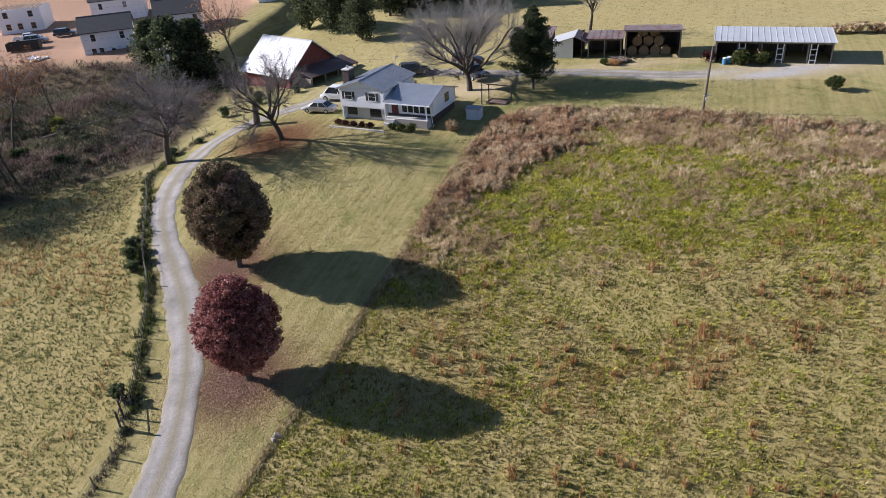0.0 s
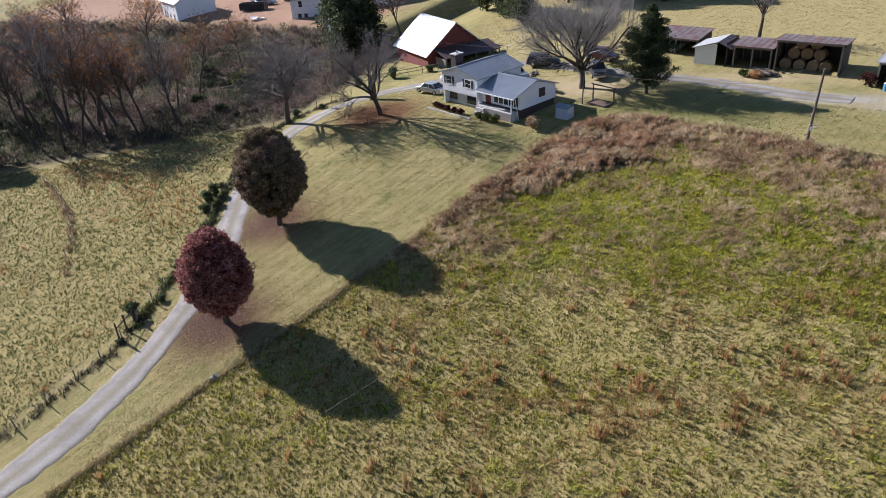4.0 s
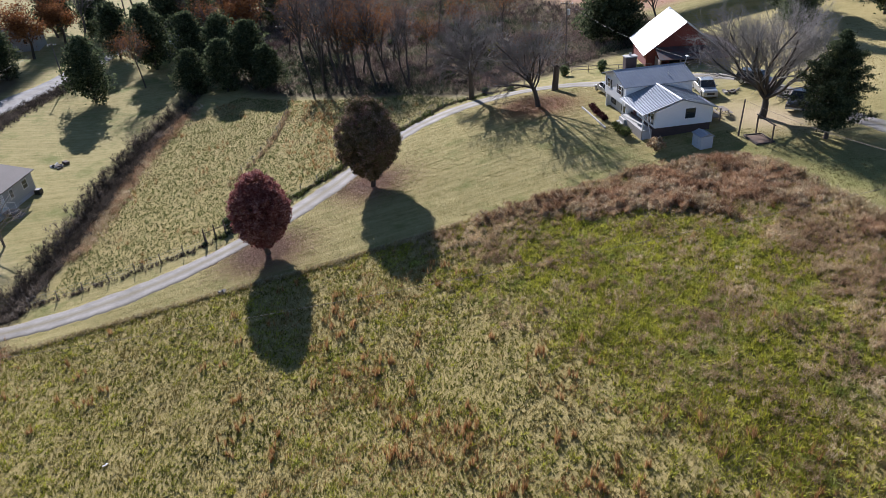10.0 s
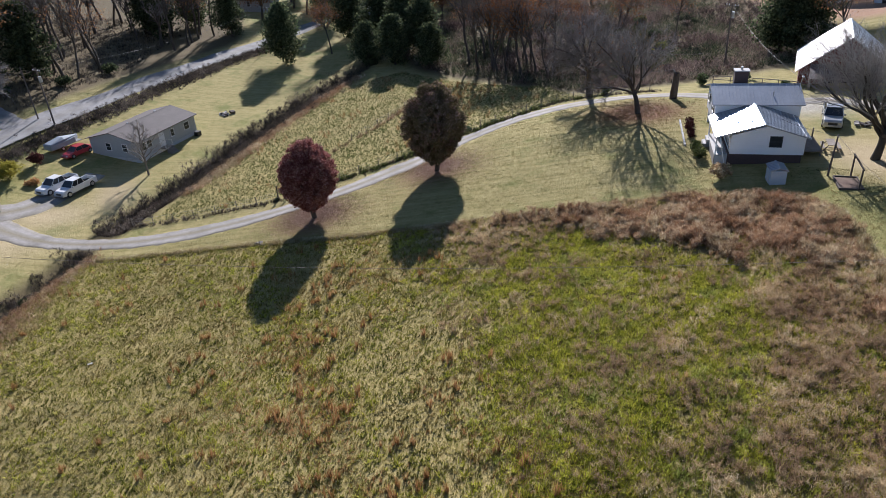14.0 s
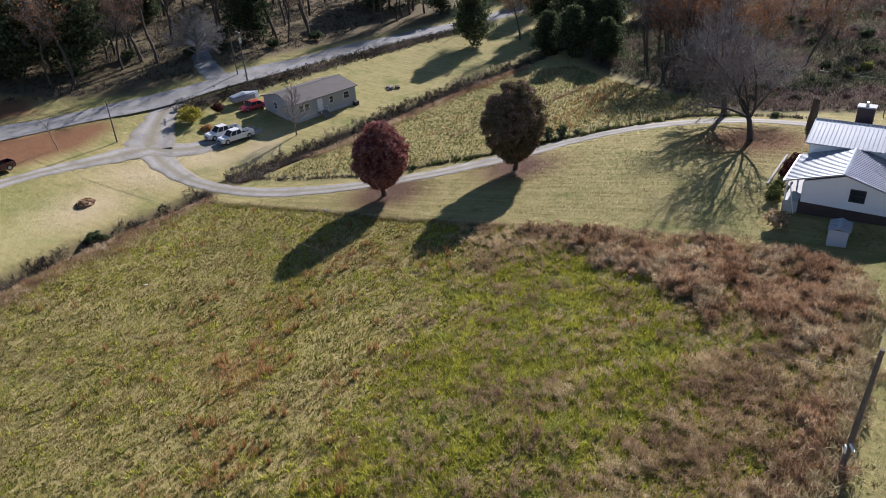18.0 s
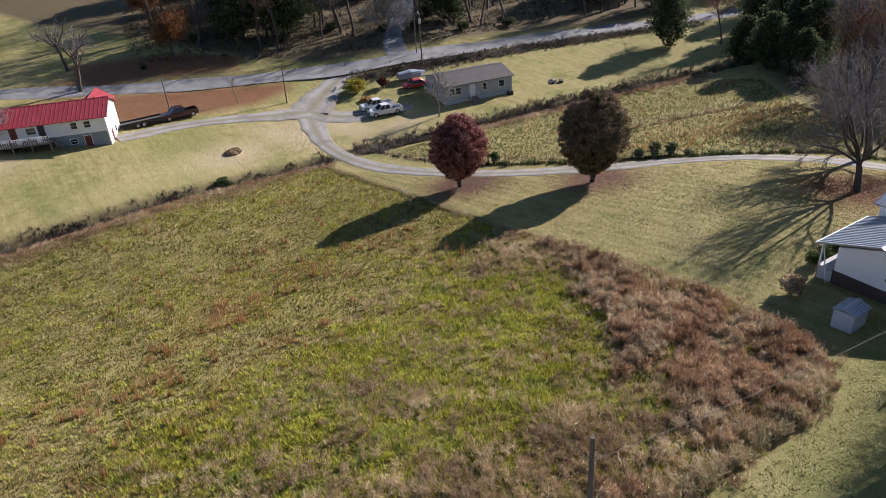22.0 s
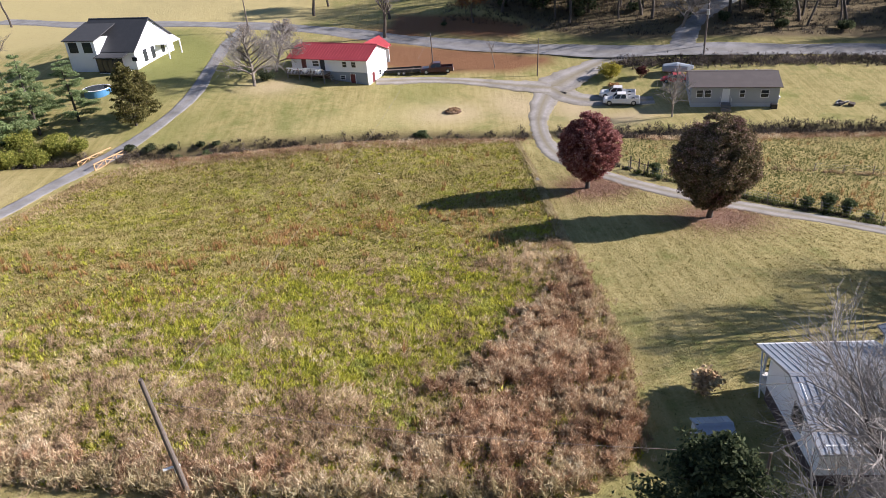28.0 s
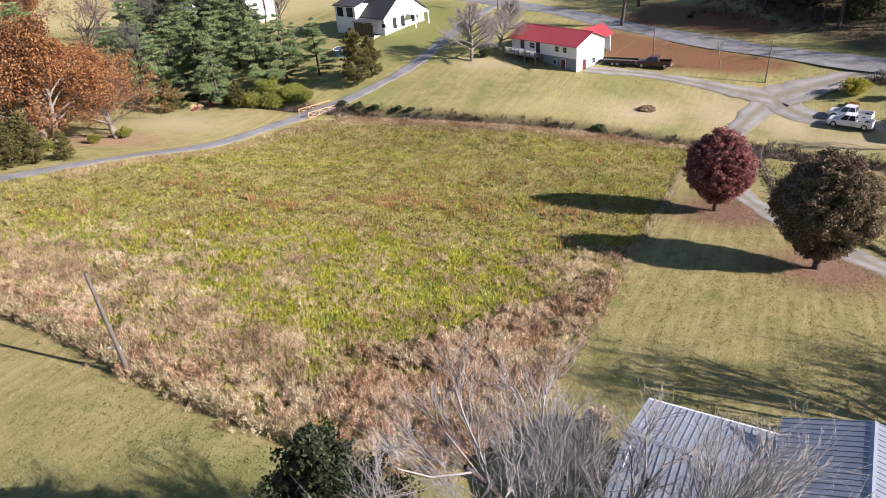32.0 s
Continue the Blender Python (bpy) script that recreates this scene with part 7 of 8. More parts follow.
def debris(name, x, y, label, category, n, mats, size, seed, flat=0.5):
    """A small heap of odd boards or stones."""
    r = thing(name, x, y, None, 0, label, category)
    rs = np.random.RandomState(seed)
    for k in range(n):
        w = rs.uniform(0.3, 1.0, 3) * size
        m = pose(rs.normal(0, size * 0.6), rs.normal(0, size * 0.6), 0.1 + w[2] * flat * 0.3, rs.uniform(-25, 25), rs.uniform(-25, 25), rs.uniform(0, 360))
        part("piece", box(-w[0] / 2, w[0] / 2, -w[1] / 2, w[1] / 2, -w[2] * flat / 2, w[2] * flat / 2, 0.03), mats[k % len(mats)], r, at=m)
    return r


debris("fire_pit", -71.4, 29.4, "dark heap of boards and ashes on the lawn", "fire pit", 9, (M_BLACK, M_DARK_WOOD, M_CONCRETE), 1.0, 3)
debris("field_stone", -14.0, 36.2, "pale stone in the mown verge", "stone", 3, (M_STONE,), 0.5, 4)
debris("white_scrap", 2.0, 22.3, "scrap of white plastic in the grass", "litter", 2, (M_WHITE_PLAIN,), 0.35, 5, 0.3)
debris("lumber_pile", 57.5, -5.2, "pile of reddish broken lumber at the wood's edge", "lumber", 16, (M_BARN_RED, M_NEW_WOOD, M_DARK_WOOD), 1.6, 6, 0.15)
debris("stone_ring", -6.2, 100.6, "ring of dark stones on the grass", "fire pit", 9, (M_STONE, M_DARK_WOOD), 0.7, 7)
debris("scrap_heap", 24.0, 100.6, "heap of brush and scrap before the sheds", "scrap", 14, (M_DARK_WOOD, M_OLD_WOOD, M_STEEL), 1.1, 8, 0.3)
debris("site_lumber", -83, 141.5, "stack of pale building lumber on red soil", "lumber", 10, (M_NEW_WOOD, M_WRAP), 1.8, 9, 0.2)
def mound(x, y, wide, high, seed):
    """A low heap, humped and frayed at its rim."""
    root = thing("mulch_heap", x, y, None, 0, "low mound of brown mulch in the lawn", "mound")
    bm = bmesh.new()
    bmesh.ops.create_icosphere(bm, subdivisions=4, radius=1.0)
    for v in bm.verts:
        n = 1 + 0.35 * noise.noise(v.co * 1.7 + Vector((seed, 0, 0))) + 0.15 * noise.noise(v.co * 5.0)
        v.co = Vector((v.co.x * wide * n, v.co.y * wide * 0.75 * n, v.co.z * high * n - 0.1))
    part("heap", bm, M_SOIL, root)
    r = np.random.RandomState(int(seed))
    a, d = r.uniform(0, 6.283, 500), np.sqrt(r.rand(500))
    c = np.stack([d * wide * np.cos(a), d * wide * 0.75 * np.sin(a), high * np.sqrt(np.maximum(0, 1 - d * d)) + 0.02], 1)
    part("stubble", leaf_quads("stubble", c, (0.05, 0.18), M_RUST, 11), None, root)


mound(-16.9, 2.4, 1.35, 0.55, 10.0)


def brush_pile(x, y, n, long, seed, label):
    """Cut limbs thrown in a heap."""
    root = thing("brush_pile", x, y, None, 0, label, "brush pile")
    r = np.random.RandomState(seed)
    for k in range(n):
        a = r.uniform(0, 6.283)
        limb = Wood(seed + k)
        limb.limb((r.normal(0, 1.1), r.normal(0, 0.8), r.uniform(0.05, 0.5)), (math.cos(a), math.sin(a), r.uniform(-0.05, 0.25)), long * r.uniform(0.5, 1.1), r.uniform(0.04, 0.10), 0.015, 4, 5, 0.12, -0.03)
        part("limb", limb.mesh("limb", M_TWIG), None, root)


brush_pile(-2.2, 104.2, 26, 3.2, 361, "heap of cut grey limbs behind the house")
brush_pile(0.6, 102.8, 20, 2.8, 391, "low heap of dark cut branches on the grass")
brush_pile(24.2, 101.2, 18, 2.4, 421, "tangle of dead branches before the hay shed")


def dumpster():
    r = thing("dumpster", -90.8, 150.6, None, 14, "long open dark dumpster on the building site", "dumpster")
    part("floor", box(-3.2, 3.2, -1.15, 1.15, 0.15, 0.25), M_BLACK, r)
    for s in (-1, 1):
        part("side_wall", box(-3.2, 3.2, s * 1.15 - 0.05, s * 1.15 + 0.05, 0.25, 1.7), M_BLACK, r)
        part("end_wall", box(s * 3.15 - 0.05, s * 3.15 + 0.05, -1.1, 1.1, 0.25, 1.7), M_BLACK, r)
        for k in range(8):
            part("stiffener", box(-3.0 + k * 0.82, -2.9 + k * 0.82, s * 1.2 - 0.05, s * 1.2 + 0.05, 0.2, 1.65), M_BLACK, r)


dumpster()


def blue_drum(x, y):
    r = thing("blue_drum", x, y, None, 0, "blue plastic drum by the machine shed", "drum", "blue drums")
    part("barrel", rod((0, 0, 0), (0, 0, 0.85), 0.29, 0.29, 14), M_TARP, r)
    part("lid", rod((0, 0, 0.85), (0, 0, 0.9), 0.3, 0.28, 14), M_WHITE_PLAIN, r)


blue_drum(36.6, 95.0)
blue_drum(37.3, 95.3)


def pool():
    r = thing("wading_pool", 36.5, -27.0, None, 0, "round blue above-ground pool", "pool")
    part("wall", rod((0, 0, -0.3), (0, 0, 0.9), 2.2, 2.2, 28), M_TARP, r)
    part("rim", rod((0, 0, 0.9), (0, 0, 0.98), 2.3, 2.3, 28), M_WHITE_PLAIN, r)
    part("water", rod((0, 0, 0.981), (0, 0, 0.99), 2.05, 2.05, 28), M_GLASS, r, "dark still water")


pool()


def mailboxes():
    r = thing("mailbox_row", -52.5, -2.6, None, -50, "row of dark mailboxes at the road", "mailbox")
    part("plank", box(-1.2, 1.2, -0.12, 0.12, 0.95, 1.0), M_OLD_WOOD, r)
    for s in (-0.9, 0.9):
        part("post", box(s - 0.05, s + 0.05, -0.05, 0.05, -0.3, 0.95), M_OLD_WOOD, r)
    for k in range(4):
        part("mailbox", box(-1.0 + k * 0.52, -0.75 + k * 0.52, -0.25, 0.25, 1.0, 1.24, 0.04), M_BLACK, r)


mailboxes()

# ---- shrubs by the house ----
for k, (lx, ly, h, w) in enumerate(((-2.6, -1.7, 0.85, 1.15), (-1.4, -1.8, 0.8, 1.2), (-0.2, -1.9, 0.85, 1.2), (1.0, -1.9, 0.8, 1.15), (2.2, -2.0, 0.9, 1.25))):
    bush("shrub", *on_house(lx, ly), h, w, M_SHRUB_MAROON, 200 + k, "clipped rounded maroon-brown shrub by the front wall", 700, (0.05, 0.1), "shrub")
for k, (lx, ly, h, w) in enumerate(((5.2, -1.6, 1.0, 1.4), (6.4, -1.7, 1.1, 1.5), (7.8, -1.6, 1.3, 1.8))):
    bush("shrub", *on_house(lx, ly), h, w, M_BUSH_GREEN, 210 + k, "dark green shrub before the porch", 900, (0.05, 0.11), "shrub")
bush("twiggy_shrub", -0.6, 80.6, 1.8, 2.4, M_WEED, 220, "bare twiggy shrub at the house corner", 1500, (0.05, 0.16), "shrub")
edging = thing("bed_edging", *on_house(0.0, -2.7), None, -24.8, "low stone edging of the flower bed", "edging")
for k in range(16):
    part("stone", box(-3.4 + k * 0.5, -2.95 + k * 0.5, -0.1, 0.1, -0.3, 0.14, 0.03), M_CONCRETE, edging)

# ---- dark cedars along the drive ----
small_cedar = bush("small_cedar", -26.9, 41.5, 1.9, 1.5, M_JUNIPER, 231, "small dark cedar bush on the fence line", 2400, (0.05, 0.12), "bush")
for x, y, s in ((-25.4, 38.2, 0.55), (-25.7, 43.9, 0.6), (-32.3, 58.7, 1.1), (-33.2, 60.4, 1.15), (-33.7, 62.2, 1.1), (-34.2, 64.1, 0.8), (-34.9, 68.0, 0.6), (-36.6, 74.0, 0.5), (-36.8, 85.2, 0.9), (-34.2, 88.0, 0.8), (-33.6, 98, 1.3), (-29, 101.5, 1.2), (-24, 104, 1.1), (-8.8, 9.2, 1.7), (-9.6, 9.8, 1.1), (-21.5, 15.0, 0.7), (22, 2.0, 1.0), (26, 1.2, 0.9)):
    again(small_cedar, x, y, s * 0.95, x * 37 % 360, sz=s * (0.6 + 0.55 * ((x * 7.3 + y * 3.1) % 1.0)))

# ---- prototypes of the wood and their repeats ----
TALL = [(13, 0.42, 0.6, 0.03, 8, 8), (6, 0.55, 0.6, 0.03, 5, 4), (6, 0.55, 0.6, 0.02, 3, 3), (0, 0, 0, 0, 3, 2)]
WIDE = [(9, 0.75, 0.7, 0.02, 8, 5), (6, 0.55, 0.6, 0.02, 5, 4), (6, 0.55, 0.6, 0.01, 3, 3), (0, 0, 0, 0, 3, 2)]
tall_a = bare_tree("bare_tree", -74.5, 76.2, TALL, 13.0, 0.26, 301, "tall leafless tree in the valley wood", floor=0.02)
tall_b = bare_tree("bare_tree", -84.2, 79.9, TALL, 11.5, 0.24, 303, "tall tree keeping a few rusty leaves", leaves=(M_OAK_LEAF, 700, (0.10, 0.2), 0.6), floor=0.02)
tall_c = bare_tree("bare_tree", -77.3, 85.9, TALL, 12.0, 0.22, 305, "slender tree with thin orange leaves", leaves=(M_ORANGE_LEAF, 1500, (0.10, 0.2), 0.7), floor=0.02)
wide_a = bare_tree("bare_tree", 11.2, -19.4, [(28, 0.55, 0.95, 0.03, 9, 8), (9, 0.5, 0.65, 0.02, 5, 4), (8, 0.55, 0.6, 0.01, 3, 3), (6, 0.6, 0.6, 0, 3, 2), (0, 0, 0, 0, 3, 2)], 9.6, 0.30, 307, "pale leafless tree with a broad twiggy crown", M_BARK_PALE, M_TWIG_PALE, (M_WEED, 700, (0.05, 0.10), 0.25), floor=0.010)
wide_b = bare_tree("bare_tree", -23.2, -47.9, WIDE, 6.0, 0.34, 309, "leafless grey tree at the roadside", M_BARK, M_TWIG, floor=0.02)
OAK = [(21, 0.50, 0.85, 0.03, 8, 8), (6, 0.55, 0.65, 0.02, 5, 4), (5, 0.55, 0.6, 0.01, 3, 3), (0, 0, 0, 0, 3, 2)]
oak = bare_tree("oak_tree", 66.5, 23.5, OAK, 12.5, 0.40, 311, "large oak with rust-orange autumn leaves", M_BARK_PALE, M_TWIG, (M_OAK_LEAF, 15000, (0.09, 0.20), 0.55))
maple = bare_tree("orange_tree", -37.4, -34.6, WIDE, 4.8, 0.28, 313, "tree with glowing orange leaves by the road", M_BARK, M_TWIG, (M_ORANGE_LEAF, 6000, (0.10, 0.22), 0.6))
cedar = evergreen("cedar_tree", 31.0, -10.6, 9.8, 7.6, foliage("olive_cedar", [(0, (0.08, 0.08, 0.026)), (0.6, (0.20, 0.185, 0.06)), (1, (0.34, 0.29, 0.12))], 0.45), 315, "olive-brown cedar beside the lane", 9000, (0.10, 0.22))
dark_cedar = evergreen("cedar_tree", -103.2, 40.5, 12.5, 10.0, M_CEDAR, 317, "large dark cedar at the lawn's end", 9500, (0.15, 0.36), 0.03, rag=0.5, full=0.5, puffy=2.3, boughs=170)
pine = evergreen("pine_tree", 45.0, -14.5, 13.0, 9.4, M_PINE, 319, "soft blue-green pine with open boughs", 26000, (0.05, 0.15), 0.12, 13, rag=0.5)
scrub = bush("thicket_bush", 41.7, -8.0, 2.6, 3.4, foliage("yellow_green_leaves", [(0, (0.12, 0.15, 0.03)), (0.6, (0.36, 0.37, 0.075)), (1, (0.60, 0.56, 0.15))], 0.45), 321, "yellow-green thicket bush by the bridge", 5200, (0.05, 0.12))
brush = bush("brush_clump", -60.3, 103.2, 2.0, 3.6, M_VALLEY, 323, "leafless brown brush clump", 2200, (0.06, 0.22))
dark_bush = bush("dark_bush", -74, -12, 2.2, 3.4, M_CEDAR, 325, "dark evergreen bush under the trees", 1800, (0.10, 0.2))
yellow = bush("forsythia_bush", -48.0, 1.0, 3.2, 5.2, M_BUSH_YELLOW, 327, "rounded bush with bright yellow leaves", 4200, (0.08, 0.17))
bush("maroon_bush", -52.5, 3.6, 2.4, 2.6, M_SHRUB_MAROON, 329, "dark maroon bush behind the yellow one", 1500, (0.08, 0.16))
bush("grass_mound", -46.2, 4.4, 0.9, 2.2, M_SEDGE, 331, "clump of pale ornamental grass", 900, (0.08, 0.3))
bush("house_bush", -11.9, -19.0, 1.9, 2.6, M_SHRUB_MAROON, 333, "brown rounded bush at the house end", 1200, (0.07, 0.15))
bush("shed_bush", 38.6, 94.2, 2.4, 3.8, M_BUSH_GREEN, 335, "sprawling green bush before the machine shed", 2600, (0.08, 0.18))
bush("shed_bush", 40.9, 93.2, 1.9, 2.6, M_BUSH_GREEN, 336, "green bush beside the shed posts", 1500, (0.08, 0.18))
bush("red_bush", 35.2, 96.6, 2.0, 2.4, M_SHRUB_MAROON, 337, "reddish bush at the shed corner", 1200, (0.08, 0.16))
bush("weedy_mound", 44.4, 81.0, 2.0, 2.6, M_BUSH_GREEN, 338, "green bush grown over a stump", 1700, (0.07, 0.16))
for k, (x, y, h, w) in enumerate(((57.0, 106.4, 1.6, 3.0), (59.6, 105.6, 2.0, 3.2), (62.4, 105.0, 1.5, 3.4), (65.5, 104.6, 1.8, 3.0))):
    bush("field_bush", x, y, h, w, M_WEED, 350 + k, "brown dead brush at the field's edge", 1300, (0.08, 0.22))
bush("low_bush", 21.5, 100.2, 1.1, 1.6, M_BUSH_GREEN, 339, "low green bush at the drive's edge", 900, (0.06, 0.12))
bush("low_bush", 23.0, 99.7, 0.9, 2.4, M_SEDGE, 340, "flattened tan bush at the drive's edge", 900, (0.06, 0.16))
bare_tree("young_tree", -46.8, 19.6, [(24, 0.5, 0.6, 0.05, 6, 6), (8, 0.5, 0.55, 0.03, 4, 3), (7, 0.5, 0.5, 0.02, 3, 3), (0, 0, 0, 0, 3, 2)], 7.4, 0.15, 341, "young leafless tree before the mobile home", M_BARK_PALE, M_TWIG_PALE)
bare_tree("sapling", -31.2, -11.5, [(12, 0.38, 0.55, 0.04, 6, 6), (4, 0.5, 0.5, 0.03, 4, 3), (0, 0, 0, 0, 3, 2)], 4.4, 0.07, 343, "thin pale sapling in the roadside lawn", M_BARK_PALE, M_TWIG_PALE)
stump = Wood(345)
stump_root = thing("snag", -26.7, 89.9, None, 0, "broken hollow tree trunk beside the drive", "tree", sink=0.2)
stump.limb((0, 0, 0), (0, 0.05, 1), 3.6, 0.5, 0.36, 6, 12, 0.05, 0)
stump.limb((0.1, 0, 3.2), (-0.8, 0.2, 0.7), 1.0, 0.22, 0.1, 3, 8, 0.1, 0)
part("trunk", stump.mesh("trunk", M_BARK), None, stump_root)

for root, spots in (
        (tall_a, [(-72.5, 85.2, 1.05), (-63.5, 81.0, 0.9), (-68.0, 78.2, 1.0), (-76.5, 79.5, 1.1), (-60.5, 86.0, 0.8), (-57.4, 84.0, 0.7), (-81, 76, 1.1), (-88, 88, 1.1), (-104, 92, 1.1), (58, -44, 0.8), (52, -38, 0.7), (76, -36, 0.9), (71, -9, 0.8), (-9, 156, 0.9), (58, -100, 1.0)]),
        (tall_b, [(-79, 88, 1.1), (-92, 84, 1.0), (-38.5, 124.4, 0.9), (-100, 100, 1.0), (86, -20, 1.0), (93, -40, 1.0)]),
        (tall_c, [(-106, 50.6, 0.75), (-82, 84, 1.05), (-69, 80, 0.95), (-73.5, 79.0, 1.0), (-65.5, 84.5, 0.9), (-110, 84, 1.0), (-112, 70, 0.9)]),
        (wide_a, [(-71, -9, 1.0), (6.3, -25.0, 0.9), (76, 8, 0.9)]),
        (wide_b, [(23.0, 119.5, 0.85), (-18.2, -36.4, 1.15), (-9, -60, 1.1), (-55, -48, 1.1), (-12, 150, 0.9), (62, -30, 0.9), (-142, 20, 1.0)]),
        (oak, [(62.5, 15.5, 0.85), (73, 17, 1.1), (80, 26, 1.2), (71, 31, 1.0), (86, 12, 1.2), (78, 42, 1.1), (92, 34, 1.2), (68, 24, 1.2), (75, 34, 1.25), (84, 48, 1.2), (66, 10, 1.0)]),
        (maple, [(-147.6, 35.2, 1.3), (-14, -66, 1.1), (-48, -55, 1.0), (-66, -50, 1.0), (-160, 44, 1.2)]),
        (dark_cedar, [(-94.4, 57.5, 0.75), (-90.1, 62.5, 0.8), (-84.4, 69.1, 0.7), (-94.3, 69.5, 0.95), (-101, 66, 1.0), (-109, 62, 1.0), (-118, 56, 1.1), (-47.4, 119.7, 1.0), (-44.9, 123, 0.9), (-54.2, 127.8, 0.75), (-22.9, 140, 0.9), (-16.5, 131, 0.7), (-12.4, 148, 1.0), (-125, 70, 1.1), (-135, 52, 1.0), (-140, 66, 1.1), (-173, 45, 1.2), (-130, 28, 0.9), (60, -36, 0.9), (-5, 150, 0.8), (70, -58, 0.9), (-29, 146, 0.8), (2, 156, 1.1), (9, 160, 1.2), (17, 158, 1.1), (25, 164, 1.2), (-2, 163, 1.2), (13, 168, 1.2), (34, 166, 1.1), (43, 172, 1.2), (6, 149, 0.8)]),
        (pine, [(72, -36, 1.2), (80, -28, 1.2), (66, -42, 1.1), (58, -26, 1.1), (39.4, -16.7, 0.85), (49.5, -13.5, 1.1), (55.3, -6.6, 1.0), (63.5, -19.5, 1.2), (61.8, -31, 1.2), (57.5, -15, 1.05), (65.7, -7.4, 1.0), (60, -22, 1.1), (67, -16, 1.1), (75, -12, 1.1), (52, -24, 1.0), (70, -28, 1.0), (45, -22, 0.7), (80, -3, 1.0)]),
        (cedar, [(29.0, -13.6, 0.75), (50.5, -3.5, 0.5), (62, -2, 0.6), (46.5, -5, 0.35), (61.8, 34.6, 0.55), (63.6, 36.6, 0.65), (59.2, 32.4, 0.4), (65, 31, 0.6)]),
        (scrub, [(39.2, -4.8, 1.1), (45.0, -4.8, 1.55), (48.5, -4.0, 1.3), (42.3, -5.6, 1.3), (51.5, -6.5, 1.4), (46.6, -8.5, 1.5), (65, 27.5, 0.8), (63, 20, 0.7), (61.5, 15, 0.8), (66, 33, 0.9), (60.5, 31.5, 0.7), (-64, 108, 0.8)]),
        (yellow, [(66.5, 30.8, 0.5), (-62.5, 105, 0.5)]),
        (dark_bush, [(-80, -8, 1.0), (-58, -26, 0.9), (-69, -22, 1.1), (-87, 0, 1.0), (-97, 6, 1.1), (-47, -40, 0.9), (-31.5, -36.5, 0.5), (8.6, -21.2, 0.9), (52, -8.5, 1.1), (55, -10, 1.2), (58.5, -9, 1.2), (48.5, -10.5, 1.0), (62, -11, 1.2), (66, -9, 1.2), (-12.8, -21.8, 0.75), (-91, -12, 1.2), (32.3, -2.3, 0.6), (29.5, -1.9, 0.65), (26.5, -1.2, 0.55), (22.5, -0.3, 0.5), (20.3, 0.2, 0.45), (-13.0, 12.6, 0.4)])):
    for x, y, s in spots:
        again(root, x, y, s, (x * 53 + y * 31) % 360)


def wood_fill(poly, n, kinds, seed, low, high, clear=()):
    """Strews trees over a tract, keeping to its inside and off the roads."""
    r = np.random.RandomState(seed)
    q = np.array(poly, float)
    made, kept = 0, []
    while made < n:
        x, y = r.uniform(q[:, 0].min(), q[:, 0].max()), r.uniform(q[:, 1].min(), q[:, 1].max())
        ax, ay = np.array([x]), np.array([y])
        if inside(ax, ay, poly)[0] < 1.5 or any(math.hypot(x - a, y - b) < 2.6 for a, b in kept):
            continue
        if min(from_line(ax, ay, ROAD)[0], from_line(ax, ay, UP_HILL)[0]) < 4.5 or any(math.hypot(x - a, y - b) < c for a, b, c in clear):
            continue
        kept.append((x, y))
        again(kinds[r.randint(len(kinds))], x, y, r.uniform(low, high), r.uniform(0, 360))
        made += 1


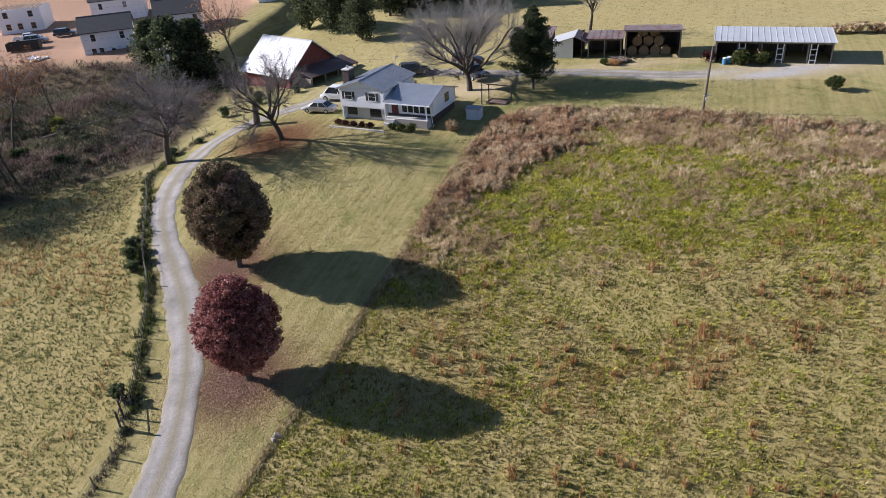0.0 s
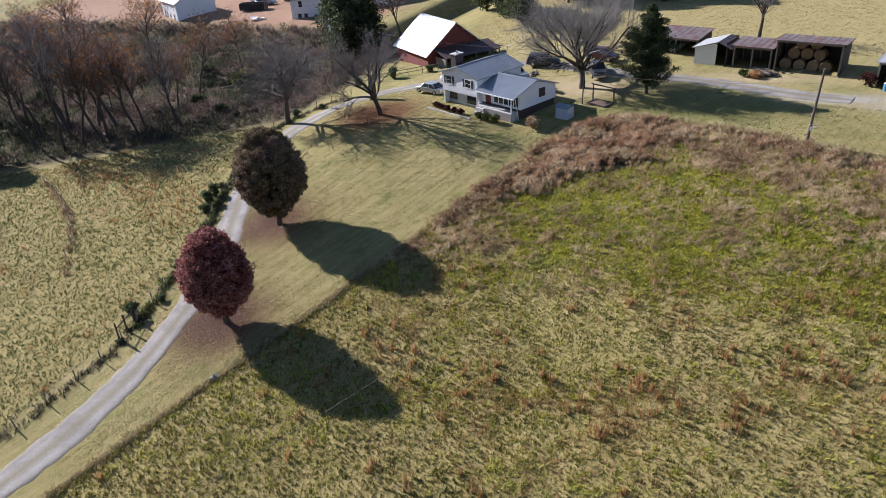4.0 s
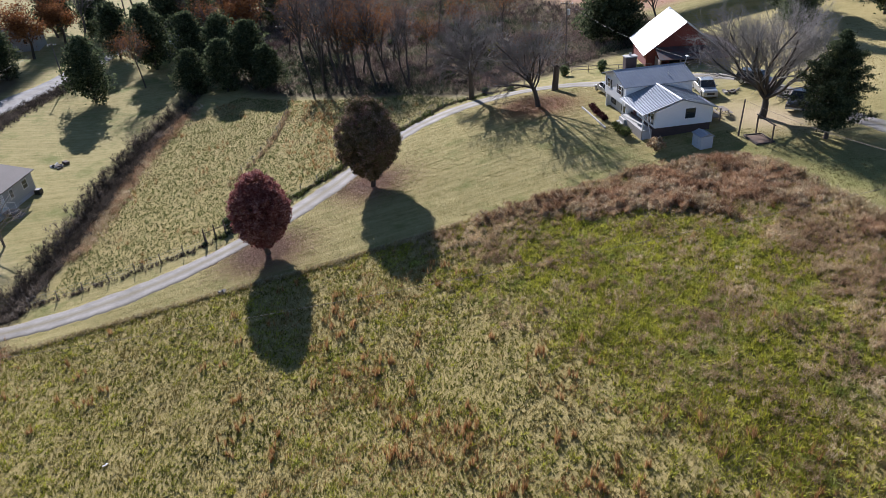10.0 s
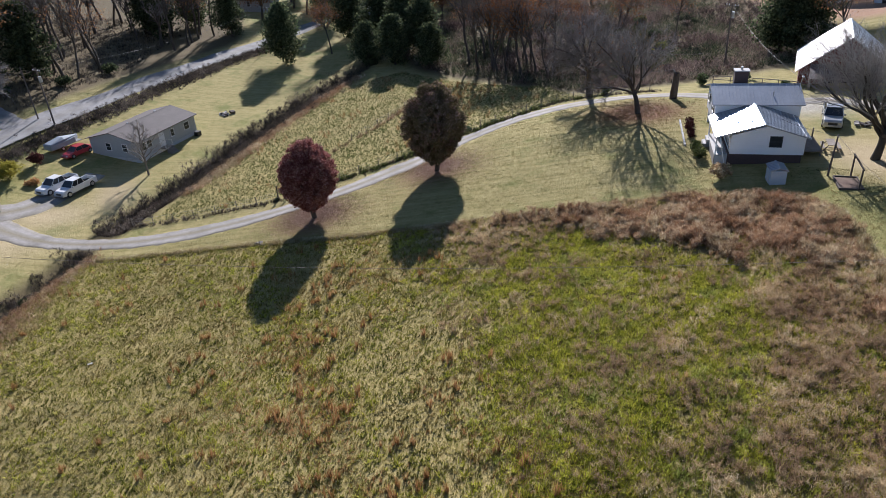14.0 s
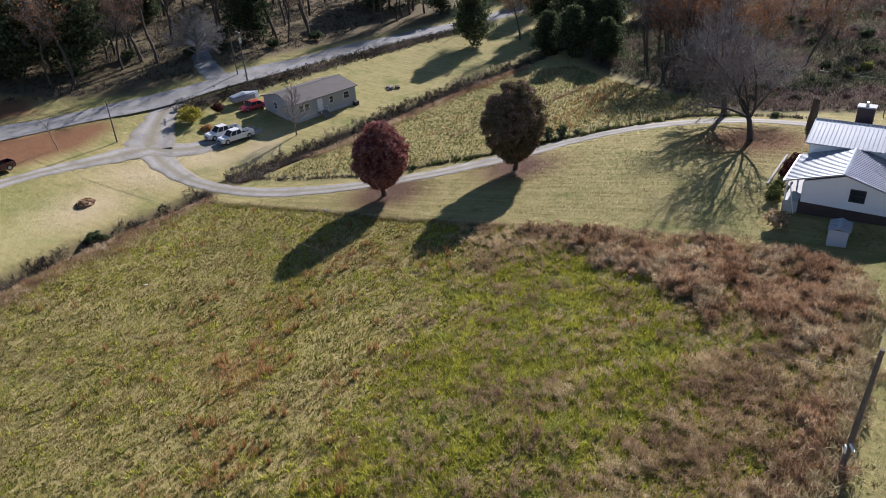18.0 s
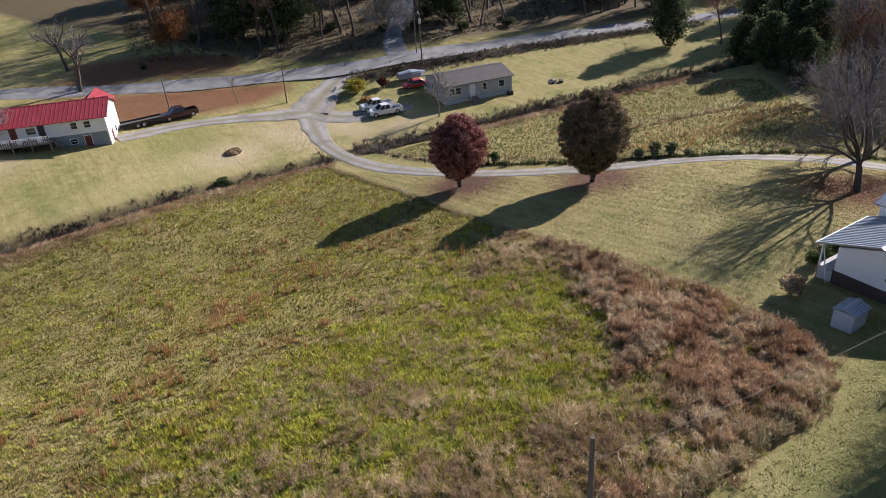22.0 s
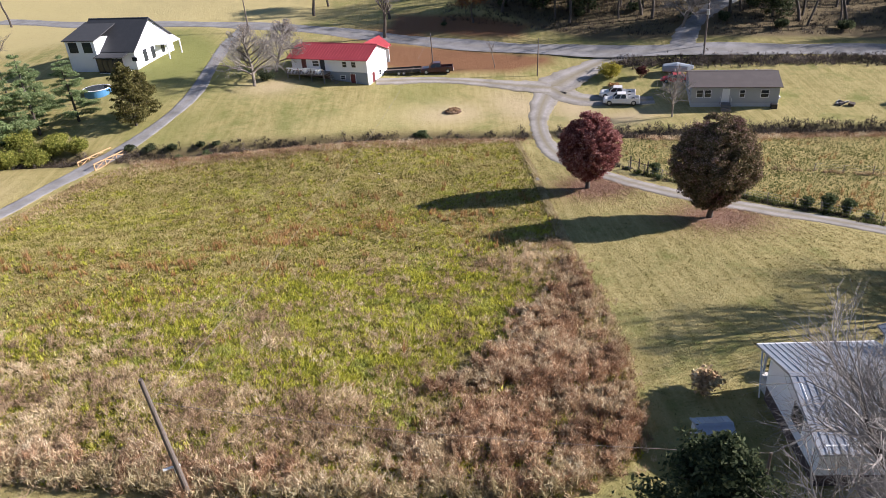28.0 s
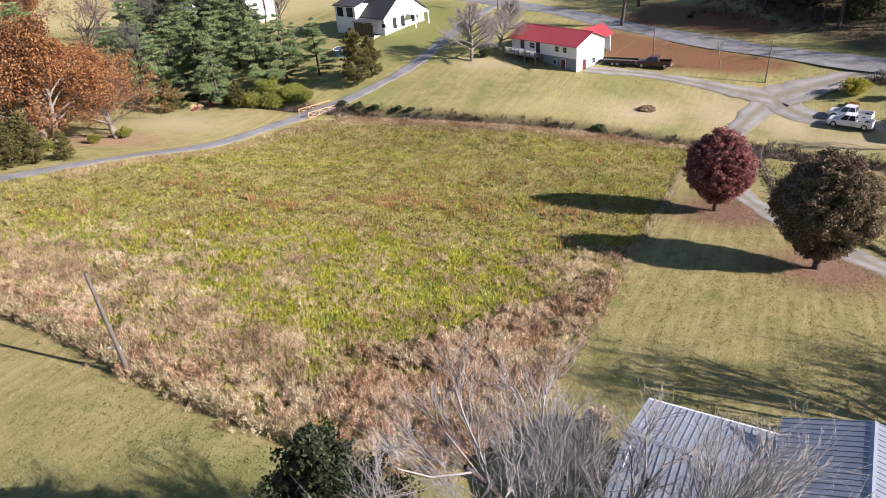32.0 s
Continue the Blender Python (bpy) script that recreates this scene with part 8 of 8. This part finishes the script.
wood_fill([(-64, -8), (-80, -2), (-95, 6), (-125, 28), (-150, 20), (-150, -60), (-60, -75), (-40, -45), (-46, -30)], 135, (tall_a, tall_b, tall_a, dark_cedar, tall_b, wide_b, tall_a), 401, 0.85, 1.35, ((-40, -30, 9),))
wood_fill([(-150, 30), (-118, 62), (-125, 85), (-185, 120), (-200, 60)], 34, (tall_a, tall_b, dark_cedar, tall_c, maple), 403, 0.8, 1.2, ((-130, 62, 8), (-154, 72, 8), (-158, 28, 9)))
wood_fill([(-60, 96), (-72, 88), (-100, 82), (-130, 100), (-120, 125), (-90, 128), (-64, 118)], 34, (tall_c, brush, dark_bush, brush, dark_bush, brush), 405, 0.6, 1.05)
wood_fill([(70, 60), (95, 10), (100, -60), (140, -60), (140, 70)], 26, (oak, pine, tall_a, oak), 407, 0.9, 1.2)
wood_fill([(45, -30), (60, -28), (100, -50), (90, -90), (60, -60)], 14, (pine, dark_cedar, tall_a), 409, 0.7, 1.0, ((66, -64, 12), (82, -72, 10)))
wood_fill([(-40, 86), (-58, 84), (-62, 98), (-48, 116), (-40, 112)], 24, (brush, dark_bush, brush), 411, 0.4, 0.9)
wood_fill([(-20, 215), (-120, 215), (-120, 240), (60, 250), (60, 225)], 18, (tall_a, dark_cedar, tall_b), 413, 0.9, 1.2)

wood_fill([(-30, 150), (-8, 152), (12, 160), (60, 176), (60, 200), (-30, 190)], 34, (dark_cedar, dark_cedar, tall_a), 415, 0.8, 1.15)


def valley_brush():
    x, y, r = scatter(VALLEY, 1.9, 61, 1.0)
    fluff("valley_undergrowth", x, y, M_VALLEY, 20, (0.4, 1.5), (0.3, 0.9), (0.14, 0.38), "tangled green-brown undergrowth of the valley", "undergrowth", 62, 0.8, 0.18)
    x, y, r = scatter([(-150, 22), (-94, 8), (-79, 1), (-66, -6), (-48, -22), (-30, -40), (-50, -70), (-150, -60)], 0.9, 63, 1.0)
    k = from_line(x, y, UP_HILL) > 3
    tufts("forest_undergrowth", x[k], y[k], M_SCRUB, 12, (0.3, 0.9), (0.3, 0.8), (0.03, 0.10), "dead undergrowth on the wooded slope", "undergrowth", 64, 0.6)


valley_brush()
log = Wood(351)
log_root = thing("fallen_tree", -63.0, 101.0, None, 0, "pale fallen tree lying in the brush", "log")
log.limb((0, 0, 0.9), (1, 0.75, 0.02), 15.0, 0.2, 0.07, 8, 8, 0.03, 0)
log.limb((4, 3, 1.0), (-0.3, 1, 0.3), 5.0, 0.1, 0.03, 4, 6, 0.1, 0)
part("trunk", log.mesh("trunk", M_BARK_PALE), None, log_root)
